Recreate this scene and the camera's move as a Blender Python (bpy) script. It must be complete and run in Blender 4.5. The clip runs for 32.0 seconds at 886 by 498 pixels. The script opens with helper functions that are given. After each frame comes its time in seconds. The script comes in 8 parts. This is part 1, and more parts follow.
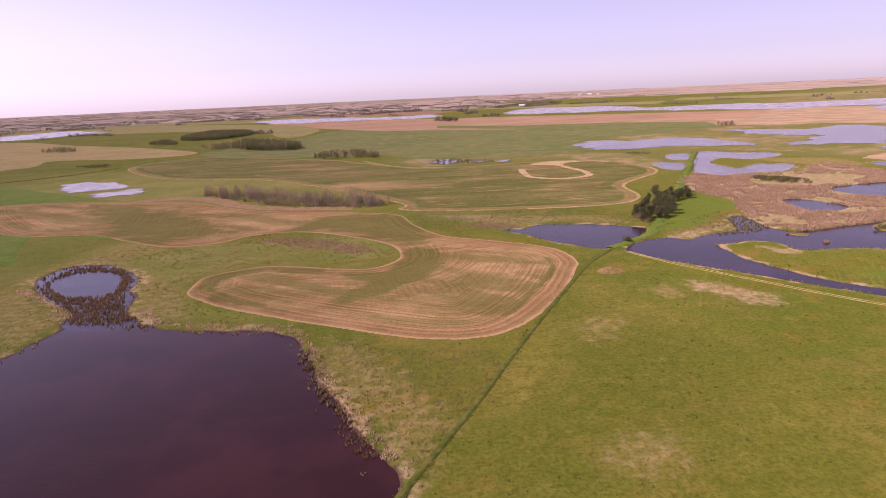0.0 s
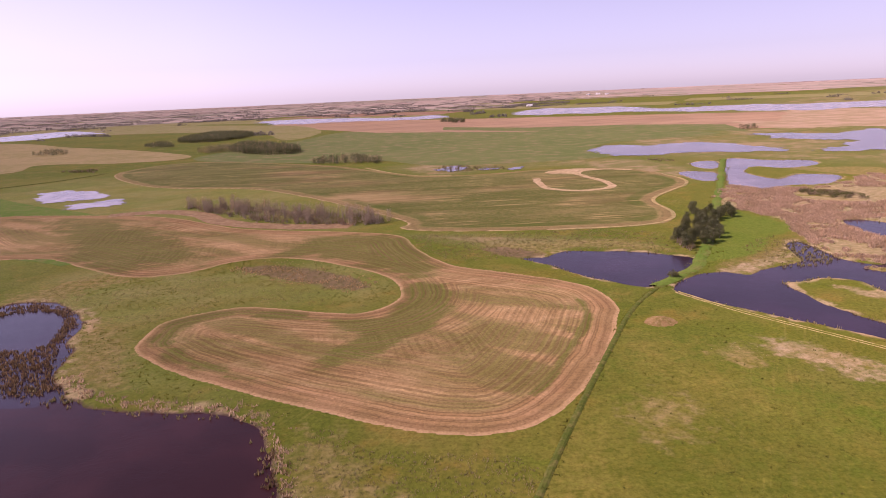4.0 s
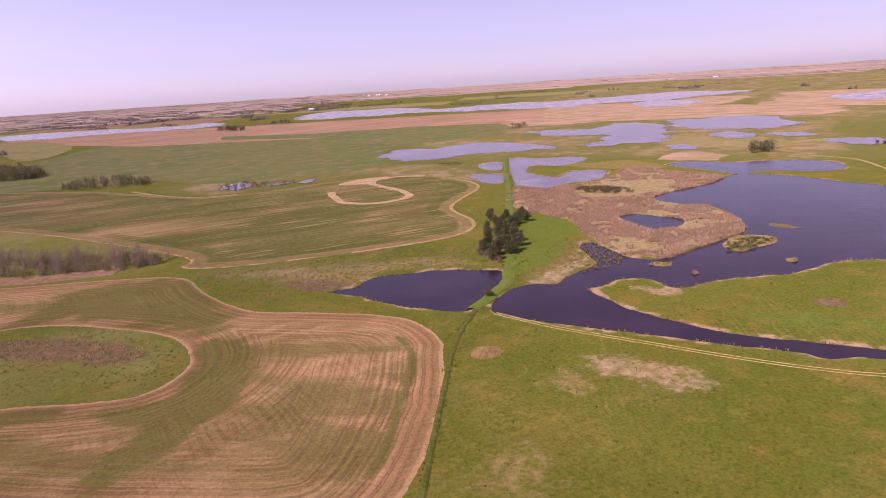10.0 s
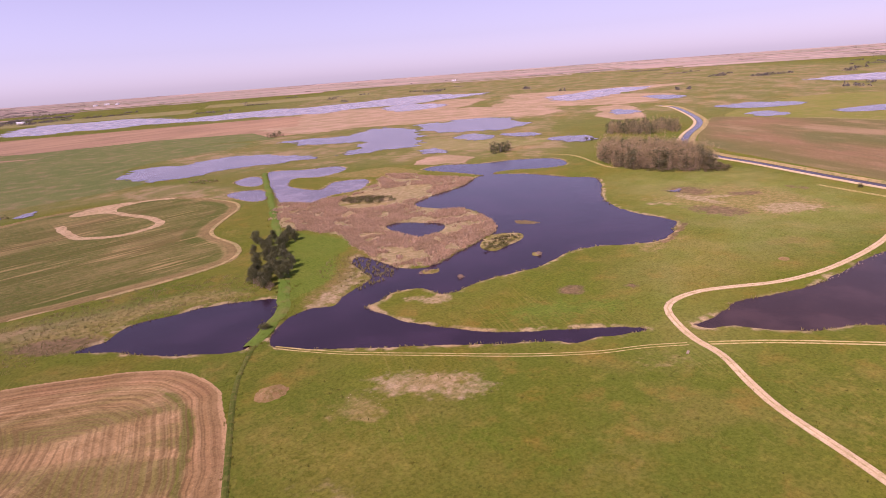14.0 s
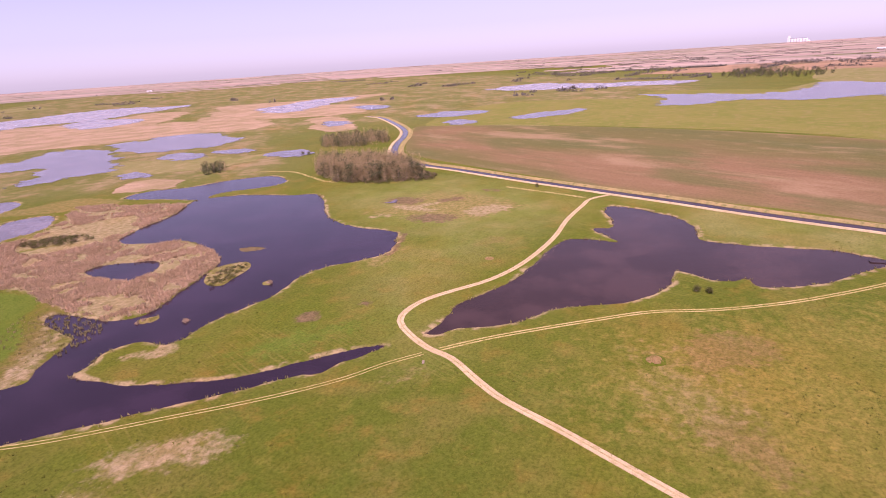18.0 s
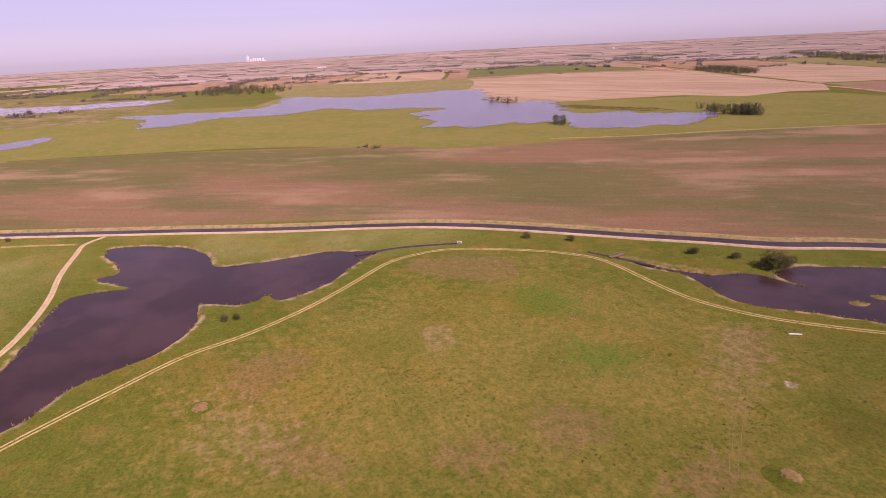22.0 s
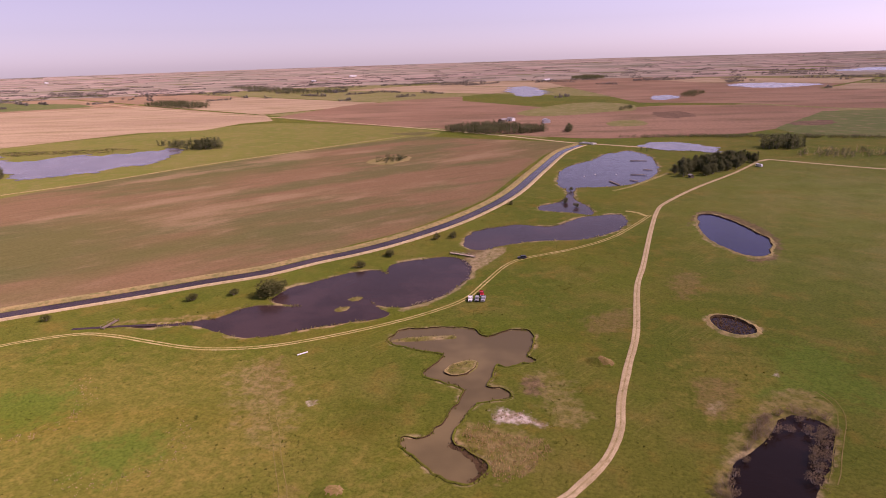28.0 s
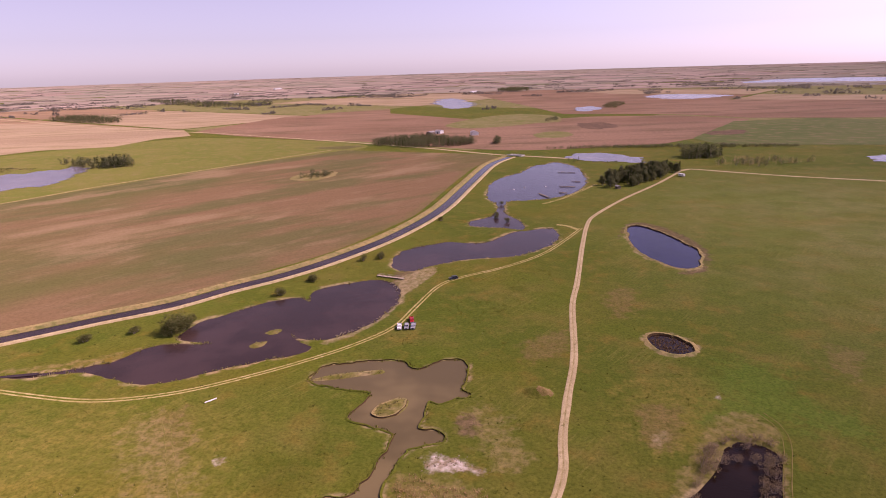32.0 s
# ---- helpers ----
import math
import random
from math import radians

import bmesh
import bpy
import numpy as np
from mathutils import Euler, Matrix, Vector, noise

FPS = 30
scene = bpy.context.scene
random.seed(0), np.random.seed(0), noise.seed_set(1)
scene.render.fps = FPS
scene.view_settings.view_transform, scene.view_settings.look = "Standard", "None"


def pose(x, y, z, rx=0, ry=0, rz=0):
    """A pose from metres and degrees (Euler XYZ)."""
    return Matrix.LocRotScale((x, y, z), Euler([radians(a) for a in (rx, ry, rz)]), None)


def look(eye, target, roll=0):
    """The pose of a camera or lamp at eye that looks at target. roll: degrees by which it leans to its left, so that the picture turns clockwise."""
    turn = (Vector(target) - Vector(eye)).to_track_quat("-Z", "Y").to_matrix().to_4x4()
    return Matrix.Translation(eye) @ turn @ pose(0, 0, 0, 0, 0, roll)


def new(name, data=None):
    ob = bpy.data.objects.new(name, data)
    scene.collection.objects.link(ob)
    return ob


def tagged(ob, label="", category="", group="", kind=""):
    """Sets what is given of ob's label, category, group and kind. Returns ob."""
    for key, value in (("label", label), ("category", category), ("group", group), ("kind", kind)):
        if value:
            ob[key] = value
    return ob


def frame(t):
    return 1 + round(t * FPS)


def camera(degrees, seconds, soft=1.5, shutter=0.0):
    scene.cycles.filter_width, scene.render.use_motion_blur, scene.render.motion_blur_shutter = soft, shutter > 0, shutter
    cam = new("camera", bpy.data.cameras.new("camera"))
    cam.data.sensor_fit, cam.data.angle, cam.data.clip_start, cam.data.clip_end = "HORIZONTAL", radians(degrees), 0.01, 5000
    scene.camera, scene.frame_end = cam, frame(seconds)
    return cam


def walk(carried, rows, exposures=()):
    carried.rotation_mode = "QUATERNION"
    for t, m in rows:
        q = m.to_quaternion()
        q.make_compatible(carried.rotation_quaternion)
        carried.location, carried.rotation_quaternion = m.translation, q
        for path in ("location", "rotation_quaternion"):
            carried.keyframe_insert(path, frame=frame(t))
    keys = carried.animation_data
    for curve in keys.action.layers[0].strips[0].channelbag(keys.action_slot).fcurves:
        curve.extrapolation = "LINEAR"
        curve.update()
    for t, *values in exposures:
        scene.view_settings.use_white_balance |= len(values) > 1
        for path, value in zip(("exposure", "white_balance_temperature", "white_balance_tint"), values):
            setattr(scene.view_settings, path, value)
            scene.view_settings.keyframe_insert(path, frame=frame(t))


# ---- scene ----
from mathutils.geometry import tessellate_polygon

cam = camera(72.207, 32.0, soft=0.95)
# seconds, eye, heading to the left from north, tilt up, lean
PATH = [
    (0, (-0.02, -0.42, 72.84), -0.005, -14.345, -2.621),
    (0.5, (-0.27, 5.81, 73.66), 0.370, -14.356, -2.582),
    (1, (-0.48, 12.17, 74.23), 0.547, -14.342, -2.560),
    (1.5, (-0.68, 18.45, 74.56), 0.563, -14.320, -2.485),
    (2, (-0.83, 24.54, 74.72), 0.547, -14.335, -2.465),
    (2.5, (-0.95, 30.58, 74.86), 0.520, -14.368, -2.502),
    (4.5, (-0.97, 55.56, 75.54), 0.508, -14.380, -2.573),
    (5, (-0.84, 60.62, 75.96), 0.522, -14.289, -2.620),
    (5.5, (-0.68, 64.93, 76.42), 0.516, -14.151, -2.648),
    (6, (-0.55, 67.89, 76.83), 0.498, -14.184, -2.702),
    (6.5, (-0.43, 69.69, 77.19), -0.274, -14.237, -2.730),
    (7, (-0.33, 70.73, 77.60), -2.005, -14.283, -2.861),
    (7.5, (-0.29, 71.44, 78.10), -2.573, -14.379, -2.861),
    (8, (-0.33, 72.19, 78.68), -5.891, -14.512, -3.132),
    (8.5, (-0.42, 73.14, 79.31), -10.417, -14.748, -3.362),
    (9, (-0.46, 74.20, 79.96), -14.001, -14.932, -3.491),
    (9.5, (-0.38, 75.17, 80.65), -17.019, -15.130, -3.596),
    (10, (-0.18, 76.00, 81.38), -19.093, -15.285, -3.636),
    (10.5, (0.12, 76.76, 82.11), -21.424, -15.392, -3.748),
    (11, (0.43, 77.51, 82.81), -24.424, -15.558, -3.893),
    (11.5, (0.65, 78.18, 83.54), -27.170, -15.696, -3.879),
    (12, (0.75, 78.67, 84.35), -30.305, -15.852, -3.946),
    (12.5, (0.81, 78.97, 85.21), -32.653, -15.978, -4.020),
    (13, (0.92, 79.18, 86.12), -35.640, -16.141, -3.981),
    (13.5, (1.10, 79.35, 87.04), -38.620, -16.268, -4.072),
    (14, (1.33, 79.53, 87.96), -41.340, -16.415, -4.106),
    (14.5, (1.55, 79.68, 88.89), -44.208, -16.541, -4.085),
    (16.5, (2.48, 80.21, 92.57), -56.498, -17.036, -3.877),
    (17, (2.96, 80.46, 93.26), -59.491, -17.127, -3.816),
    (17.5, (3.52, 80.73, 93.92), -63.370, -17.248, -3.668),
    (18, (3.99, 80.93, 94.62), -67.545, -17.349, -3.576),
    (18.5, (4.39, 81.01, 95.40), -70.104, -17.356, -3.521),
    (19, (4.81, 80.95, 96.20), -73.272, -17.372, -3.505),
    (19.5, (5.38, 80.75, 96.92), -78.279, -17.512, -3.560),
    (20, (6.18, 80.55, 97.53), -84.632, -17.720, -3.529),
    (20.5, (7.14, 80.47, 98.06), -91.127, -17.878, -3.426),
    (21, (8.04, 80.52, 98.70), -98.278, -18.046, -3.256),
    (21.5, (8.72, 80.53, 99.53), -105.631, -18.269, -3.087),
    (22, (9.29, 80.37, 100.42), -113.157, -18.388, -2.776),
    (22.5, (9.94, 79.96, 101.18), -120.174, -18.501, -2.544),
    (23, (10.69, 79.33, 101.78), -126.406, -18.486, -2.389),
    (23.5, (11.44, 78.57, 102.35), -132.279, -18.470, -2.394),
    (24, (12.13, 77.84, 102.94), -137.663, -18.386, -2.246),
    (24.5, (12.78, 77.22, 103.50), -143.966, -18.328, -2.087),
    (25, (13.37, 76.77, 103.97), -150.141, -18.256, -1.992),
    (25.5, (13.84, 76.46, 104.35), -154.036, -18.086, -1.888),
    (26, (14.14, 76.19, 104.64), -156.255, -17.915, -1.829),
    (26.5, (14.38, 75.76, 104.85), -157.616, -17.723, -1.762),
    (28.5, (15.22, 72.34, 105.16), -161.558, -17.269, -1.869),
    (29, (15.49, 70.61, 105.06), -162.487, -17.156, -1.904),
    (29.5, (15.77, 68.56, 104.89), -163.262, -17.027, -1.914),
    (30, (16.06, 66.19, 104.73), -164.000, -16.894, -1.908),
    (30.5, (16.39, 63.59, 104.63), -164.879, -16.797, -1.906),
    (31, (16.76, 60.83, 104.59), -165.805, -16.669, -1.914),
    (31.5, (17.13, 57.99, 104.64), -166.627, -16.567, -1.859),
    (32, (17.50, 55.08, 104.81), -167.207, -16.480, -1.740),
]


def aim(eye, heading, tilt, lean):
    h, p = radians(heading), radians(tilt)
    ahead = Vector((-math.sin(h) * math.cos(p), math.cos(h) * math.cos(p), math.sin(p)))
    return look(eye, Vector(eye) + ahead * 100, lean)


walk(cam, [(t, aim(e, h, p, l)) for t, e, h, p, l in PATH],
     exposures=[(0, 0.55, 6700, 56), (6, 0.5, 6600, 59), (13, 0.40, 6450, 62), (16.5, 0.50, 6400, 63), (19, 0.60, 6400, 63), (20, 0.40, 6450, 64),
         (21, 0.36, 6550, 65), (23, 0.15, 6750, 64), (26, 0.22, 6850, 61), (32, 0.46, 6850, 57)])

# ---------------------------------------------------------------- light
world = bpy.data.worlds.new("world")
scene.world = world
world.use_nodes = True
wn, wl = world.node_tree.nodes, world.node_tree.links
sky = wn.new("ShaderNodeTexSky")
sky.sky_type, sky.sun_disc = "NISHITA", False
SUN_FROM, SUN_UP = 255, 46          # compass bearing and height of the sun
sky.sun_elevation, sky.sun_rotation = radians(SUN_UP), radians(SUN_FROM)
sky.air_density, sky.dust_density, sky.ozone_density, sky.altitude = 1.0, 0.6, 3.0, 600
haze = wn.new("ShaderNodeHueSaturation")     # thin summer haze takes the colour out of the sky
haze.inputs["Saturation"].default_value = 0.46
veil = wn.new("ShaderNodeMix")
veil.data_type, veil.blend_type = "RGBA", "MULTIPLY"
veil.inputs[0].default_value, veil.inputs[7].default_value = 1.0, (0.895, 0.945, 1.055, 1.0)
wl.new(sky.outputs[0], haze.inputs["Color"])
wl.new(haze.outputs[0], veil.inputs[6])
sa, se = radians(SUN_FROM), radians(SUN_UP)
way, side, swell, glow = (wn.new("ShaderNode" + n) for n in ("TexCoord", "VectorMath", "MapRange", "Mix"))
side.operation, side.inputs[1].default_value = "DOT_PRODUCT", (math.sin(sa + 0.4), math.cos(sa + 0.4), 0.25)
for i, v in enumerate((-1.0, 1.0, 0.80, 1.27)):          # haze scatters more light on the sun's side of the sky
    swell.inputs[i + 1].default_value = v
glow.data_type, glow.blend_type, glow.inputs[0].default_value = "RGBA", "MULTIPLY", 1.0
wl.new(way.outputs["Generated"], side.inputs[0]), wl.new(side.outputs["Value"], swell.inputs[0])
wl.new(veil.outputs[2], glow.inputs[6]), wl.new(swell.outputs[0], glow.inputs[7])
off, fade, thin = (wn.new("ShaderNode" + n) for n in ("VectorMath", "MapRange", "Mix"))
off.operation, off.inputs[1].default_value = "DOT_PRODUCT", (math.sin(radians(42)), math.cos(radians(42)), 0.0)
for i, v in enumerate((0.45, 1.0, 1.0, 0.84)):           # dims the sky about bearing 42, set to fit the camera's view
    fade.inputs[i + 1].default_value = v
thin.data_type, thin.blend_type, thin.inputs[0].default_value = "RGBA", "MULTIPLY", 1.0
wl.new(way.outputs["Generated"], off.inputs[0]), wl.new(off.outputs["Value"], fade.inputs[0])
wl.new(glow.outputs[2], thin.inputs[6]), wl.new(fade.outputs[0], thin.inputs[7])
wl.new(thin.outputs[2], wn["Background"].inputs[0])
wn["Background"].inputs[1].default_value = 0.1
sun = new("sun", bpy.data.lights.new("sun", "SUN"))
sun.data.energy, sun.data.angle, sun.data.color = 4.2, radians(0.55), (1.0, 0.87, 0.72)
sun.matrix_world = look((math.sin(sa) * math.cos(se) * 300, math.cos(sa) * math.cos(se) * 300, math.sin(se) * 300), (0, 0, 0))


# ---------------------------------------------------------------- materials
class Mat:
    """A small node-tree builder for materials laid out in world metres."""

    def __init__(self, name, rough=0.9):
        self.m = bpy.data.materials.new(name)
        self.m.use_nodes = True
        self.n, self.l = self.m.node_tree.nodes, self.m.node_tree.links
        self.b = self.n["Principled BSDF"]
        self.b.inputs["Roughness"].default_value = rough
        self.b.inputs["Specular IOR Level"].default_value = 0.06
        self.b.inputs["Diffuse Roughness"].default_value = 0.75
        self.pos = self.n.new("ShaderNodeNewGeometry").outputs["Position"]

    def put(self, a, socket):
        if hasattr(a, "is_linked"):
            self.l.new(a, socket)
        else:
            socket.default_value = (*a, 1.0) if isinstance(a, tuple) and len(a) == 3 and socket.type == "RGBA" else a

    def noise(self, size, detail=4, stretch=(1, 1, 1), turn=0, rough=0.55):
        mp = self.n.new("ShaderNodeMapping")
        mp.vector_type = "TEXTURE"
        mp.inputs["Rotation"].default_value[2] = radians(turn)
        mp.inputs["Scale"].default_value = [size / s for s in stretch]
        self.l.new(self.pos, mp.inputs["Vector"])
        t = self.n.new("ShaderNodeTexNoise")
        t.inputs["Scale"].default_value, t.inputs["Detail"].default_value, t.inputs["Roughness"].default_value = 1.0, detail, rough
        self.l.new(mp.outputs[0], t.inputs["Vector"])
        return t.outputs["Fac"]

    def ramp(self, x, lo, hi, a=0.0, b=1.0):
        r = self.n.new("ShaderNodeMapRange")
        r.interpolation_type = "SMOOTHSTEP"
        self.put(x, r.inputs[0])
        for i, v in enumerate((lo, hi, a, b)):
            r.inputs[i + 1].default_value = v
        return r.outputs[0]

    def mix(self, f, a, b, how="MIX"):
        x = self.n.new("ShaderNodeMix")
        x.data_type, x.blend_type = "RGBA", how
        self.put(f, x.inputs[0]), self.put(a, x.inputs[6]), self.put(b, x.inputs[7])
        return x.outputs[2]

    def math(self, op, a, b=0.0):
        x = self.n.new("ShaderNodeMath")
        x.operation = op
        self.put(a, x.inputs[0]), self.put(b, x.inputs[1])
        return x.outputs[0]

    def attr(self, name):
        a = self.n.new("ShaderNodeAttribute")
        a.attribute_name = name
        return a.outputs["Fac"]

    def island(self):
        return self.n["Geometry"].outputs["Random Per Island"]

    def random(self):
        return self.n.new("ShaderNodeObjectInfo").outputs["Random"]

    def rows(self, period, turn, wobble=2.0):
        mp = self.n.new("ShaderNodeMapping")
        mp.vector_type = "TEXTURE"
        mp.inputs["Rotation"].default_value[2] = radians(turn)
        self.l.new(self.pos, mp.inputs["Vector"])
        w = self.n.new("ShaderNodeTexWave")
        w.inputs["Scale"].default_value, w.inputs["Distortion"].default_value = 6.2832 / 20 / period, wobble
        w.inputs["Detail"].default_value, w.inputs["Detail Scale"].default_value = 2, 0.3
        self.l.new(mp.outputs[0], w.inputs["Vector"])
        return w.outputs["Fac"]

    def stripes(self, value, period, detail=2):
        """Uneven parallel lines along a running distance."""
        t = self.n.new("ShaderNodeTexNoise")
        t.noise_dimensions = "1D"
        t.inputs["Scale"].default_value, t.inputs["Detail"].default_value = 1.0 / period, detail
        self.put(value, t.inputs["W"])
        return t.outputs["Fac"]

    def along(self, turn):
        """Metres run in one direction over the ground."""
        mp = self.n.new("ShaderNodeMapping")
        mp.vector_type = "TEXTURE"
        mp.inputs["Rotation"].default_value[2] = radians(turn)
        cut = self.n.new("ShaderNodeSeparateXYZ")
        self.l.new(self.pos, mp.inputs["Vector"]), self.l.new(mp.outputs[0], cut.inputs[0])
        return cut.outputs[0]

    def bump(self, h, strength=0.5, distance=0.2):
        b = self.n.new("ShaderNodeBump")
        b.inputs["Strength"].default_value, b.inputs["Distance"].default_value = strength, distance
        self.l.new(h, b.inputs["Height"]), self.l.new(b.outputs[0], self.b.inputs["Normal"])
        return self

    def done(self, colour):
        self.put(colour, self.b.inputs["Base Color"])
        return self.m


def m_patchy(name, a, b, c, big=40, mid=6, fine=0.7, rough=0.9, stretch=(1, 1, 1), turn=0):
    k = Mat(name, rough)
    col = k.mix(k.ramp(k.noise(big, 4, stretch, turn), 0.38, 0.62), a, b)
    col = k.mix(k.ramp(k.noise(mid, 5, stretch, turn), 0.45, 0.7), col, c)
    f = k.noise(fine, 4)
    col = k.mix(k.ramp(f, 0.25, 0.75, 0.0, 0.5), col, k.mix(1.0, col, (0.45, 0.45, 0.42), "MULTIPLY"))
    k.bump(f, 0.5, 0.15)
    return k.done(col)


def m_meadow():
    k = Mat("meadow_grass", 0.92)
    lush, green, dry, straw, mud = (0.098, 0.130, 0.013), (0.136, 0.144, 0.018), (0.215, 0.17, 0.040), (0.40, 0.31, 0.15), (0.10, 0.065, 0.045)
    col = k.mix(k.ramp(k.noise(110, 3), 0.4, 0.6), lush, green)
    col = k.mix(k.ramp(k.noise(26, 6), 0.46, 0.72, 0, 0.55), col, dry)
    col = k.mix(k.ramp(k.noise(7, 5), 0.5, 0.75, 0, 0.55), col, (0.19, 0.18, 0.028))
    col = k.mix(k.ramp(k.noise(13, 6, rough=0.65), 0.52, 0.68, 0, 0.46), col, (0.215, 0.150, 0.022))
    col = k.mix(k.ramp(k.noise(55, 4), 0.52, 0.62, 0, 0.5), col, (0.092, 0.140, 0.010))
    mown = k.math("MULTIPLY", k.ramp(k.noise(0.9, 2, (0.04, 1, 1), 62), 0.5, 0.66), k.ramp(k.noise(48, 3), 0.5, 0.62, 0, 0.3))
    col = k.mix(mown, col, (0.27, 0.225, 0.055))
    n, n2 = k.noise(5, 6), k.noise(1.6, 4)
    broken = k.math("ADD", k.math("MULTIPLY", n, 0.7), k.math("MULTIPLY", n2, 0.3))

    def patch(col, name, colour, deep, most):
        m = k.math("ADD", k.attr(name), k.math("MULTIPLY", k.math("SUBTRACT", broken, 0.5), 2.2))
        inner = k.mix(k.ramp(k.noise(3, 5), 0.35, 0.65), colour, deep)
        return k.mix(k.ramp(m, 0.35, 0.85, 0, most), col, inner)

    col = patch(col, "olive", (0.265, 0.215, 0.042), (0.175, 0.170, 0.026), 0.7)
    col = k.mix(k.math("MULTIPLY", k.attr("olive"), k.ramp(k.noise(38, 4), 0.45, 0.65, 0, 0.6)), col, (0.118, 0.138, 0.015))
    col = patch(col, "rust", (0.245, 0.165, 0.062), (0.180, 0.140, 0.038), 0.62)
    col = patch(col, "deep", (0.086, 0.112, 0.010), (0.114, 0.124, 0.013), 0.8)
    col = k.mix(k.math("MULTIPLY", k.attr("deep"), k.ramp(k.noise(17, 5), 0.50, 0.68, 0, 0.28)), col, (0.185, 0.142, 0.030))
    col = k.mix(k.math("MULTIPLY", k.attr("lightened"), k.ramp(k.noise(18, 5), 0.3, 0.7, 0.45, 0.95)), col, k.mix(k.ramp(k.noise(40, 4), 0.4, 0.6), (0.178, 0.205, 0.040), (0.225, 0.222, 0.062)))
    col = patch(col, "lush", (0.095, 0.160, 0.015), (0.118, 0.175, 0.02), 0.8)
    # Tan and olive marsh cover, its far tone partly lifted for haze.
    wet = k.math("ADD", k.math("MULTIPLY", k.noise(70, 4, (0.5, 1, 1), 40), 0.7), k.math("MULTIPLY", k.noise(12, 5), 0.5))
    wet = k.ramp(k.math("MULTIPLY", k.attr("marsh"), wet), 0.48, 0.72, 0, 0.85)
    tan = k.mix(k.ramp(k.noise(35, 4), 0.42, 0.6), (0.33, 0.245, 0.12), (0.20, 0.18, 0.06))
    col = k.mix(k.ramp(k.attr("marsh"), 0.2, 0.8, 0, 0.5), col, (0.16, 0.165, 0.045))
    col = k.mix(wet, col, tan)
    col = patch(col, "dry", (0.30, 0.235, 0.085), (0.17, 0.155, 0.032), 0.75)
    col = patch(col, "mud", (0.22, 0.145, 0.075), (0.13, 0.09, 0.045), 0.8)
    col = patch(col, "sand", (0.40, 0.315, 0.165), (0.25, 0.205, 0.08), 0.8)
    col = patch(col, "salt", (0.70, 0.61, 0.49), (0.30, 0.22, 0.12), 0.9)
    shore = k.attr("shore")
    band = k.math("MULTIPLY", shore, k.math("MULTIPLY", k.ramp(n, 0.3, 0.62), k.ramp(k.noise(25, 2), 0.38, 0.6, 0.25, 1.0)))
    col = k.mix(k.ramp(band, 0.15, 0.6, 0, 0.85), col, straw)
    col = k.mix(k.ramp(k.math("ADD", shore, k.math("MULTIPLY", n, 0.3)), 1.0, 1.12), col, mud)
    fine = k.noise(1.1, 6, rough=0.75)
    col = k.mix(k.ramp(fine, 0.36, 0.58, 0.75, 0.0), col, k.mix(1.0, col, (0.54, 0.58, 0.48), "MULTIPLY"))
    col = k.mix(k.ramp(k.noise(0.75, 3), 0.57, 0.70, 0.0, 0.55), col, k.mix(1.0, col, (1.45, 1.38, 1.25), "MULTIPLY"))
    col = k.mix(k.ramp(k.noise(4.2, 6, rough=0.7), 0.40, 0.56, 0.32, 0.0), col, k.mix(1.0, col, (0.66, 0.78, 0.60), "MULTIPLY"))
    col = k.mix(k.ramp(k.noise(2.4, 5), 0.55, 0.70, 0.0, 0.38), col, k.mix(1.0, col, (1.45, 1.38, 1.3), "MULTIPLY"))
    col = k.mix(k.ramp(k.noise(45, 3, (0.3, 1, 1), 25), 0.5, 0.68, 0.0, 0.45), col, k.mix(1.0, col, (1.15, 0.95, 0.8), "MULTIPLY"))
    k.bump(fine, 0.5, 0.25)
    return k.done(k.mix(1.0, col, (0.84, 0.86, 0.98), "MULTIPLY"))


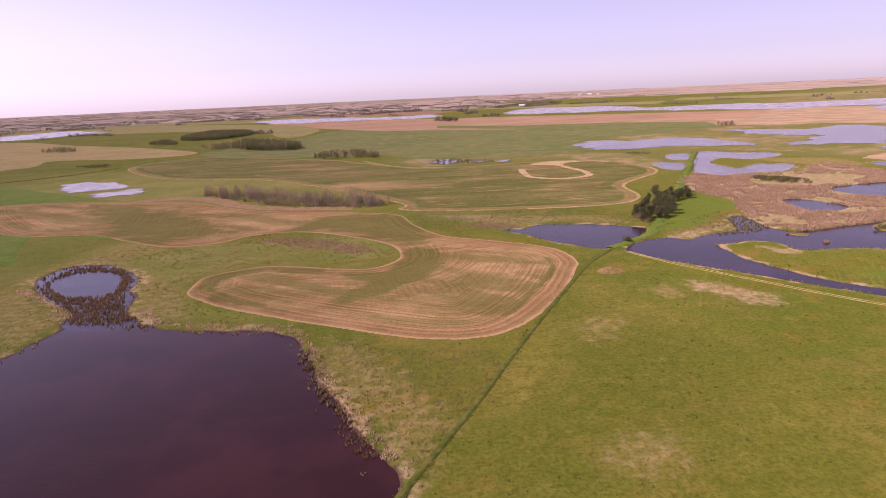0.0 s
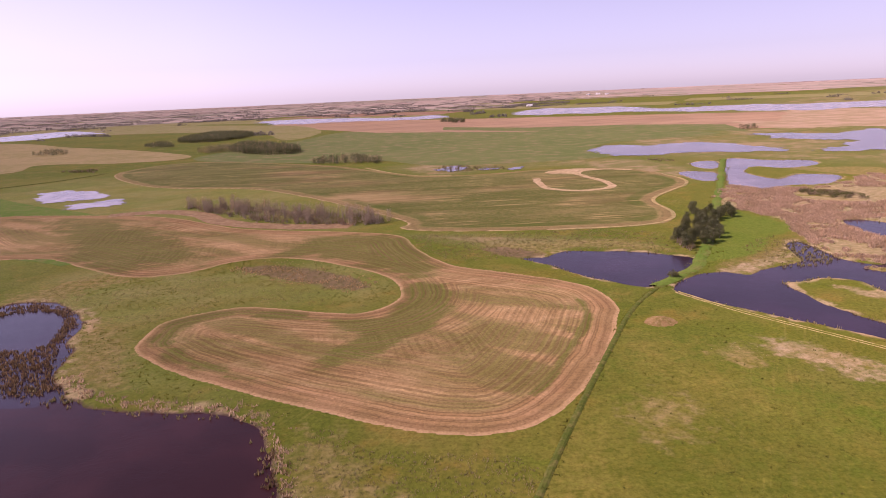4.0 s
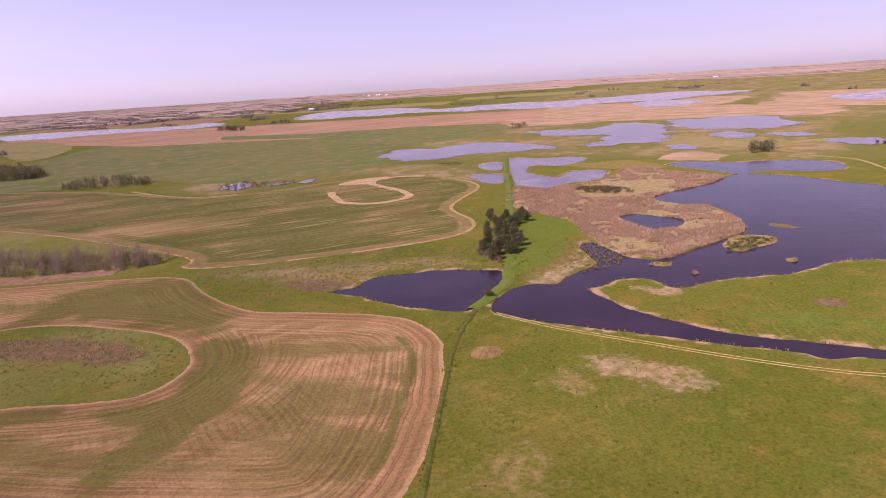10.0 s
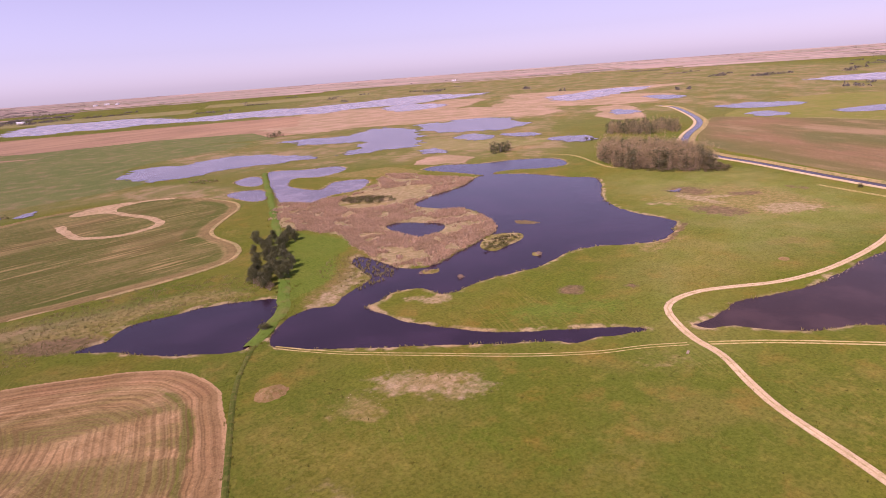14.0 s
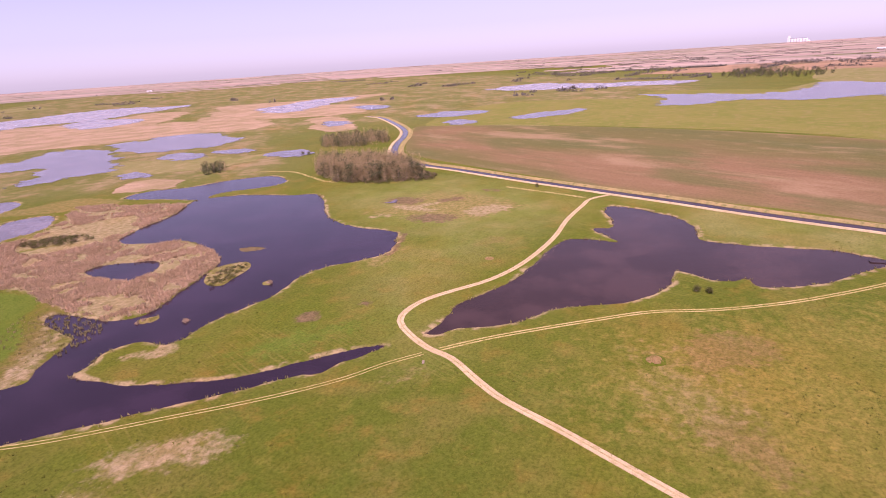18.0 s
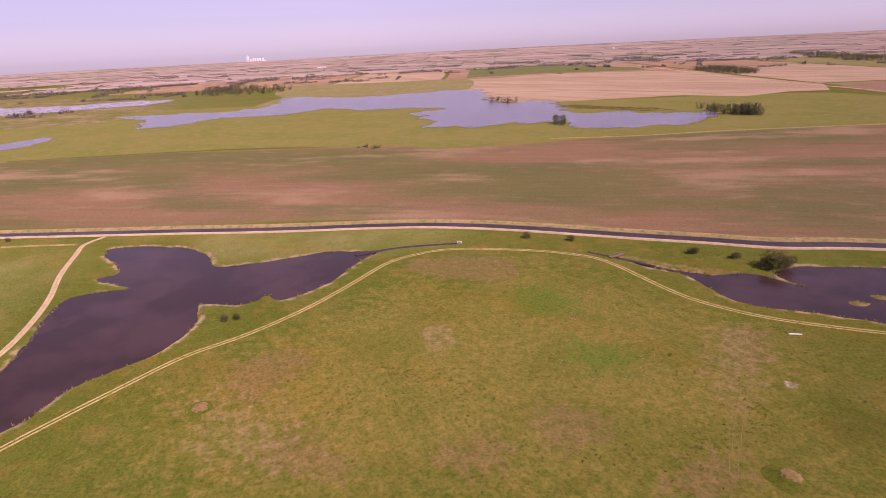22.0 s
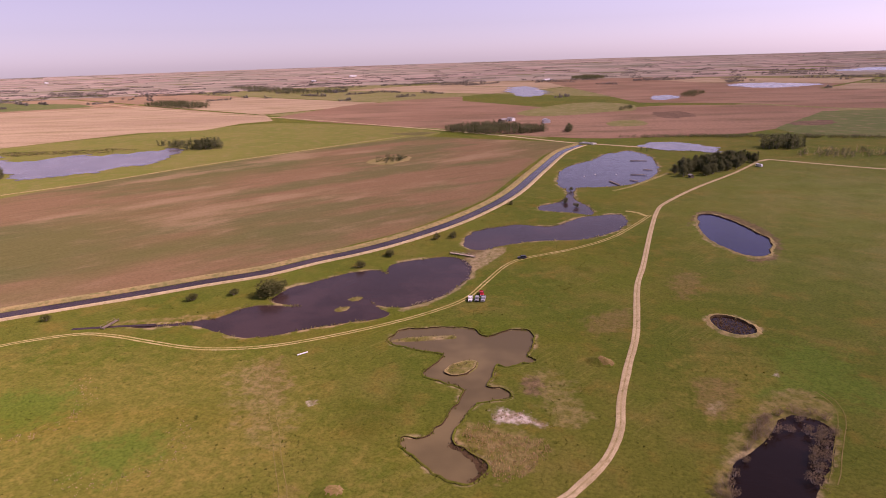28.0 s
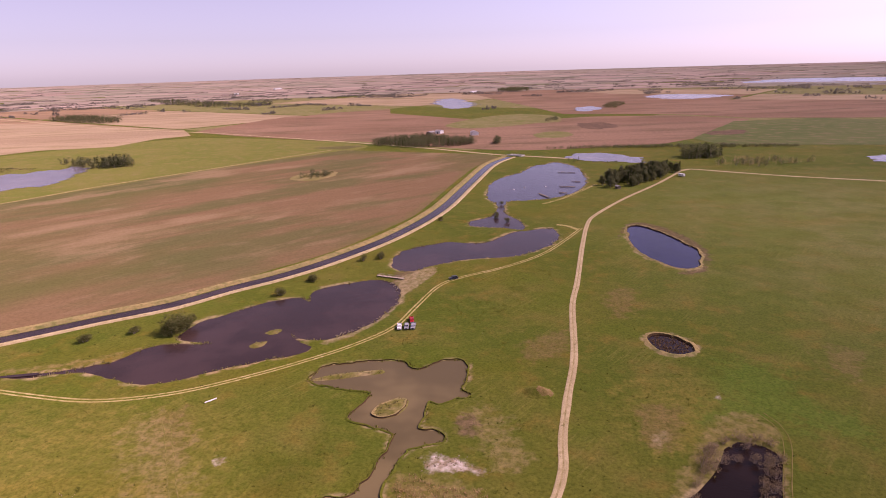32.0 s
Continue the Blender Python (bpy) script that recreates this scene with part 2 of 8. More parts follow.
def m_stubble(name, turn, period=2.6, green=0.5, headland=24, contrast=0.6, streak=5, tint=1.0, seed_turn=None, lines=0.65, even=0.0):
    k = Mat(name, 0.93)
    soil, straw, crop = (0.155 * tint, 0.110, 0.044), (0.27 * tint, 0.205, 0.088), (0.066, 0.095, 0.015)
    soil = tuple(a + (b - a) * even for a, b in zip(soil, straw))
    d = k.attr("edge")
    wob = k.math("MULTIPLY", k.noise(11, 4), 3.2)
    ring = k.math("SINE", k.math("MULTIPLY", k.math("ADD", d, wob), 6.2832 / period))
    ring = k.ramp(ring, -0.8, 0.8)
    out = k.ramp(k.math("ADD", d, k.math("MULTIPLY", k.noise(30, 2), 14)), headland, headland + 8)
    rows = k.mix(out, ring, k.rows(period * 1.15, (turn if seed_turn is None else seed_turn) + 90, 1.2))
    col = k.mix(k.ramp(k.noise(22, 6, (1.0 / streak, 1, 1), turn), 0.4, 0.62), straw, soil)
    col = k.mix(k.ramp(k.noise(7, 5, (1.0 / streak, 1, 1), turn), 0.5, 0.7, 0, 0.7), col, tuple(1.15 * v for v in straw))
    leaf = k.ramp(k.noise(60, 6, (0.4, 1, 1), turn), 0.66 - 0.34 * green, 0.86 - 0.28 * green, 0, 0.9)
    col = k.mix(k.math("MULTIPLY", leaf, k.ramp(k.noise(3, 4), 0.2, 0.7, 0.55, 1.0)), col, crop)
    lane = k.ramp(k.math("SINE", k.math("MULTIPLY", k.math("ADD", d, k.math("MULTIPLY", k.noise(20, 3), 4)), 6.2832 / 8.5)), 0.1, 0.9)
    lane = k.math("MULTIPLY", lane, k.math("MULTIPLY", k.ramp(d, headland, headland + 6, 1, 0), k.ramp(k.noise(16, 4, (0.4, 1, 1), turn), 0.35, 0.6, 0.2, 1.0)))
    col = k.mix(k.math("MULTIPLY", lane, 0.5), col, tuple(1.25 * v for v in straw))
    belt = k.math("MULTIPLY", k.ramp(d, 7, 10), k.ramp(d, 16, 20, 1, 0))
    col = k.mix(k.math("MULTIPLY", k.math("MULTIPLY", belt, k.ramp(k.noise(35, 3), 0.36, 0.58)), 0.62 * min(1, green * 2)), col, crop)
    heart = k.math("MULTIPLY", k.ramp(d, 20, 28), k.ramp(k.noise(28, 4, (0.4, 1, 1), turn), 0.4, 0.6))
    col = k.mix(k.math("MULTIPLY", heart, 0.55 if green < 0.8 else 0.0), col, tuple(1.15 * v for v in straw))
    thin = k.ramp(k.noise(2.6, 4, (0.06, 1, 1), turn), 0.52, 0.66)
    col = k.mix(k.math("MULTIPLY", k.math("MULTIPLY", thin, k.ramp(k.noise(40, 3), 0.42, 0.58)), lines), col, tuple(1.35 * v for v in straw))
    col = k.mix(k.ramp(d, 5, 10, 0.75, 0), col, k.mix(k.noise(6, 3), straw, soil))
    col = k.mix(k.ramp(d, 1.0, 3.0, 0.8, 0), col, (0.38, 0.30, 0.15))
    col = k.mix(k.math("MULTIPLY", rows, k.ramp(k.noise(12, 3), 0.3, 0.7, 0.25 * contrast, contrast)), col, k.mix(1.0, col, (0.50, 0.50, 0.44), "MULTIPLY"))
    fine = k.noise(0.7, 5, rough=0.7)
    col = k.mix(k.ramp(fine, 0.3, 0.65, 0.55, 0.0), col, k.mix(1.0, col, (0.45, 0.45, 0.42), "MULTIPLY"))
    k.bump(k.math("ADD", fine, rows), 0.4, 0.15)
    return k.done(col)


def m_tilled():
    """Bare seeded soil: rings of drill rows inside the edge, young crop showing green in belts."""
    k = Mat("tilled_stubble", 0.93)
    straw, soil, ridge, crop = (0.305, 0.218, 0.100), (0.215, 0.146, 0.062), (0.265, 0.168, 0.080), (0.074, 0.095, 0.016)
    d = k.attr("edge")
    run = k.math("ADD", d, k.math("MULTIPLY", k.noise(25, 3), 2.0))
    col = k.mix(k.ramp(k.noise(34, 5, (0.45, 1, 1), 8), 0.36, 0.64), straw, soil)
    col = k.mix(k.ramp(k.noise(9, 6, (0.5, 1, 1), 8, 0.68), 0.46, 0.7, 0, 0.75), col, (0.36, 0.265, 0.13))
    rim = k.math("ADD", d, k.math("MULTIPLY", k.math("SUBTRACT", k.noise(18, 3), 0.5), 6))
    col = k.mix(k.ramp(rim, 9, 12, 0.6, 0), col, k.mix(k.ramp(k.noise(14, 4), 0.4, 0.6), ridge, soil))
    mottle = k.math("MULTIPLY", k.math("SUBTRACT", k.noise(13, 6, (0.6, 1, 1), 8, 0.68), 0.5), 2.2)
    leaf = k.ramp(k.math("ADD", k.attr("green"), mottle), 0.26, 0.80, 0, 0.95)
    thin = k.ramp(k.noise(15, 5, (0.22, 1, 1), -32), 0.41, 0.59, 0, 0.70)
    leaf = k.math("MAXIMUM", leaf, k.math("MULTIPLY", thin, k.ramp(rim, 9, 13)))
    ring, drill = k.stripes(run, 1.9, 2), k.stripes(run, 1.35, 1)
    held = k.ramp(k.noise(26, 4), 0.36, 0.56, 0.55, 1.0)
    leaf = k.math("MULTIPLY", leaf, k.ramp(drill, 0.40, 0.58, 0.55, 1.0))
    col = k.mix(leaf, col, k.mix(k.noise(7, 4), crop, (0.108, 0.118, 0.026)))
    near = k.math("MULTIPLY", held, k.ramp(d, 14, 26, 0.45, 0.15))
    col = k.mix(k.math("MULTIPLY", k.ramp(ring, 0.46, 0.56, 1, 0), near), col, k.mix(1.0, col, (0.58, 0.55, 0.48), "MULTIPLY"))
    col = k.mix(k.math("MULTIPLY", k.ramp(drill, 0.50, 0.56), k.math("MULTIPLY", held, 0.6)), col, k.mix(1.0, col, (1.34, 1.28, 1.22), "MULTIPLY"))
    col = k.mix(k.math("MULTIPLY", k.ramp(drill, 0.44, 0.49, 1, 0), k.math("MULTIPLY", held, 0.52)), col, k.mix(1.0, col, (0.64, 0.60, 0.54), "MULTIPLY"))
    rows = k.ramp(k.stripes(k.math("ADD", k.along(14), k.math("MULTIPLY", k.noise(40, 2), 9)), 1.7, 2), 0.47, 0.55)
    across = k.math("MULTIPLY", k.ramp(d, 15, 24), k.ramp(k.noise(48, 3), 0.42, 0.60))
    col = k.mix(k.math("MULTIPLY", rows, k.math("MULTIPLY", across, 0.45)), col, k.mix(1.0, col, (0.64, 0.63, 0.54), "MULTIPLY"))
    col = k.mix(k.ramp(d, 0.6, 2.2, 0.7, 0), col, (0.38, 0.28, 0.14))
    fine = k.noise(1.0, 6, rough=0.8)
    col = k.mix(k.ramp(fine, 0.36, 0.56, 0.7, 0.0), col, k.mix(1.0, col, (0.58, 0.56, 0.50), "MULTIPLY"))
    col = k.mix(k.ramp(k.noise(0.7, 3), 0.58, 0.70, 0.0, 0.7), col, k.mix(1.0, col, (1.5, 1.45, 1.35), "MULTIPLY"))
    k.bump(k.math("ADD", fine, ring), 0.5, 0.2)
    return k.done(col)


def m_sprouting():
    """A wide field of thin young crop over brown soil."""
    k = Mat("sprouting_stubble", 0.93)
    soil, straw, crop = (0.188, 0.122, 0.062), (0.262, 0.185, 0.102), (0.116, 0.111, 0.037)
    col = k.mix(k.ramp(k.noise(210, 4, (0.45, 1, 1), 54), 0.40, 0.56), soil, crop)
    col = k.mix(k.ramp(k.noise(60, 5, (0.35, 1, 1), 50), 0.46, 0.62, 0, 0.75), col, (0.098, 0.107, 0.036))
    col = k.mix(k.ramp(k.noise(75, 6, (0.4, 1, 1), 58, 0.6), 0.52, 0.66, 0, 0.75), col, straw)
    col = k.mix(k.ramp(k.noise(14, 6, (0.5, 1, 1), 54, 0.65), 0.50, 0.72, 0, 0.3), col, (0.27, 0.19, 0.112))
    lines = k.ramp(k.stripes(k.math("ADD", k.along(144), k.math("MULTIPLY", k.noise(60, 2), 5)), 6.5, 3), 0.45, 0.62)
    col = k.mix(k.math("MULTIPLY", lines, k.ramp(k.noise(90, 3), 0.4, 0.62, 0.05, 0.32)), col, k.mix(1.0, col, (0.72, 0.78, 0.66), "MULTIPLY"))
    d = k.attr("edge")
    col = k.mix(k.ramp(k.math("ADD", d, k.math("MULTIPLY", k.noise(30, 3), 12)), 8, 16, 0.55, 0), col, (0.150, 0.130, 0.048))
    fine = k.noise(2.0, 6, rough=0.72)
    col = k.mix(k.ramp(fine, 0.34, 0.60, 0.45, 0.0), col, k.mix(1.0, col, (0.62, 0.62, 0.55), "MULTIPLY"))
    k.bump(fine, 0.4, 0.15)
    return k.done(col)


def m_water(name, deep, rough=0.08, ripple=0.9, gloss=0.42):
    k = Mat(name, rough)
    k.b.inputs["IOR"].default_value, k.b.inputs["Specular IOR Level"].default_value = 1.33, gloss
    col = k.mix(k.ramp(k.noise(30, 3), 0.4, 0.65), deep, tuple(v * 1.5 for v in deep))
    k.bump(k.math("ADD", k.noise(0.9, 3, (1, 2.2, 1), 30), k.math("MULTIPLY", k.noise(6, 2), 1.5)), ripple, 0.05)
    return k.done(col)


def m_far_patchwork():
    # Field colours greyed and paled to stand in for distance haze.
    k = Mat("far_patchwork", 0.95)
    r = k.island()
    col = k.mix(k.ramp(r, 0.20, 0.22), (0.355, 0.28, 0.225), (0.29, 0.215, 0.175))
    col = k.mix(k.ramp(r, 0.36, 0.38), col, (0.235, 0.21, 0.15))
    col = k.mix(k.ramp(r, 0.62, 0.64), col, (0.295, 0.24, 0.185))
    col = k.mix(k.ramp(r, 0.82, 0.84), col, (0.195, 0.19, 0.13))
    return k.done(k.mix(k.ramp(k.noise(160, 4), 0.35, 0.65, 0, 0.4), col, (0.25, 0.21, 0.165)))


def m_leaf(name, a, b, bark=None):
    k = Mat(name, 0.7)
    col = k.mix(k.island(), a, b)
    col = k.mix(k.ramp(k.noise(1.5, 2), 0.3, 0.7, 0, 0.4), col, k.mix(1.0, col, (0.5, 0.55, 0.4), "MULTIPLY"))
    col = k.mix(k.ramp(k.noise(14, 4), 0.4, 0.65, 0, 0.5), col, k.mix(1.0, col, (0.7, 0.72, 0.6), "MULTIPLY"))
    thin, join = k.n.new("ShaderNodeBsdfTranslucent"), k.n.new("ShaderNodeMixShader")
    join.inputs[0].default_value = 0.45
    k.put(col, thin.inputs["Color"])
    k.l.new(k.b.outputs[0], join.inputs[1]), k.l.new(thin.outputs[0], join.inputs[2])
    k.l.new(join.outputs[0], k.n["Material Output"].inputs["Surface"])
    return k.done(col)


def m_plain(name, c, rough=0.6, metal=0.0):
    k = Mat(name, rough)
    k.b.inputs["Metallic"].default_value, k.b.inputs["Specular IOR Level"].default_value = metal, 0.5
    n = k.noise(0.4, 3)
    return k.done(k.mix(k.ramp(n, 0.3, 0.7, 0, 0.3), c, tuple(v * 0.75 for v in c)))


M_MEADOW = m_meadow()
M_STUBBLE = m_tilled()
M_STUBBLE_N = m_stubble("striped_crop_field", 3, 4.0, 1.10, 8, 0.2, 9, 1.0, None, 0.6)
M_STUBBLE_E = m_sprouting()
M_PASTURE = m_patchy("yellowish_pasture", (0.145, 0.165, 0.03), (0.175, 0.175, 0.04), (0.20, 0.18, 0.06), 70, 14, 2.0)
M_CROP = m_patchy("young_green_crop", (0.098, 0.135, 0.036), (0.122, 0.148, 0.044), (0.185, 0.165, 0.072), 120, 20, 2.0)
M_LUSH = m_patchy("lush_grass", (0.075, 0.15, 0.018), (0.10, 0.165, 0.025), (0.14, 0.16, 0.04), 40, 8, 1.0)
M_BROWN = m_patchy("bare_ploughed_soil", (0.33, 0.225, 0.13), (0.28, 0.185, 0.11), (0.23, 0.16, 0.09), 160, 40, 4.0, stretch=(0.3, 1, 1), turn=5)
# Pale stubble, lightened further for haze over the far fields.
M_TAN = m_patchy("pale_stubble", (0.385, 0.295, 0.18), (0.33, 0.245, 0.15), (0.27, 0.215, 0.11), 160, 40, 4.0, stretch=(0.25, 1, 1), turn=20)
M_FLAT = m_patchy("dry_marsh_litter", (0.36, 0.265, 0.165), (0.25, 0.205, 0.10), (0.31, 0.23, 0.14), 45, 12, 2.0)
M_TANGRASS = m_patchy("dry_tan_pasture", (0.26, 0.215, 0.09), (0.21, 0.19, 0.065), (0.30, 0.24, 0.11), 60, 15, 2.0)
M_WET = m_patchy("wet_dark_soil", (0.15, 0.098, 0.06), (0.19, 0.125, 0.075), (0.12, 0.08, 0.05), 30, 8, 2.0)
M_RED = m_patchy("reddish_fallow_soil", (0.235, 0.142, 0.085), (0.29, 0.185, 0.115), (0.17, 0.12, 0.065), 150, 50, 5.0, stretch=(0.3, 1, 1), turn=15)
# Pasture colour also paled for the hazy distance.
M_OLIVE = m_patchy("rough_pasture", (0.165, 0.175, 0.05), (0.20, 0.19, 0.07), (0.26, 0.22, 0.10), 90, 18, 2.5)
M_DITCH = m_patchy("rank_ditch_grass", (0.062, 0.092, 0.014), (0.085, 0.11, 0.02), (0.13, 0.13, 0.035), 8, 2, 0.6)
M_MOUND = m_patchy("crumbly_mound_earth", (0.24, 0.162, 0.068), (0.175, 0.138, 0.042), (0.27, 0.20, 0.092), 2.5, 1.0, 0.4)
M_SAND = m_patchy("bare_sandy_soil", (0.42, 0.325, 0.18), (0.36, 0.27, 0.145), (0.24, 0.20, 0.09), 9, 3, 0.6)
M_SILT = m_patchy("dried_reddish_mud", (0.25, 0.17, 0.085), (0.20, 0.135, 0.07), (0.30, 0.23, 0.12), 9, 3, 0.6)
M_GRAVEL = m_patchy("pale_gravel", (0.51, 0.42, 0.25), (0.44, 0.36, 0.205), (0.36, 0.30, 0.15), 12, 2.5, 0.35)
M_SHOULDER = m_patchy("worn_gravel_shoulder", (0.42, 0.345, 0.18), (0.35, 0.29, 0.145), (0.25, 0.22, 0.085), 9, 2, 0.4)
M_RUT = m_patchy("worn_wheel_rut", (0.46, 0.385, 0.17), (0.38, 0.325, 0.12), (0.24, 0.225, 0.05), 10, 2, 0.4)
M_TRACE = m_patchy("pressed_grass", (0.22, 0.185, 0.06), (0.17, 0.155, 0.04), (0.14, 0.14, 0.03), 8, 2, 0.5)
M_BANK = m_patchy("dry_bank_grass", (0.36, 0.28, 0.12), (0.28, 0.24, 0.10), (0.18, 0.18, 0.06), 14, 3, 0.7)
M_WATER = m_water("dark_pond_water", (0.020, 0.012, 0.020), 0.08, 0.9, 0.33)
M_POND = m_water("brownish_pond_water", (0.034, 0.021, 0.019), 0.07, 0.9, 0.2)
M_BLUE = m_water("deep_blue_water", (0.010, 0.010, 0.036), 0.06, 0.9, 0.2)
M_SLATE = m_water("slate_pond_water", (0.030, 0.024, 0.036), 0.1, 0.9, 0.28)
M_BROWNWATER = m_water("peaty_brown_water", (0.026, 0.009, 0.009), 0.06, 0.6, 0.24)
# Lake base colour lifted to stand in for pale reflected sky.
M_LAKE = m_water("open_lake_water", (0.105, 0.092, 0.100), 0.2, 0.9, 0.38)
M_MUDDY = m_water("muddy_brown_water", (0.108, 0.086, 0.040), 0.2, 0.6, 0.2)
M_BOG = m_water("black_bog_water", (0.012, 0.006, 0.004), 0.08, 0.6, 0.2)
M_CANAL = m_water("canal_water", (0.034, 0.024, 0.025), 0.08, 0.9, 0.1)
# Paler still: reflected sky and far haze put into the colour.
M_PALEWATER = m_water("sky_paled_water", (0.20, 0.18, 0.18), 0.25)
M_REED = m_leaf("dry_reeds", (0.70, 0.51, 0.34), (0.44, 0.32, 0.20))
M_SEDGE = m_leaf("dark_sedge", (0.17, 0.105, 0.055), (0.30, 0.21, 0.11))
M_RUSSET = m_leaf("russet_sedge", (0.62, 0.42, 0.22), (0.46, 0.36, 0.16))
M_STRAW = m_leaf("straw_tufts", (0.42, 0.34, 0.17), (0.22, 0.22, 0.07))
M_TUFT = m_leaf("grass_tufts", (0.12, 0.145, 0.018), (0.22, 0.205, 0.045))
M_WEED = m_leaf("weed_leaves", (0.085, 0.105, 0.025), (0.13, 0.145, 0.035))
M_LEAF = m_leaf("dark_green_leaves", (0.130, 0.144, 0.070), (0.200, 0.208, 0.102))
# Leaves greyed and lightened in place of haze over the far trees.
M_BLUFF = m_leaf("haze_paled_leaves", (0.20, 0.19, 0.165), (0.28, 0.255, 0.22))
M_BUSHLEAF = m_leaf("olive_leaves", (0.108, 0.124, 0.042), (0.19, 0.182, 0.068))
M_ASPEN = m_leaf("budding_twigs", (0.54, 0.40, 0.26), (0.44, 0.37, 0.17))
M_THICKET = m_leaf("grey_brown_twigs", (0.40, 0.305, 0.215), (0.29, 0.245, 0.15))
M_BRUSH = m_leaf("bare_brown_twigs", (0.32, 0.24, 0.16), (0.22, 0.17, 0.10))
M_NEEDLE = m_leaf("dark_needles", (0.052, 0.072, 0.027), (0.10, 0.115, 0.042))
M_BARK = m_plain("grey_bark", (0.34, 0.28, 0.21), 0.9)

# ---------------------------------------------------------------- shapes


def land(x, y):
    """Height of the plain: level near by, raised far out to fit the skyline to the camera's view."""
    x, y = np.asarray(x, float), np.asarray(y, float) - 80
    r, psi = np.hypot(x, y), np.arctan2(-x, y)
    rim = 58.5 - 15.5 * np.cos(psi - radians(10))
    u = np.clip((r - 2600) / 2200, 0, 1)
    return rim * u * u - np.clip(r - 4800, 0, None) * 0.03


def smooth(pts, step=3.0, closed=True):
    """A round line through the points, with a corner about every step metres."""
    p, out, n = [np.array(q, float) for q in pts], [], len(pts)
    for i in range(n if closed else n - 1):
        if closed:
            a, b, c, d = p[i - 1], p[i], p[(i + 1) % n], p[(i + 2) % n]
        else:
            a, b, c, d = p[max(i - 1, 0)], p[i], p[i + 1], p[min(i + 2, n - 1)]
        k = max(1, int(np.linalg.norm(c - b) / step))
        for j in range(k):
            s = j / k
            out.append(0.5 * (2 * b + (c - a) * s + (2 * a - 5 * b + 4 * c - d) * s * s + (3 * b - a - 3 * c + d) * s ** 3))
    if not closed:
        out.append(p[-1])
    return np.array(out)


def uneven(line, amount=1.0, size=8.0, seed=0):
    """The same line, pushed about by noise."""
    out = []
    for x, y in line:
        v = Vector((x / size, y / size, seed * 7.3))
        w = Vector((x / size * 3, y / size * 3, seed * 3.1))
        out.append((x + amount * (noise.noise(v) + 0.5 * noise.noise(w)),
            y + amount * (noise.noise(v + Vector((31, 7, 5))) + 0.5 * noise.noise(w + Vector((3, 17, 5))))))
    return np.array(out)


def depth_inside(px, py, line):
    """How far each place lies inside a closed line (negative outside)."""
    best, inside = np.full(px.shape, 1e18), np.zeros(px.shape, bool)
    a, b = line, np.roll(line, -1, axis=0)
    for (ax, ay), (bx, by) in zip(a, b):
        ex, ey = bx - ax, by - ay
        s = np.clip(((px - ax) * ex + (py - ay) * ey) / (ex * ex + ey * ey + 1e-9), 0, 1)
        best = np.minimum(best, (px - ax - s * ex) ** 2 + (py - ay - s * ey) ** 2)
        if ay != by:
            inside ^= ((ay > py) != (by > py)) & (px < ex * (py - ay) / ey + ax)
    d = np.sqrt(best)
    return np.where(inside, d, -d)


def mesh_object(name, verts, faces, material, parent=None, smooth_faces=False):
    me = bpy.data.meshes.new(name)
    me.from_pydata([tuple(map(float, v)) for v in verts], [], [tuple(map(int, f)) for f in faces])
    me.materials.append(material)
    if smooth_faces:
        me.polygons.foreach_set("use_smooth", [True] * len(me.polygons))
    ob = new(name, me)
    ob.parent = parent
    return ob


def part(name, bm, material, parent, label=""):
    me = bpy.data.meshes.new(name)
    bm.to_mesh(me)
    bm.free()
    me.materials.append(material)
    ob = new(name, me)
    ob.parent = parent
    return tagged(ob, label)


def sheet(name, line, z, material, label, category, skirt=0.3, kind="structure"):
    """A flat or draped area inside a closed line, with a rim that goes down into the ground."""
    tris = tessellate_polygon([[Vector((x, y, 0)) for x, y in line]])
    bm = bmesh.new()
    vs = [bm.verts.new((x, y, 0)) for x, y in line]
    for t in tris:
        try:
            bm.faces.new([vs[i] for i in t])
        except ValueError:
            pass
    if max(math.hypot(x, y - 80) for x, y in line) > 2500:
        for _ in range(4):
            long = [e for e in bm.edges if e.calc_length() > 110]
            if not long:
                break
            bmesh.ops.subdivide_edges(bm, edges=long, cuts=1)
        bmesh.ops.triangulate(bm, faces=bm.faces[:])
    bmesh.ops.recalc_face_normals(bm, faces=bm.faces[:])
    if bm.faces and sum(f.normal.z for f in bm.faces) < 0:
        bmesh.ops.reverse_faces(bm, faces=bm.faces[:])
    rim = [e for e in bm.edges if e.is_boundary]
    top = list(bm.verts)
    made = bmesh.ops.extrude_edge_only(bm, edges=rim)["geom"]
    low = {v for v in made if isinstance(v, bmesh.types.BMVert)}
    bx, by = np.array([v.co.x for v in bm.verts]), np.array([v.co.y for v in bm.verts])
    hs = land(bx, by) + 0.5 * np.clip((np.hypot(bx, by - 80) - 2400) / 800, 0, 1)
    for v, h in zip(bm.verts, hs):
        v.co.z = h + z - (skirt if v in low else 0)
    ob = part(name, bm, material, None)
    return tagged(ob, label, category, kind=kind)


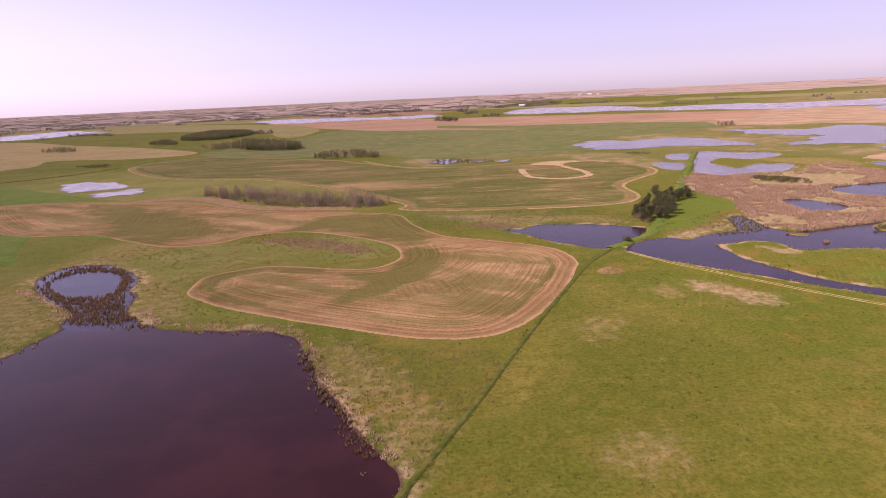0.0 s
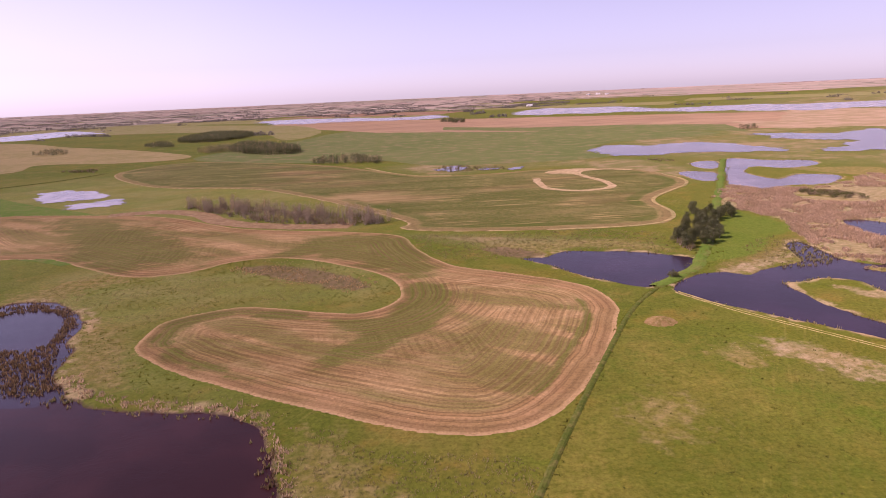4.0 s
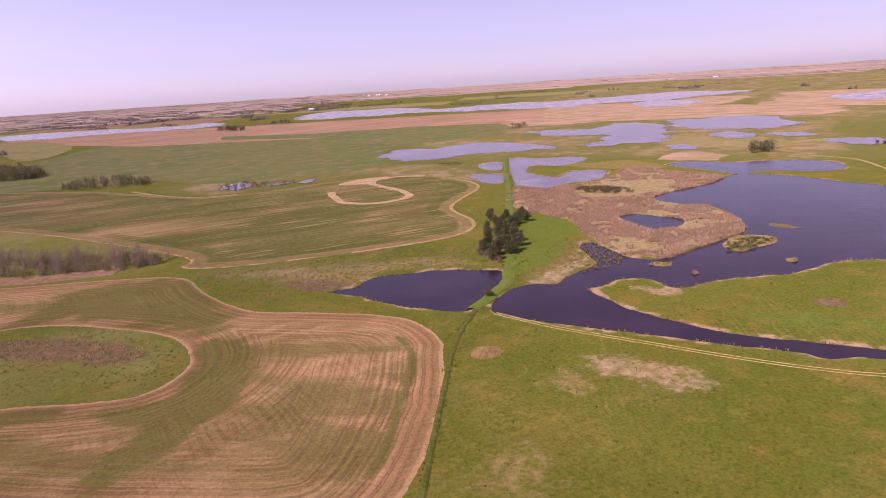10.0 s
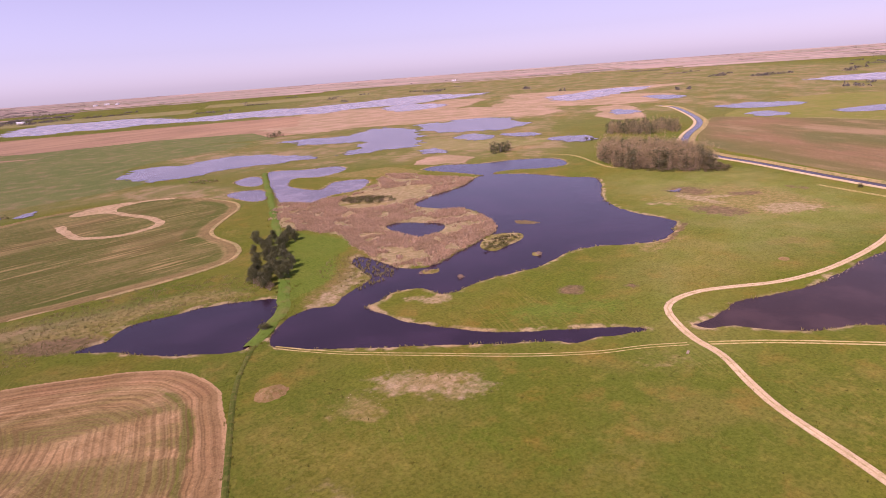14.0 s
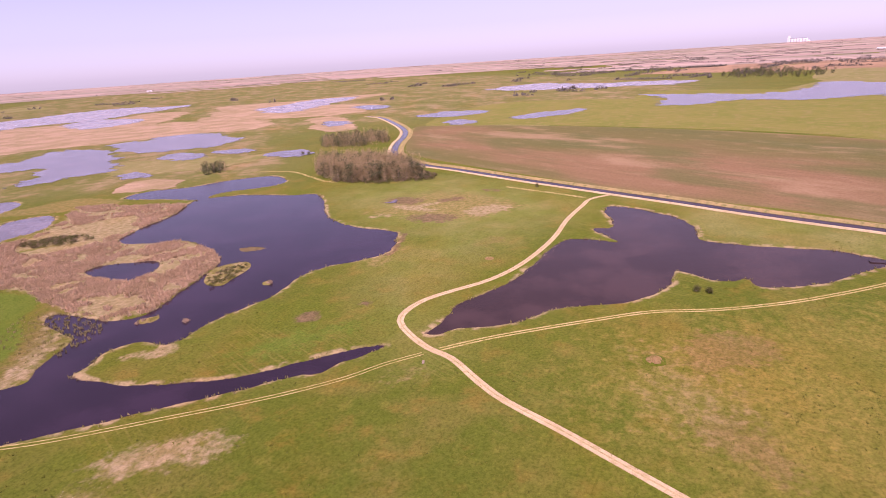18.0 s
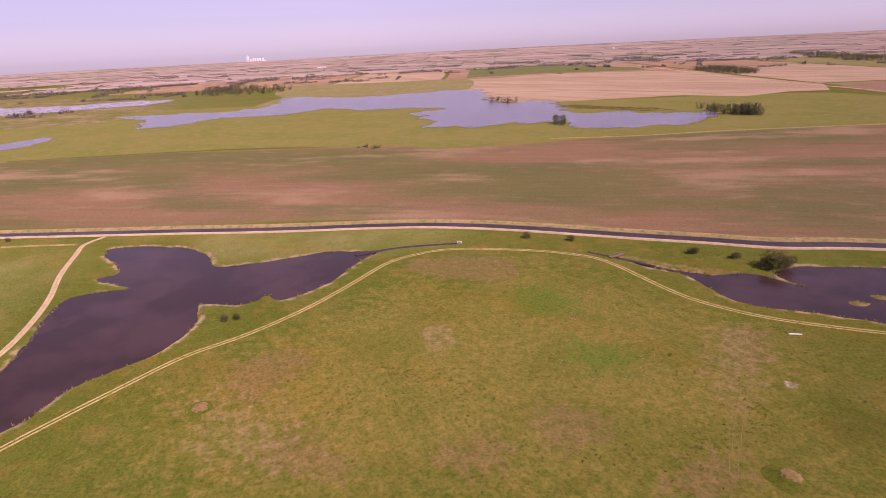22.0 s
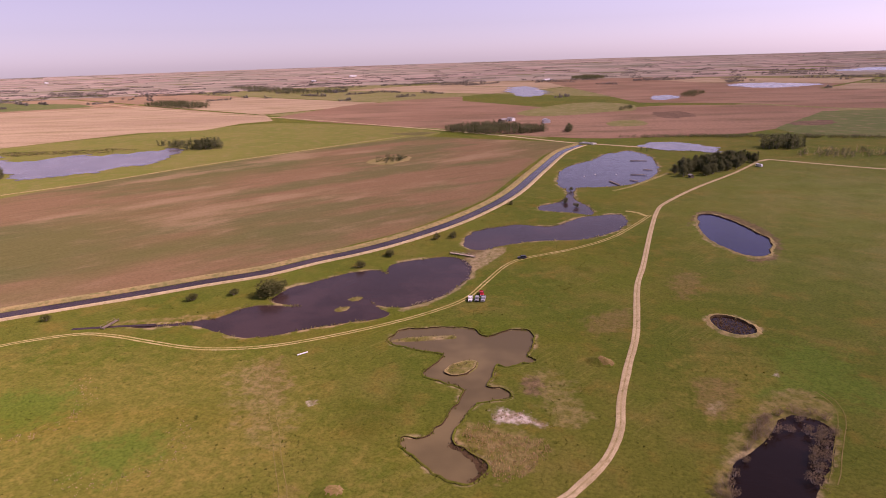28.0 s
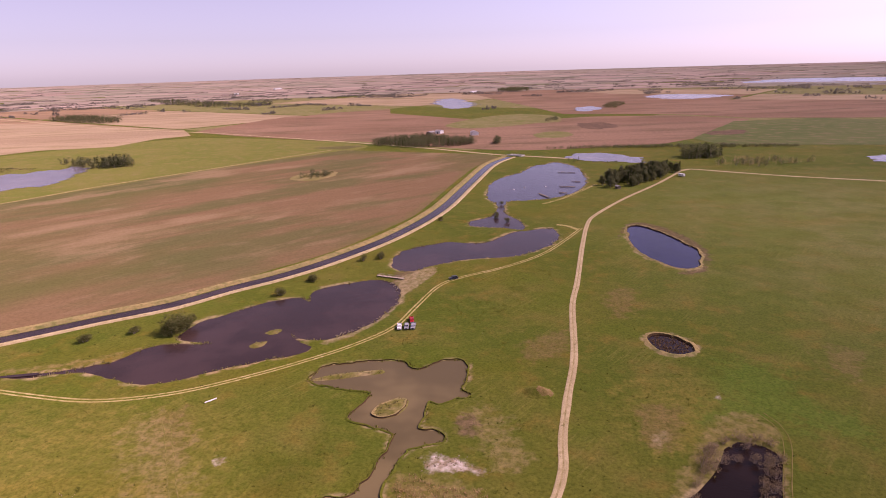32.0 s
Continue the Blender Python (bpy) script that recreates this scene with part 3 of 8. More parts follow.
def field(name, line, z, material, label, cell=2.0, greens=()):
    """A worked field on a fine grid that knows how far it is from its edge."""
    lo, hi = line.min(0) - cell, line.max(0) + cell
    gx, gy = np.meshgrid(np.arange(lo[0], hi[0], cell), np.arange(lo[1], hi[1], cell), indexing="ij")
    d = depth_inside(gx, gy, line)
    dx, dy = np.gradient(d, cell)
    near = d < 0.8 * cell
    ln = np.hypot(dx, dy) + 1e-6
    sx, sy = np.where(near, gx - d * dx / ln, gx), np.where(near, gy - d * dy / ln, gy)
    ok = d > -0.75 * cell
    quad = ok[:-1, :-1] & ok[1:, :-1] & ok[1:, 1:] & ok[:-1, 1:]
    idx = np.arange(gx.size).reshape(gx.shape)
    i, j = np.nonzero(quad)
    f = np.stack([idx[i, j], idx[i + 1, j], idx[i + 1, j + 1], idx[i, j + 1]], -1)
    used, inv = np.unique(f, return_inverse=True)
    zz = z + land(sx.ravel()[used], sy.ravel()[used])
    zz = np.where(d.ravel()[used] < 0.8 * cell, zz - z - 0.05, zz)
    ob = mesh_object(name, np.stack([sx.ravel()[used], sy.ravel()[used], zz], -1), inv.reshape(f.shape), material)
    at = ob.data.attributes.new("edge", "FLOAT", "POINT")
    at.data.foreach_set("value", np.maximum(d.ravel()[used], 0).astype(np.float32))
    if greens:
        mask = np.zeros(len(used))
        for pts, soft in greens:
            inside = depth_inside(sx.ravel()[used], sy.ravel()[used], smooth(pts, 4))
            mask = np.maximum(mask, np.clip(0.5 + 0.5 * inside / soft, 0, 1))
        ob.data.attributes.new("green", "FLOAT", "POINT").data.foreach_set("value", mask.astype(np.float32))
    return tagged(ob, label, "field", kind="structure")


def ribbon(name, line, width, z, material, label, category, crown=0.08, parent=None, shift=0.0):
    """A low-crowned strip along an open line, its edges dug into the ground."""
    t = np.gradient(line, axis=0)
    t /= np.linalg.norm(t, axis=1)[:, None] + 1e-9
    nrm = np.stack([-t[:, 1], t[:, 0]], -1)
    prof = [(-0.5, -0.25), (-0.47, 0.0), (-0.2, crown), (0.2, crown), (0.47, 0.0), (0.5, -0.25)]
    verts, faces, k = [], [], len(prof)
    for i, (p, n) in enumerate(zip(line, nrm)):
        w = width * (1 + 0.12 * noise.noise(Vector((p[0] / 9, p[1] / 9, 3.3))))
        for u, h in prof:
            q = p + n * (shift + u * w)
            verts.append((q[0], q[1], h + z + float(land(q[0], q[1]))))
        if i:
            b = i * k
            faces += [(b - k + j, b + j, b + j + 1, b - k + j + 1)[::-1] for j in range(k - 1)]
    ob = mesh_object(name, verts, faces, material, parent)
    return ob if parent else tagged(ob, label, category, kind="structure")


# ---------------------------------------------------------------- waters near by
WATER_Z = -0.35
SHORES = []
LAYER = [0.0]
FAR_WATERS, FAR_FIELDS = [], []


def pond(name, pts, material, label, category="pond", rough=1.2, near=True, step=2.5, fringe=4.5):
    line = uneven(smooth(pts, step), rough, 7.0, len(SHORES)) if near else uneven(uneven(smooth(pts, step / 2),
        rough * 4.5, 70, len(FAR_WATERS)), rough * 1.6, 18, 2)
    if near:
        lo, hi = line.min(0) - 4, line.max(0) + 4
        gx, gy = np.meshgrid(np.arange(lo[0], hi[0], 2.0), np.arange(lo[1], hi[1], 2.0), indexing="ij")
        ok = depth_inside(gx, gy, line) > -1.6
        quad = ok[:-1, :-1] | ok[1:, :-1] | ok[1:, 1:] | ok[:-1, 1:]
        idx = np.arange(gx.size).reshape(gx.shape)
        i, j = np.nonzero(quad)
        f = np.stack([idx[i, j], idx[i + 1, j], idx[i + 1, j + 1], idx[i, j + 1]], -1)
        used, back = np.unique(f, return_inverse=True)
        level = WATER_Z + 0.004 * (len(SHORES) % 9)
        ob = mesh_object(name, np.stack([gx.ravel()[used], gy.ravel()[used], np.full(len(used), level)], -1), back.reshape(f.shape), material)
        tagged(ob, label, category, kind="structure")
        SHORES.append((line, fringe))
    else:
        LAYER[0] += 0.004
        FAR_WATERS.append(line)
        size = math.sqrt((line.max(0) - line.min(0)).prod())
        cell = float(np.clip(size / 85, 1.6, 7.0))
        lo, hi = line.min(0) - 4 * cell, line.max(0) + 4 * cell
        gx, gy = np.meshgrid(np.arange(lo[0], hi[0], cell), np.arange(lo[1], hi[1], cell), indexing="ij")
        dep = depth_inside(gx, gy, line[::2])
        rag = np.array([noise.noise(Vector((x / (9 * cell), y / (9 * cell), 4.7))) + 0.7 * noise.noise(Vector((x / (3 * cell), y / (3 * cell),
            9.7))) for x, y in zip(gx.ravel(), gy.ravel())]).reshape(gx.shape)
        ok = dep + rag * min(0.5 * float(dep.max()), 5.0 * cell) > -0.5 * cell
        quad = ok[:-1, :-1] & ok[1:, :-1] & ok[1:, 1:] & ok[:-1, 1:]
        idx = np.arange(gx.size).reshape(gx.shape)
        i, j = np.nonzero(quad)
        f = np.stack([idx[i, j], idx[i + 1, j], idx[i + 1, j + 1], idx[i, j + 1]], -1)
        used, back = np.unique(f, return_inverse=True)
        wx, wy = gx.ravel()[used], gy.ravel()[used]
        level = land(wx, wy) + 0.26 + LAYER[0] + 0.5 * np.clip((np.hypot(wx, wy - 80) - 2400) / 800, 0, 1)
        ob = mesh_object(name, np.stack([wx, wy, level], -1), back.reshape(f.shape), material)
        tagged(ob, label, category, kind="structure")
    return ob


pond("pond", [(-168.9, 151.5), (-138.3, 171.9), (-135, 184.3), (-132.3, 194.1), (-130.6, 200.4), (-117.7, 203.6), (-108.6, 199.8),
    (-89.9, 191.1), (-71.9, 188.7), (-56, 185.1), (-45.6, 174.8), (-38.4, 158.1), (-34.2, 145.8), (-26.5, 133.4), (-21.1, 122.8),
    (-16.6, 114.6), (-11.9, 107.2), (-10.3, 99), (-11.1, 86.9), (-17.6, 72.8), (-49.3, 68.1),
    (-121.9, 88.1)], M_BROWNWATER, "dark peaty brown pond with a straw-coloured marshy bank", fringe=9)
pond("pond", [(-177.2, 252.9), (-183, 269.3), (-178.5, 283), (-160.9, 282.2), (-144.1, 268.1), (-134.5, 255.3), (-129.7, 238.7),
    (-123.3, 232.8), (-121.3, 220.3), (-116.5, 210.4), (-107.6, 199.7), (-118.7, 197.6), (-133.7, 198), (-137.7, 212.7), (-148.6, 223.5),
    (-160.9, 233.9)], M_WATER, "small round marsh pond ringed by dark sedge", fringe=9)
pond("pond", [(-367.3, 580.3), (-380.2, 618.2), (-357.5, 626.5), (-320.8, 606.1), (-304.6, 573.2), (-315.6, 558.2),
    (-340, 557.4)], M_PALEWATER, "pale silvery slough in a field", near=False, rough=2)
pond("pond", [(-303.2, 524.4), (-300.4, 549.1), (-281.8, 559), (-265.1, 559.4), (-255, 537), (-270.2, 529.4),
    (-288, 520.5)], M_PALEWATER, "narrow silvery slough in a field", near=False, rough=2)
pond("pond", [(32.3, 321.3), (42.7, 321), (54.9, 329.6), (67.2, 327.8), (81.1, 325.7), (97.9, 316.9), (107.9, 309.2), (102.3, 295.7),
    (91.6, 285.2), (79, 273.2), (71.7, 273.7), (61.1, 284), (50.6, 295.7),
    (43.7, 308)], M_WATER, "dark wedge-shaped pond west of a grassy dam")
pond("creek", [(85.6, 272.2), (96.3, 282.8), (109.3, 288.2), (119.1, 282.5), (128.6, 288.9), (141.9, 291.4), (142.8, 276.4), (132, 271.5),
    (126.4, 270.1), (126.4, 254.7), (127.5, 242.7), (133.5, 228.4), (141.1, 214.3), (153.9, 201), (169.2, 185.5), (175.2, 176.6),
    (169.8, 177.7), (160.8, 184.1), (151.3, 187.8), (146.9, 195.4), (137.1, 205.5), (124.4, 218.4), (111.9, 232.3), (98.4, 245.9),
    (89.3, 256.9), (83.8, 265)], M_WATER, "long dark backwater creek with a grassy bank", "creek")
pond("marsh_lake", [(135.9, 289.2), (148.2, 298.2), (157, 325), (166.4, 328.9), (165.1, 301.7), (175, 289), (190.9, 291), (214.8, 298.1),
    (238.4, 304.8), (252.2, 317.9), (270.7, 354.5), (264.5, 371.3), (259.4, 399.5), (285.6, 412.2), (327.2, 420.6), (366.9, 438.5),
    (389.1, 412.6), (393.1, 371.3), (396.5, 343.7), (340.1, 301.5), (318.6, 272.3), (312.5, 244.9), (305.9, 233.5), (275.5, 224.5),
    (258.9, 232.3), (245.8, 244.9), (230, 249.2), (207.2, 246.9), (192.7, 250.3), (176.8, 254.7), (161.1, 253.5), (154.7, 256.5),
    (154.6, 268.7), (144.4, 274.7), (133.3, 272)], M_WATER, "open dark blue marsh lake beside a reed bed", "lake")
pond("pond", [(210.3, 367.7), (221.4, 369.4), (231, 354.5), (234.4, 340.9), (223.5, 333.6), (207.6, 331.8),
    (205.4, 346.3)], M_WATER, "small dark pool inside a tan reed bed")
pond("pond", [(365.1, 513), (395.2, 513.8), (413.4, 487.4), (447.1, 469.1), (467.3, 439.3), (445.6, 409.4), (423.3, 411.1), (399.6, 433.9),
    (383.5, 438.3), (369.4, 434.5), (368.6, 463.5)], M_WATER, "narrow blue arm of the marsh lake")
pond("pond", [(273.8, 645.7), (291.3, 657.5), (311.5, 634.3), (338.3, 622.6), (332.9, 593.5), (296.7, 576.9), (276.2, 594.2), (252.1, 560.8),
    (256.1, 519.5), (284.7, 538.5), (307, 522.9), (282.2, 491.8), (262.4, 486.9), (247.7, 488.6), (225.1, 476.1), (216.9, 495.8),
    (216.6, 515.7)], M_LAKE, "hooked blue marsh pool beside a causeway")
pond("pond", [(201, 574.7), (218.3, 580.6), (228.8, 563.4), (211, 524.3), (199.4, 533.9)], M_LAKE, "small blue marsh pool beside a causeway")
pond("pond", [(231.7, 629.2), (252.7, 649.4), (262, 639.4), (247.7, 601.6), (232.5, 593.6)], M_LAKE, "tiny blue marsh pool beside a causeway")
pond("pond", [(186.7, 165.5), (198.3, 163.5), (215.7, 163.1), (231.4, 156.2), (248.8, 148.7), (275.7, 144.5), (307.7, 139.6), (315.7, 127.6),
    (313.1, 111.2), (335.2, 127.2), (341.6, 117), (384.1, 126.8), (387.5, 114.8), (377, 97), (364.5, 83.6), (344.6, 74.3), (323.3, 71.8),
    (318, 52.8), (317, 31.6), (315.8, 13.6), (307.9, 2.7), (303, -8.3), (291.2, 6.5), (274.9, 21.4), (265.1, 36.5), (262.1, 51.3), (272.1, 55),
    (266, 58.9), (266.8, 70.5), (274.3, 82.4), (256.3, 84.5), (242.8, 90.8), (232.6, 101.1), (226.1, 115.7), (219.8, 125.6), (208.2, 133.9),
    (199.3, 144.4), (194.7, 155.7), (188.3, 160.8)], M_POND, "large dark brown pond with a ragged shore below the gravel road")
pond("pond", [(222, -109.4), (209, -114.4), (203, -117.2), (195.6, -121.2), (190, -127.6), (186, -138), (180.4, -142.8), (163.3, -146.8), (178.7, -149),
    (180.9, -161.9), (171.2, -178.1), (160.1, -193.8), (147.6, -201.7), (139.7, -194.9), (145, -210.5), (133.5, -222.4), (117.3, -231.8),
    (105.1, -223.4), (99.3, -206.4), (100.2, -189), (105.3, -171.8), (114.2, -159.4), (124.2, -156.6), (133.4, -159.2), (128.6, -155), (121.8, -151.9),
    (118.5, -147.7), (126.7, -139.7), (140.6, -130.4), (151.4, -121), (162, -113.6), (170.6, -111.7),
    (184.1, -114.2), (193, -116), (199, -115.4), (209, -111.6), (221, -107.4)], M_POND, "dark pond with a thin spit beside the vehicle track")
pond("pond", [(115.6, -252.5), (120.1, -278.8), (109, -297.6), (92.9, -306.9), (75, -306.6), (63.5, -324.8), (54.2, -336.9), (33.4, -346.5),
    (28.8, -329.6), (31.1, -310.6), (42.6, -291.3), (57.3, -279.3), (78.9, -272.5), (92.6, -259.8),
    (105.8, -247.6)], M_POND, "long dark pond between track and canal", rough=1.8)
pond("pond", [(81.7, -432.9), (74.7, -433.5), (72.1, -403.7), (67.3, -384.7), (57.2, -367.7), (52.8, -354.8), (52.8, -342.1), (66.8, -346.7), (80.6, -346.8), (90.5, -350.6), (90.9, -362.4), (82.5, -372.1), (78.2, -383.6), (77.3, -403.2)], M_POND, "narrow dark link between two ponds")
pond("pond", [(80.1, -424.1), (89.7, -439.1), (97.4, -492.6), (91.6, -538.6), (75.4, -573.6), (64.2, -620.1), (54.2, -628.6), (42.6, -646.0), (21.5, -617.3), (12.6, -572.8), (9.5, -524.4), (15.0, -487.3), (25.6, -461.0), (39.1, -445.7), (54.7, -437.5), (68.3, -434.0), (74.4, -426.8)], M_SLATE, "blue stocked pond with timber jetties", rough=2.4)
pond("pond", [(-16.5, -354.8), (-25.1, -358.8), (-37.5, -342.7), (-47.5, -317.7), (-52, -302.9), (-47.4, -274.1), (-37.3, -270),
    (-27.2, -281.7), (-17.1, -304.6), (-15.7, -329.4)], M_BLUE, "deep blue dugout pond with a sandy rim", fringe=6)
pond("pond", [(-11.8, -177.8), (-16.2, -182.7), (-22.4, -180.8), (-27.7, -173.7), (-27.9, -168.8), (-21.3, -165),
    (-14.6, -168)], M_BOG, "small dark dugout pool with a sandy rim", rough=0.6)
pond("pond", [(-10.2, -78.2), (-16.1, -87.1), (-21.3, -95.7), (-27.3, -108.2), (-33.6, -110.2), (-38.8, -105.7), (-37, -92.4), (-31.2, -78.2),
    (-27, -68.1), (-22.1, -59.4), (-12.2, -55.3), (-9.9, -66.8)], M_BOG, "dark marsh pool ringed by bare brushwood", fringe=3)
pond("pond", [(107.7, -123.5), (107.7, -134.7), (98.4, -139.2), (87.6, -142.9), (78.8, -143.6), (74.5, -138.4), (69.3, -140.2), (66.2, -145.7),
    (59.1, -148.1), (54.9, -145.1), (53.4, -135.7), (54.2, -127.5), (49.6, -123.1), (54.1, -120.6), (59.1, -116.6), (62.9, -117.5),
    (62, -107.8), (62.6, -101.1), (55.1, -100.6), (53.8, -95.5), (59.9, -92.6), (62.8, -90), (65, -77.9), (64.7, -70.2), (59.8, -66.1),
    (52.5, -61.9), (52.2, -56.5), (54.7, -52.4), (60.5, -52.4), (68.9, -56.8), (78, -62.8), (78.8, -66.1), (72, -68.7), (70.4, -78.6),
    (69, -92.2), (70.5, -98.2), (84.7, -101.8), (85.6, -108.5), (83.6, -119.1), (92.6, -119.9),
    (100.7, -121.1)], M_MUDDY, "shallow muddy brown pond with eroded banks", rough=0.5, step=2.0, fringe=2.5)

# ---------------------------------------------------------------- the ground sheet
PATCHES = []   # kind of surface, outline, how soft its edge is


def ground_patch(kind, pts, soft):
    PATCHES.append((kind, pts, soft))


ground_patch("sand", [(91.6, 219.7), (99.5, 216.1), (111, 203.8), (114.1, 189.7), (109, 187.9), (96.8, 199.8),
    (89.6, 211.2)], 7)   # pale bare sandy patch in the meadow
ground_patch("sand", [(203.4, 490.2), (221, 485.8), (241.4, 470.5), (284.8, 487.6), (334.6, 522.4), (345.1, 480.6), (349.7, 431.1),
    (304.2, 414.6), (264.2, 402.2), (253.8, 417.1), (236.9, 448.3), (199.5, 432.5), (178.8, 425.7),
    (170.8, 428.9)], 4)   # tan flat of dry reed litter
ground_patch("sand", [(170.8, 428.9), (192, 434.4), (234.6, 444.8), (261.8, 399.3), (269.7, 358.6), (256.2, 323.8), (237.4, 306),
    (211.6, 296.9), (186, 289.7), (176.1, 290.3), (167.4, 300.3), (170.4, 327.2), (181.6, 376.5),
    (175.8, 405.7)], 4)   # tan flat of trampled dry reeds
ground_patch("sand", [(140.3, 266.3), (149.1, 258.7), (160.4, 256.1), (148.7, 248.1), (142.7, 254.5)], 3)   # pale sandy spit on the lake shore
ground_patch("mud", [(185.7, 222.5), (194, 222.1), (195.6, 215.4), (188.8, 211.7), (182.9, 216.4)], 3)   # oval bare tan patch in the meadow
ground_patch("mud", [(206.6, 205.1), (211.4, 203.7), (209.9, 199.5), (205, 199.3)], 3)   # small oval bare patch in the meadow
ground_patch("dry", [(152.3, 164.3), (160, 162.5), (163.6, 156.7), (158.2, 154.7), (151.4, 160.2)], 8)   # faint dry patch beside the track
ground_patch("mud", [(-99.4, 322.1), (-85.9, 326.8), (-61, 315.2), (-39.5, 297.8), (-33.5, 285.3), (-41.4, 282), (-60.8, 293.8),
    (-85.5, 309.4)], 3)   # brown sedge hollow ringed by grass
ground_patch("mud", [(15.5, 345.4), (35.6, 337.8), (45.5, 323.8), (42.3, 319.1), (30, 319.9), (18, 333)], 4)   # brown mud at the end of a pond
ground_patch("salt", [(57.8, -86.6), (56.1, -90), (50.5, -89.2), (45.8, -87.5), (38.8, -84.8), (39.7, -82.6), (45.5, -82.4), (50.8, -83.1),
    (54.2, -79.9)], 2.5)   # whitish salt crust beside the muddy pond
ground_patch("dry", [(53, -111.8), (46.5, -118.4), (38, -113), (29.1, -94.1), (34.4, -90.5), (44, -95.7)], 8)   # dry straw-coloured patch beside the muddy pond
ground_patch("dry", [(63.6, -73.6), (57.9, -80.5), (45.5, -78.7), (37.8, -72.7), (40.5, -63.6), (46.7, -57.6),
    (52.5, -64.6)], 8)   # dry straw-coloured sedge beside the muddy pond
ground_patch("sand", [(-6.8, -111.3), (-10.2, -112.7), (-11.7, -109.1), (-8.4, -103.8), (-5.9, -105.4)], 3)   # pale scuffed patch in the meadow
ground_patch("dry", [(201.6, 9.1), (206.5, 1.5), (197.6, -2), (186.8, 4.4), (188.3, 12)], 3)   # scuffed dry patch in the meadow
ground_patch("mud", [(112.4, -242.1), (99.5, -248.4), (97.6, -229.8), (99.1, -213.8), (103.7, -214.1)], 3)   # trampled sandy neck between two ponds
ground_patch("mud", [(-8.5, -322), (-15, -360.8), (-27.8, -368.4), (-42.3, -353.2), (-57.2, -309.2), (-53.3, -276.8), (-44.3, -260.7),
    (-33.3, -261.1), (-48, -274.2), (-51.2, -301.7), (-37.4, -341.3), (-24.9, -357.3), (-16.6, -351.9)], 3)   # sandy rim of the dugout pond
ground_patch("sand", [(-11.5, -178.8), (-16.4, -185), (-23.9, -183.8), (-30, -175), (-28.6, -168.9), (-28, -172.8), (-22.3, -180.3),
    (-16.1, -182.2)], 3)   # sandy rim of the small dugout pool
ground_patch("mud", [(194.7, 439.2), (218.8, 435), (222.8, 400.7), (201.8, 395.3), (185.9, 416.4)], 8)
ground_patch("dry", [(246.4, 478.4), (280.2, 481.1), (290.4, 443.7), (256.2, 420.3), (234.6, 444.8)], 6)
ground_patch("mud", [(199.1, 317.2), (218.1, 320.7), (215.8, 305.3), (191, 295.2), (180.8, 300)], 7)
ground_patch("dry", [(288.4, 605), (320.2, 574.2), (360.6, 556.3), (354.8, 499.3), (319.4, 518.9), (297, 557.8)], 6)
ground_patch("dry", [(236, -104.5), (222, -110.5), (205, -118.5), (192, -128), (188, -138), (196, -131), (212, -120), (232, -111)], 4)
ground_patch("olive", [(175.7, 113.5), (205.1, 79.5), (271.6, -25.5), (208.4, -12.3), (132.4, 22.1), (124.6, 72.7)], 40)
ground_patch("olive", [(207.9, 105.1), (231.7, 41.2), (232.5, -57.1), (165, -93.6), (109.2, -86.3), (74.5, -53.6), (66.1, -31.9),
    (130.4, 67.5), (159.5, 98.6)], 45)
ground_patch("olive", [(269.9, -54.3), (210.1, -88.9), (135.6, -100.4), (96, -69.7), (92.4, -31.6), (129.9, -11.4), (171.2, 7.2)], 40)
ground_patch("olive", [(41, 194.2), (62.6, 208.3), (76.1, 192.6), (62.1, 166.8), (32.6, 170)], 25)
ground_patch("olive", [(56, 225.4), (82.2, 193.6), (92.2, 164.1), (80.6, 153.3), (39.5, 189.7)], 25)
ground_patch("marsh", [(385.9, 434.2), (583.5, 456.3), (976, 833), (950, 1118), (554, 1054), (241, 998), (212.3, 616.6), (205.9, 532.1),
    (275.8, 627.8), (369.8, 524.9)], 60)
ground_patch("marsh", [(448.3, 421.1), (625.7, 485.8), (832.4, 411.4), (845.2, 127.9), (959, 24), (2071, -32), (3431, 1444), (3283, 3546),
    (1579, 2868), (690, 1860), (352, 1011), (429.1, 736.3)], 250)
ground_patch("marsh", [(-52.5, 727.5), (162.7, 723.1), (231.9, 625.5), (200.9, 528.8), (111.3, 643.9), (-14.5, 619.5)], 20)
ground_patch("marsh", [(-27.5, 377.1), (26.1, 336), (56.4, 335.6), (101.5, 332.6), (56.4, 361.7), (1.5, 377.7)], 10)
ground_patch("dry", [(191.2, 90.8), (195.1, 81.8), (178.8, 69.6), (164.8, 61), (149.8, 71.7), (159.9, 84.9)], 25)
ground_patch("lush", [(168.7, 403.5), (174.3, 396.4), (179.4, 373.1), (178.6, 354.7), (156.1, 336.5), (137.7, 312.4), (118, 303.5),
    (106, 301.2), (120, 329.8), (146.5, 372.4)], 3)
ground_patch("lush", [(151.6, 218.9), (171.3, 198), (193.2, 189.9), (177.8, 215), (154.7, 227.3)], 14)
ground_patch("mud", [(269.6, 227), (286.3, 227.5), (307.1, 232), (311.5, 238), (307.2, 228.1), (276, 219.2), (264.4, 221.2)], 3)
ground_patch("sand", [(125.2, 271.4), (129, 269.2), (127.2, 252.3), (127.9, 240), (132.2, 226.9), (125.6, 237.2), (122.3, 252.7)], 2)
ground_patch("dry", [(44.6, 328.8), (64.7, 335.1), (91.7, 326.6), (100.5, 322.5), (103.8, 329.9), (79.7, 350.5), (49.7, 350.6), (15.9, 349), (24.1, 333.1)], 8)
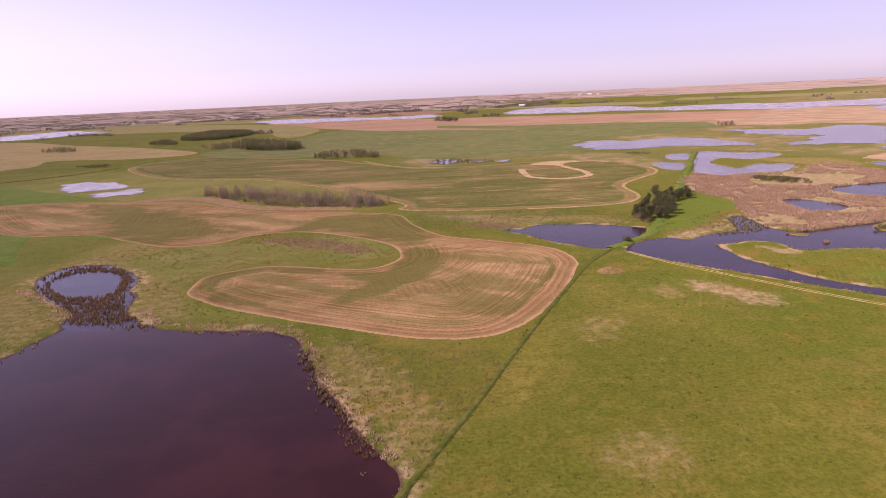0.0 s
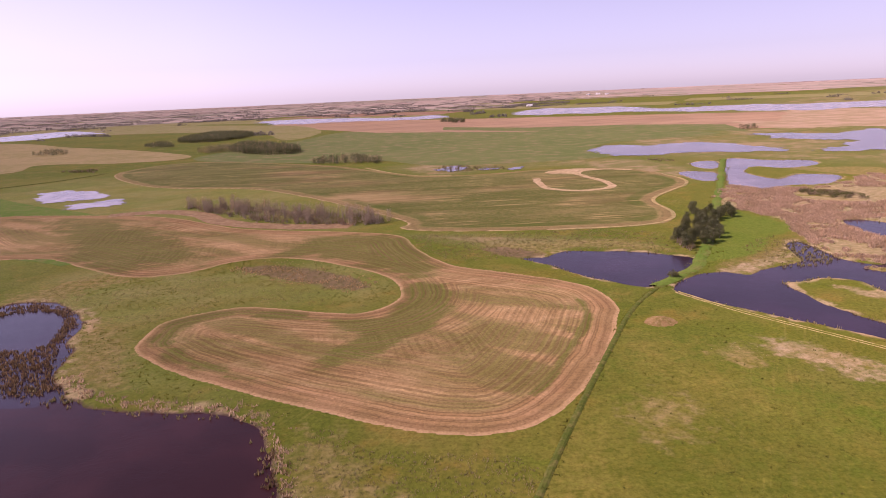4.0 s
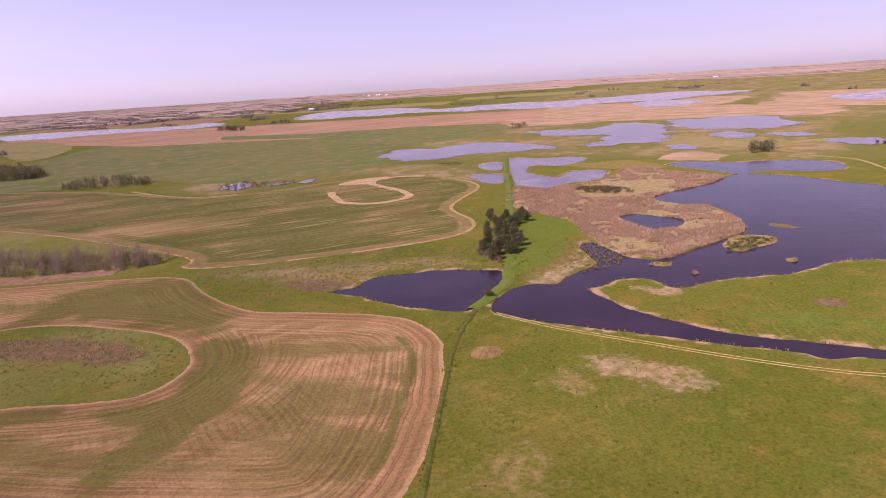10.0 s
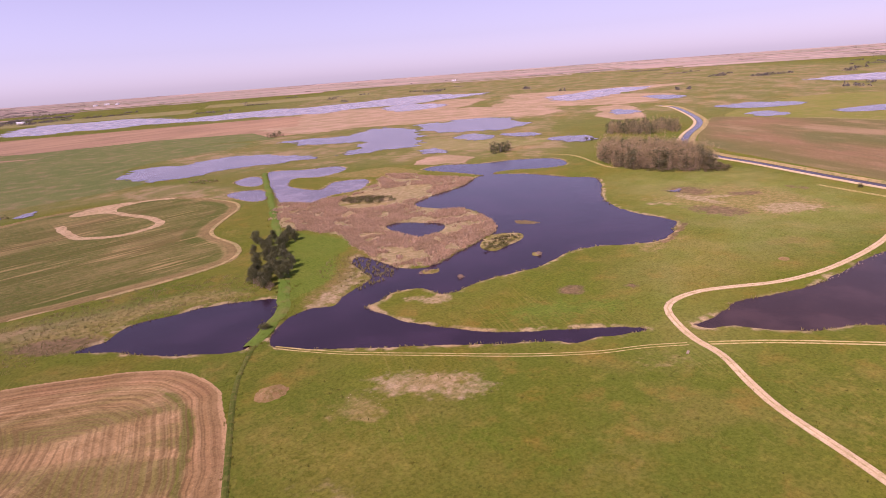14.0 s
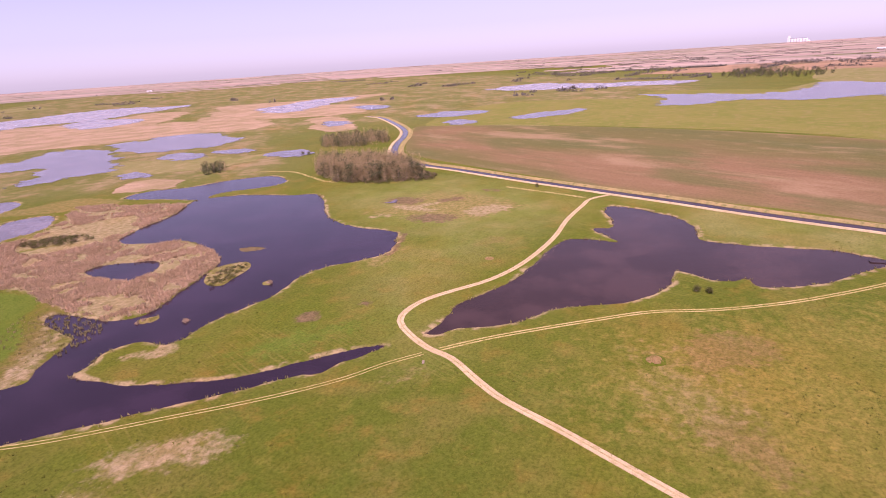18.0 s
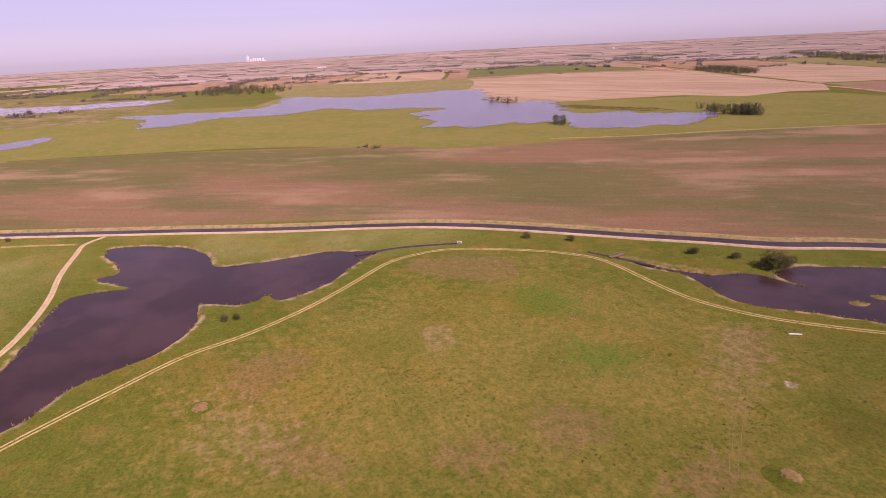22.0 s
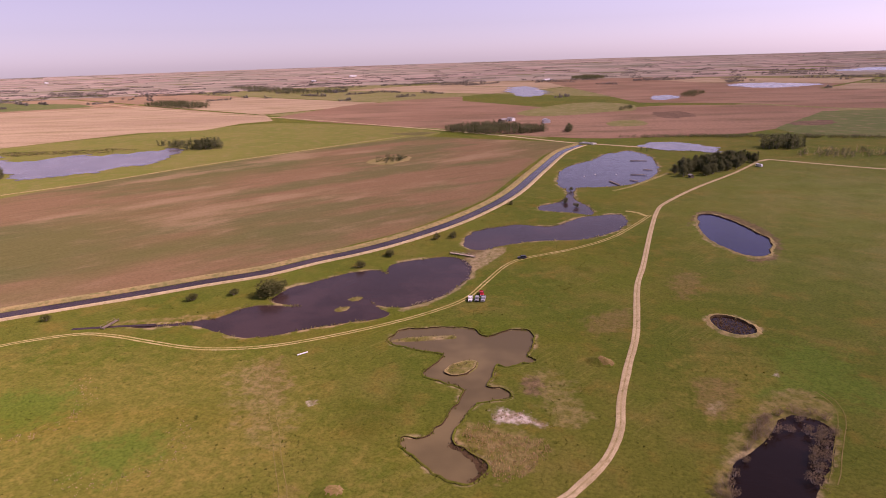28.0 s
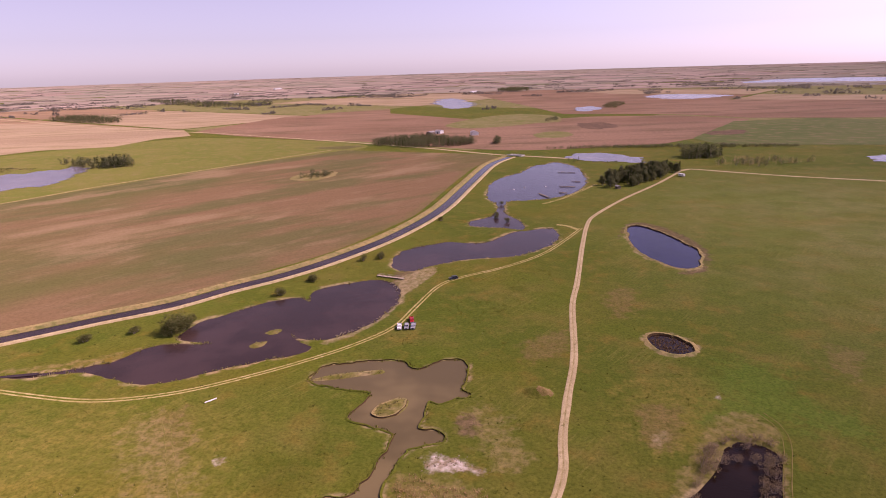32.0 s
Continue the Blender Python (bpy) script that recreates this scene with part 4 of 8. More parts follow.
ground_patch("dry", [(-37.1, 161.8), (-33.2, 177.9), (-15.9, 156), (0.3, 127.2), (-3.6, 113.6), (-6.7, 98.8), (-8.8, 98.9), (-20.6, 128.9)], 10)
ground_patch("dry", [(-136.1, 259.8), (-115.9, 248.5), (-91.4, 204.7), (-106.5, 206.4), (-119.4, 220.1)], 8)
ground_patch("dry", [(-187.9, 242.3), (-176.6, 248.7), (-153.6, 224), (-136.8, 203.8), (-143.2, 178.9)], 10)
ground_patch("deep", [(43, 211), (91, 180.8), (113.4, 143.1), (75.9, 90.1), (9.9, 97.5), (6.4, 121.7)], 60)
ground_patch("dry", [(79.5, 216.3), (88.8, 207.4), (82, 203.3), (75.8, 210.4)], 5)
ground_patch("dry", [(-5.7, -75.4), (-9.9, -87.9), (-17.2, -104.5), (-25.5, -120.8), (-35.5, -127.8), (-42.1, -119.6), (-40.8, -101.9),
    (-35.6, -86.6), (-32.1, -75.5), (-24.5, -55.9), (-7.8, -53.3), (-4.2, -65.2)], 3)
ground_patch("sand", [(108, -231.4), (103.3, -244.3), (95.1, -255.5), (90.2, -248.1), (95.3, -220.1), (98.2, -207.5), (97.2, -189.2),
    (100.8, -174.1), (108, -159), (115.1, -152.1), (117.1, -155.7), (108.8, -167.8), (103.8, -183.4), (102.8, -201.4)], 1.5)
ground_patch("lush", [(-30.4, -154), (-42.2, -165), (-54.1, -157.5), (-56.4, -133.7), (-48.6, -112.8), (-45.6, -125.1), (-35.8, -134.4), (-26.8, -133)], 14)
ground_patch("dry", [(41.5, 184.4), (49.5, 188.8), (56.5, 183.4), (54.9, 173.2), (46.6, 166.6), (40.3, 169.2)], 12)
ground_patch("olive", [(19.5, 171.4), (37.6, 190.2), (41, 169.1), (26.1, 134.8), (11.9, 120.9), (4.4, 127.6)], 14)
ground_patch("dry", [(31, 112), (39.1, 117), (47.3, 114.9), (48.9, 108.5), (41.8, 101.4), (30.3, 102.4)], 10)
ground_patch("olive", [(64.4, 146.7), (89.7, 156.1), (102.7, 141.7), (79.3, 108.3), (60.1, 107.3), (56.4, 122.8)], 30)
ground_patch("dry", [(73.2, 211.5), (82.9, 216.1), (87, 206.7), (78.4, 199.7)], 6)
ground_patch("dry", [(152.9, -83.4), (149.1, -95), (131.6, -86), (113.7, -60.1), (115.2, -48.7), (132.5, -60.5)], 12)
ground_patch("olive", [(1.5, -134.9), (-28.2, -149), (-42, -127.5), (-26.1, -104.9), (-5.3, -101)], 20)
ground_patch("rust", [(62.3, -73.9), (58.2, -79.8), (49.3, -75.8), (38.5, -76.8), (36.9, -69.4), (41.4, -59.5), (48, -55.4), (52.6, -64.7),
    (59.9, -69.6)], 4)   # reddish-brown sedge beside the muddy pond
ground_patch("dry", [(41, -98.4), (34.2, -103.9), (28.1, -94.7), (28.5, -85.3), (36.2, -83.2)], 4)
ground_patch("mud", [(53.6, -108.2), (48.3, -113.2), (43.7, -101.5), (46.4, -95.8)], 4)
ground_patch("salt", [(73.5, -31), (72, -34), (68.6, -33), (69.5, -29.6)], 2.5)
ground_patch("salt", [(116.8, -75), (116, -78), (112.8, -77), (114, -73.8)], 2.5)
ground_patch("rust", [(108.3, 291.4), (121, 304.1), (135.7, 312.9), (151.3, 326.3), (163.8, 338.7), (181, 349.6), (178.9, 336.6), (159, 326.2),
    (146.2, 302.2), (134, 292), (123, 282.7), (116.1, 281.7)], 7)   # tan litter and dried mud on the lake shore
ground_patch("sand", [(109, 288), (121, 297), (138, 305), (152, 318), (166, 331), (158, 325), (146.2, 302.2), (134, 292), (123, 282.7), (116.1, 281.7)], 7)
ground_patch("olive", [(236.2, 459.5), (257.6, 480), (284.9, 474.1), (309.4, 465.4), (312.6, 435), (282.3, 419.6), (259.7, 414.5), (238.5, 415.8), (228, 432.6)], 6)
ground_patch("dry", [(347.2, 275.1), (380.0, 269.4), (413.2, 255.1), (414.6, 227.5), (397.8, 194.7), (381.2, 179.4), (356.3, 190.0), (342.3, 205.6), (345.8, 231.4), (344.5, 251.2)], 13)
ground_patch("mud", [(383.5, 282.0), (398.2, 273.9), (393.2, 254.0), (374.4, 253.0), (374.2, 268.8)], 8)
ground_patch("mud", [(340.0, 244.8), (353.8, 235.0), (351.4, 213.7), (336.5, 212.2), (331.9, 228.9)], 8)
ground_patch("mud", [(391.5, 243.4), (405.7, 230.3), (394.4, 224.9), (383.8, 238.0)], 6)
ground_patch("mud", [(428.8, 224.4), (430.5, 208.8), (421.4, 209.8)], 6)
ground_patch("sand", [(370.9, 268.2), (375.2, 267.0), (365.4, 233.1), (358.2, 231.0), (361.4, 259.9)], 4)
ground_patch("sand", [(369.3, 256.1), (386.7, 239.2), (381.5, 236.0), (362.6, 251.7)], 4)
ground_patch("sand", [(366.5, 213.2), (383.7, 201.0), (378.7, 183.7), (359.2, 192.7), (350.9, 203.6)], 6)
ground_patch("sand", [(341.3, 271.7), (350.1, 256.3), (345.1, 253.7), (337.2, 269.4)], 4)
ground_patch("rust", [(302.8, 185.6), (315.0, 174.8), (305.8, 167.5), (293.3, 176.2)], 7)
ground_patch("dry", [(255.6, 229.8), (284.1, 231.3), (283.7, 220.2), (251.2, 216.7)], 7)
ground_patch("rust", [(378.7, 175.5), (390.1, 164.1), (373.4, 161.6), (367.8, 170.9)], 4)
# lighter grass colour; the western patches also paint in sun-side haze
ground_patch("lightened", [(175, 160), (250, 215), (310, 225), (330, 265), (400, 330), (440, 300), (470, 260), (400, 150), (330, 160), (230, 190)], 25)
ground_patch("lightened", [(300, -60), (300, -10), (335, 70), (390, 85), (400, 110), (425, 110), (360, -10), (330, -50)], 12)
ground_patch("lightened", [(-420, 400), (-430, 700), (-150, 640), (-60, 420), (-150, 430), (-230, 330), (-170, 200), (-260, 200)], 60)
ground_patch("lightened", [(-80, -270), (-50, -440), (-120, -540), (-300, -500), (-330, -250), (-150, -200)], 90)
ground_patch("lightened", [(-185, 240), (-175, 345), (-120, 322), (-40, 325), (-24, 290), (-34, 262), (-76, 272), (-108, 256), (-107, 232), (-60, 196), (-100, 206), (-128, 235)], 14)
ground_patch("dry", [(-190, 250), (-185, 300), (-150, 340), (-120, 325), (-150, 300), (-165, 270)], 14)
ground_patch("olive", [(-420, 560), (-300, 700), (-150, 600), (-40, 440), (-150, 505), (-300, 480)], 40)
# thin reddish grass, brighter hollows, darker green spots and salt flecks over the meadow
ground_patch("rust", [(212.1, 75.2), (213.6, 55.5), (201.9, 47.9), (188.2, 60.5), (180.5, 73.7), (189.3, 79.8)], 7)
ground_patch("rust", [(162.0, 73.4), (164.2, 65.3), (149.4, 54.7), (134.7, 53.2), (147.3, 75.7)], 8)
ground_patch("rust", [(274.8, -11.7), (277.1, -30.8), (257.2, -61.2), (229.7, -47.0), (251.9, -17.6)], 5)
ground_patch("rust", [(137.6, 31.8), (131.8, 11.8), (118.7, 19.7), (124.7, 33.5)], 8)
ground_patch("dry", [(203.6, 6.8), (202.1, -3.4), (187.9, 0.3), (182.6, 11.6)], 4)
ground_patch("rust", [(140.8, -4.2), (128.5, -18.6), (118.2, -14.1), (117.9, 2.8), (131.2, 4.8)], 8)
ground_patch("rust", [(102.0, -15.3), (102.1, -31.8), (92.4, -34.8), (86.2, -19.1), (92.1, -8.0)], 8)
ground_patch("rust", [(147.7, -86.7), (141.8, -100.4), (123.1, -76.8), (124.3, -70.8), (132.0, -68.8)], 6)
ground_patch("lush", [(222.0, -42.4), (216.7, -56.8), (198.6, -59.9), (184.5, -47.6), (190.3, -33.7), (201.6, -30.2)], 13)
ground_patch("lush", [(169.8, -35.0), (162.7, -45.0), (149.3, -49.1), (140.4, -39.4), (145.6, -27.9), (156.4, -25.3)], 13)
ground_patch("deep", [(107.5, -82.0), (94.8, -81.3), (89.6, -95.9), (83.2, -84.1), (86.8, -63.1), (97.4, -63.6)], 6)
ground_patch("rust", [(-75.8, -181.1), (-88.2, -176.7), (-82.1, -160.1), (-71.0, -155.1)], 8)
ground_patch("rust", [(3.2, -228.2), (-11.5, -236.3), (-9.4, -205.2), (0.7, -198.8)], 8)
ground_patch("rust", [(36.3, -167.4), (18.4, -182.7), (19.3, -159.7), (33.2, -150.2)], 6)
ground_patch("rust", [(-3.8, -125.7), (-16.7, -125.9), (-13.0, -105.2), (-3.3, -103.2)], 4)
ground_patch("lush", [(-19.6, -121.7), (-40.9, -143.6), (-56.9, -138.9), (-70.1, -127.5), (-65.2, -114.2), (-48.1, -123.0), (-23.0, -115.7)], 8)
ground_patch("salt", [(-29.3, -138.1), (-31.0, -137.9), (-29.9, -133.5), (-28.6, -133.8)], 1.5)
ground_patch("deep", [(49.9, -230.7), (39.3, -230.7), (39.5, -222.1), (47.8, -220.7)], 3)
ground_patch("deep", [(53.4, -199.9), (46.3, -200.1), (45.5, -193.1), (51.4, -192.1)], 3)
ground_patch("deep", [(81.1, -172.1), (73.7, -173.4), (72.4, -167.8), (79.4, -165.7)], 3)
ISLANDS = [smooth(p, 2) for p in (
    [(79.3, -106.8), (78.1, -113.1), (73.7, -117.4), (70.6, -117.5), (69.7, -112.9), (71.6, -107.4), (75, -105.3)],
    [(107.5, -124.6), (101.8, -129.4), (91.5, -133.6), (84.6, -136), (84.1, -133.9), (90.6, -131.1), (100.6, -126.5)],
    [(145, -146.7), (143.5, -150.7), (140.1, -151.9), (139.5, -148.6), (142.2, -145.6)],
    [(144.6, -159.9), (142.4, -163.7), (138.9, -164.2), (139.2, -160.3), (142.4, -158.4)],
    [(217.5, 294.8), (234.1, 300.8), (244.1, 292), (236.5, 283.5), (221.7, 281.5), (212.4, 280.3), (211, 286.5)],
    [(169.4, 286.4), (175.6, 281.9), (171.5, 279.1), (167.6, 282.3)],
    [(220, 262.4), (223.6, 261), (218.4, 257.4), (216.9, 259.1)],
)]
MUD_BAR = smooth([(263.8, 314.2), (270.5, 306.7), (269.6, 295.1), (262.4, 296.8), (257.9, 305.6)], 2)
FX, FY, CELL = (-240, 500), (-600, 580), 2.0


def spread(lo, hi):
    mid = np.arange(lo, hi + 0.1, CELL)
    out = [mid[-1]]
    while out[-1] < 7200:
        out.append(out[-1] + max(CELL, 0.05 * (out[-1] - hi)) + 2)
    back = [lo]
    while back[-1] > -7200:
        back.append(back[-1] - max(CELL, 0.05 * (lo - back[-1])) - 2)
    return np.concatenate([back[:0:-1], mid, out[1:]])


def ground():
    xs, ys = spread(*FX), spread(*FY)
    gx, gy = np.meshgrid(xs, ys, indexing="ij")
    z, shore = land(gx, gy), np.zeros(gx.shape)
    for line, fringe in SHORES:
        lo, hi = line.min(0) - 24, line.max(0) + 24
        a, b = np.searchsorted(xs, [lo[0], hi[0]])
        c, d = np.searchsorted(ys, [lo[1], hi[1]])
        sx, sy = gx[a:b, c:d], gy[a:b, c:d]
        dep = depth_inside(sx, sy, line)
        s = np.clip((dep + 1.5) / 4.5, 0, 1)
        z[a:b, c:d] = np.minimum(z[a:b, c:d], -1.05 * s)
        shore[a:b, c:d] = np.maximum(shore[a:b, c:d], np.clip(1 + dep / fringe, 0, 1))
    kinds = {k: np.zeros(gx.shape) for k in ("sand", "dry", "mud", "lush", "deep", "rust", "lightened", "olive", "marsh", "salt")}
    for kind, pts, soft in PATCHES:
        line = smooth(pts, max(4, soft / 3))
        lo, hi = line.min(0) - soft, line.max(0) + soft
        a, b = np.searchsorted(xs, [lo[0], hi[0]])
        c, d = np.searchsorted(ys, [lo[1], hi[1]])
        dep = depth_inside(gx[a:b, c:d], gy[a:b, c:d], line)
        kinds[kind][a:b, c:d] = np.maximum(kinds[kind][a:b, c:d], np.clip(0.5 + 0.5 * dep / soft, 0, 1))
    for line in ISLANDS:
        lo, hi = line.min(0) - 4, line.max(0) + 4
        a, b = np.searchsorted(xs, [lo[0], hi[0]])
        c, d = np.searchsorted(ys, [lo[1], hi[1]])
        dep = depth_inside(gx[a:b, c:d], gy[a:b, c:d], line)
        shore[a:b, c:d] = np.where(dep > -1.2, 0.45, shore[a:b, c:d])
        kinds["dry"][a:b, c:d] = np.where(dep > -1.5, 1.0, kinds["dry"][a:b, c:d])
        z[a:b, c:d] = np.maximum(z[a:b, c:d], -1.05 + 1.15 * np.clip((dep + 1.9) / 2.4, 0, 1))
    sx, sy = gx[(gx > 245) & (gx < 285) & (gy > 280) & (gy < 325)], gy[(gx > 245) & (gx < 285) & (gy > 280) & (gy < 325)]
    bar = (gx > 245) & (gx < 285) & (gy > 280) & (gy < 325)      # a bar of red mud just above the lake
    dep = depth_inside(sx, sy, MUD_BAR)
    z[bar] = np.maximum(z[bar], -1.05 + 0.76 * np.clip((dep + 1.5) / 3.0, 0, 1))
    kinds["mud"][bar] = np.where(dep > -2, 1.0, kinds["mud"][bar])
    shore[bar] = np.where(dep > -2, 0.0, shore[bar])
    idx = np.arange(gx.size).reshape(gx.shape)
    f = np.stack([idx[:-1, :-1], idx[1:, :-1], idx[1:, 1:], idx[:-1, 1:]], -1).reshape(-1, 4)
    me = bpy.data.meshes.new("ground")
    me.vertices.add(gx.size)
    me.vertices.foreach_set("co", np.stack([gx, gy, z], -1).ravel().astype(np.float32))
    me.loops.add(f.size)
    me.loops.foreach_set("vertex_index", f.ravel().astype(np.int32))
    me.polygons.add(len(f))
    me.polygons.foreach_set("loop_start", np.arange(0, f.size, 4, dtype=np.int32))
    me.polygons.foreach_set("use_smooth", np.ones(len(f), bool))
    me.update(calc_edges=True)
    me.materials.append(M_MEADOW)
    me.attributes.new("shore", "FLOAT", "POINT").data.foreach_set("value", shore.ravel().astype(np.float32))
    for kind, mask in kinds.items():
        me.attributes.new(kind, "FLOAT", "POINT").data.foreach_set("value", mask.ravel().astype(np.float32))
    return tagged(new("ground", me), "green and straw-coloured prairie meadow reaching the skyline", "ground", kind="structure")


ground()

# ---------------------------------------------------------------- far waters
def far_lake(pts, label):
    # The farthest lakes take the water paled for reflected sky.
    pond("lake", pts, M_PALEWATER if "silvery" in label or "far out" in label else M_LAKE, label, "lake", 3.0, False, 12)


far_lake([(183.6, 800.8), (223.2, 857.4), (258.4, 834.7), (306.5, 843.2), (343.5, 820.7), (372.1, 753.3), (376.5, 707.4), (329.5, 703.5),
    (297, 723.1), (257, 724), (219.8, 709.8), (195.3, 726.4), (181.3, 759.3)], "long lens-shaped blue slough")
far_lake([(443, 927), (484, 916), (516, 886), (566, 905), (631, 924), (629, 861), (560.4, 745.9), (483.3, 660.1), (455.9, 658.5), (423.7, 671),
    (392.5, 671.9), (408, 707.1), (440.2, 723.7), (472.3, 766.1), (452.6, 802.3), (432, 859.2)], "broad blue marsh lake with a grassy spit")
far_lake([(684, 899), (720, 868), (791, 872), (804, 805), (748, 709), (658.1, 673.4), (622.1, 714.5), (606, 768)], "blue marsh lake among pale reeds")
far_lake([(572.4, 690.4), (613.5, 694.8), (597.7, 638.2), (546.9, 604.5), (544.8, 640.8)], "small blue marsh pool")
far_lake([(447.4, 617.4), (473.3, 618), (469.7, 590.5), (444.7, 590.4)], "small blue marsh pool")
far_lake([(233, 2133), (395, 2482), (528, 2391), (663, 2312), (691, 1947), (830, 2011), (968, 1960), (1049, 1878), (1181, 1876), (1378, 1881),
    (1545, 1891), (1559, 1667), (1600, 1586), (1377, 1507), (1294, 1597), (1121, 1602), (885, 1481), (818, 1542), (733, 1638), (636, 1715),
    (549, 1829), (453, 1820), (350, 1885), (256, 1920)], "long silvery lake far out on the plain")
far_lake([(1021, 1442), (1133, 1434), (1110, 1282), (976, 1205), (912, 1253)], "pale slough far out on the plain")
far_lake([(-1469, 1885), (-1411, 1966), (-1391, 2116), (-1337, 2233), (-1074, 2000), (-1086, 1840), (-1125, 1707), (-1204, 1674),
    (-1285, 1647)], "pale narrow lake far out on the plain")
far_lake([(-688, 2374), (-557, 2462), (-368, 2380), (-143, 2195), (-6, 2301), (-15, 1981), (-165, 1981), (-351, 2028),
    (-512, 2013)], "pale narrow lake far out on the plain")
far_lake([(1294, 1097), (1442, 1121), (1648, 1129), (1665, 1053), (1685, 1017), (1407, 944), (1250, 923), (1178, 948)], "pale blue lake far out on the plain")
far_lake([(1278, 808), (1319, 780), (1234, 702), (1180, 714)], "small pale slough")
far_lake([(1017, 534), (1094, 505), (1074, 417), (1020, 426), (981, 472)], "pale blue slough in a meadow")
far_lake([(962, 345), (1030, 310), (1069, 250), (1009, 239), (959, 277), (930, 314)], "pale blue slough in a meadow")
far_lake([(888, 440), (927, 423), (895, 384), (850, 395)], "small pale slough in a meadow")
far_lake([(1814, 636), (2018, 527), (1873, 326), (1879, 165), (1806, 56), (1682, 113), (1671, 256), (1668, 404),
    (1677, 531)], "pale narrow lake far out on the plain")
far_lake([(1349, 169), (1330, 87), (1275, -2), (1253, -90), (1153, -150), (1209, -41), (1111, 49), (1074, 107), (1125, 132),
    (1220, 119)], "pale blue slough with a ragged shore")
far_lake([(1317, 63), (1233, 15), (1291, -62), (1351, -120), (1535, -167), (1524, -231), (1419, -302), (1370, -386), (1375, -493),
    (1363, -572), (1350, -609), (1092, -493), (990, -489), (948, -534), (804, -469), (734, -480), (690, -518), (660, -556), (618, -593),
    (580.4, -562.6), (568.6, -496.5), (571.3, -440.7), (602.8, -404.4), (665, -372.1), (706.1, -330.1), (712, -276.5), (729.6, -246.5),
    (805.7, -249.2), (890, -263), (944, -299), (983, -345), (1035, -307), (1082, -245), (1141, -195), (1139, -130), (1112, -56), (1166, 3),
    (1246, 65)], "large grey-blue lake behind the sprouting field")
far_lake([(31.9, -669.2), (16.1, -713), (-17.5, -719.3), (-48.8, -696.2), (-65.6, -674.1), (-50.4, -643.2), (-14.4, -641.1)], "blue pond behind a dirt road")
far_lake([(505, -2000), (482, -2214), (344, -1886), (322, -1662), (384, -1653)], "pale slough in a fallow field")
far_lake([(31, -1520), (3, -1626), (-35, -1554), (-2, -1438)], "pale slough in a fallow field")
far_lake([(-191, -2104), (-303, -2207), (-440, -2076), (-326, -1915), (-231, -1924)], "pale slough far out on the plain")
far_lake([(-707, -3106), (-980, -3266), (-1416, -3086), (-1242, -2698), (-931, -2732), (-728, -2794)], "wide pale lake near the skyline")
far_lake([(-8.8, 656.3), (6.8, 690.2), (22.3, 679.9), (14.2, 652.4)], "tiny blue pool fringed with scrub")
far_lake([(29.3, 655.4), (42.3, 672.6), (51.4, 669.3), (44.4, 650.2)], "tiny blue pool fringed with scrub")
far_lake([(65.3, 647.1), (77.1, 664.6), (84.2, 653.3), (76.3, 639.1)], "tiny blue pool fringed with scrub")
far_lake([(583.8, 538.4), (622.1, 532.9), (615.7, 491.3), (571.6, 485.1)], "shallow lavender marsh pool")
far_lake([(927, 672), (975, 679), (912, 611), (870, 615)], "shallow lavender marsh pool")
far_lake([(605.5, 628.8), (637.4, 617.4), (618.8, 579), (588.9, 586.3)], "shallow lavender marsh pool")
far_lake([(440.5, 610.7), (462, 608.2), (458.1, 586.2), (437.7, 585.5)], "shallow lavender marsh pool")
far_lake([(736, 1975), (857, 1971), (996, 1977), (1007, 1694), (1148, 1711), (1392, 1693), (1485, 1556), (1171, 1462), (1027, 1493),
    (929, 1571), (868, 1739), (723, 1741), (669, 1807)], "long silvery reach of a far lake")
far_lake([(378.1, 279.7), (389.5, 281), (391.3, 274.5), (375.3, 269.9)], "tiny pool in rough marsh")
far_lake([(-285.9, -681), (-317, -706.3), (-360, -694.8), (-339.5, -652.3), (-293.4, -650)], "blue pond in a pasture")

# ---------------------------------------------------------------- fields
LOOP = uneven(smooth([(-277.7, 373.2), (-226.3, 357.5), (-209.3, 355.1), (-169.3, 328), (-143.6, 314.5), (-120.8, 319.3), (-106.1, 333.9),
    (-89.4, 338.6), (-69.8, 333), (-47, 317.2), (-28.7, 299.8), (-21.4, 282.6), (-21.7, 268.3), (-30.1, 257.6), (-41.1, 256.8), (-57.2, 261.9),
    (-78.6, 268.1), (-97.6, 260.7), (-105.1, 251.8), (-105, 239), (-102.5, 229.2), (-89.3, 216.6), (-71.9, 205.3), (-54.2, 195.4),
    (-39, 187.7), (-25.4, 180.8), (-13.2, 175.3), (-2, 172.4), (6.7, 172.2), (15.8, 174.2), (25.4, 182.1), (34.6, 194.9), (44.7, 213.5),
    (54.4, 237.9), (58.2, 253.3), (55, 272.4), (41.9, 286.6), (22.2, 299.7), (0.4, 314.2), (-14.7, 342.7), (-27.5, 377.1), (-59.1, 392.9),
    (-128.8, 415.9), (-204.9, 468.9), (-326.6, 496.8), (-360.2, 470.9)], 3), 0.6, 9, 3)
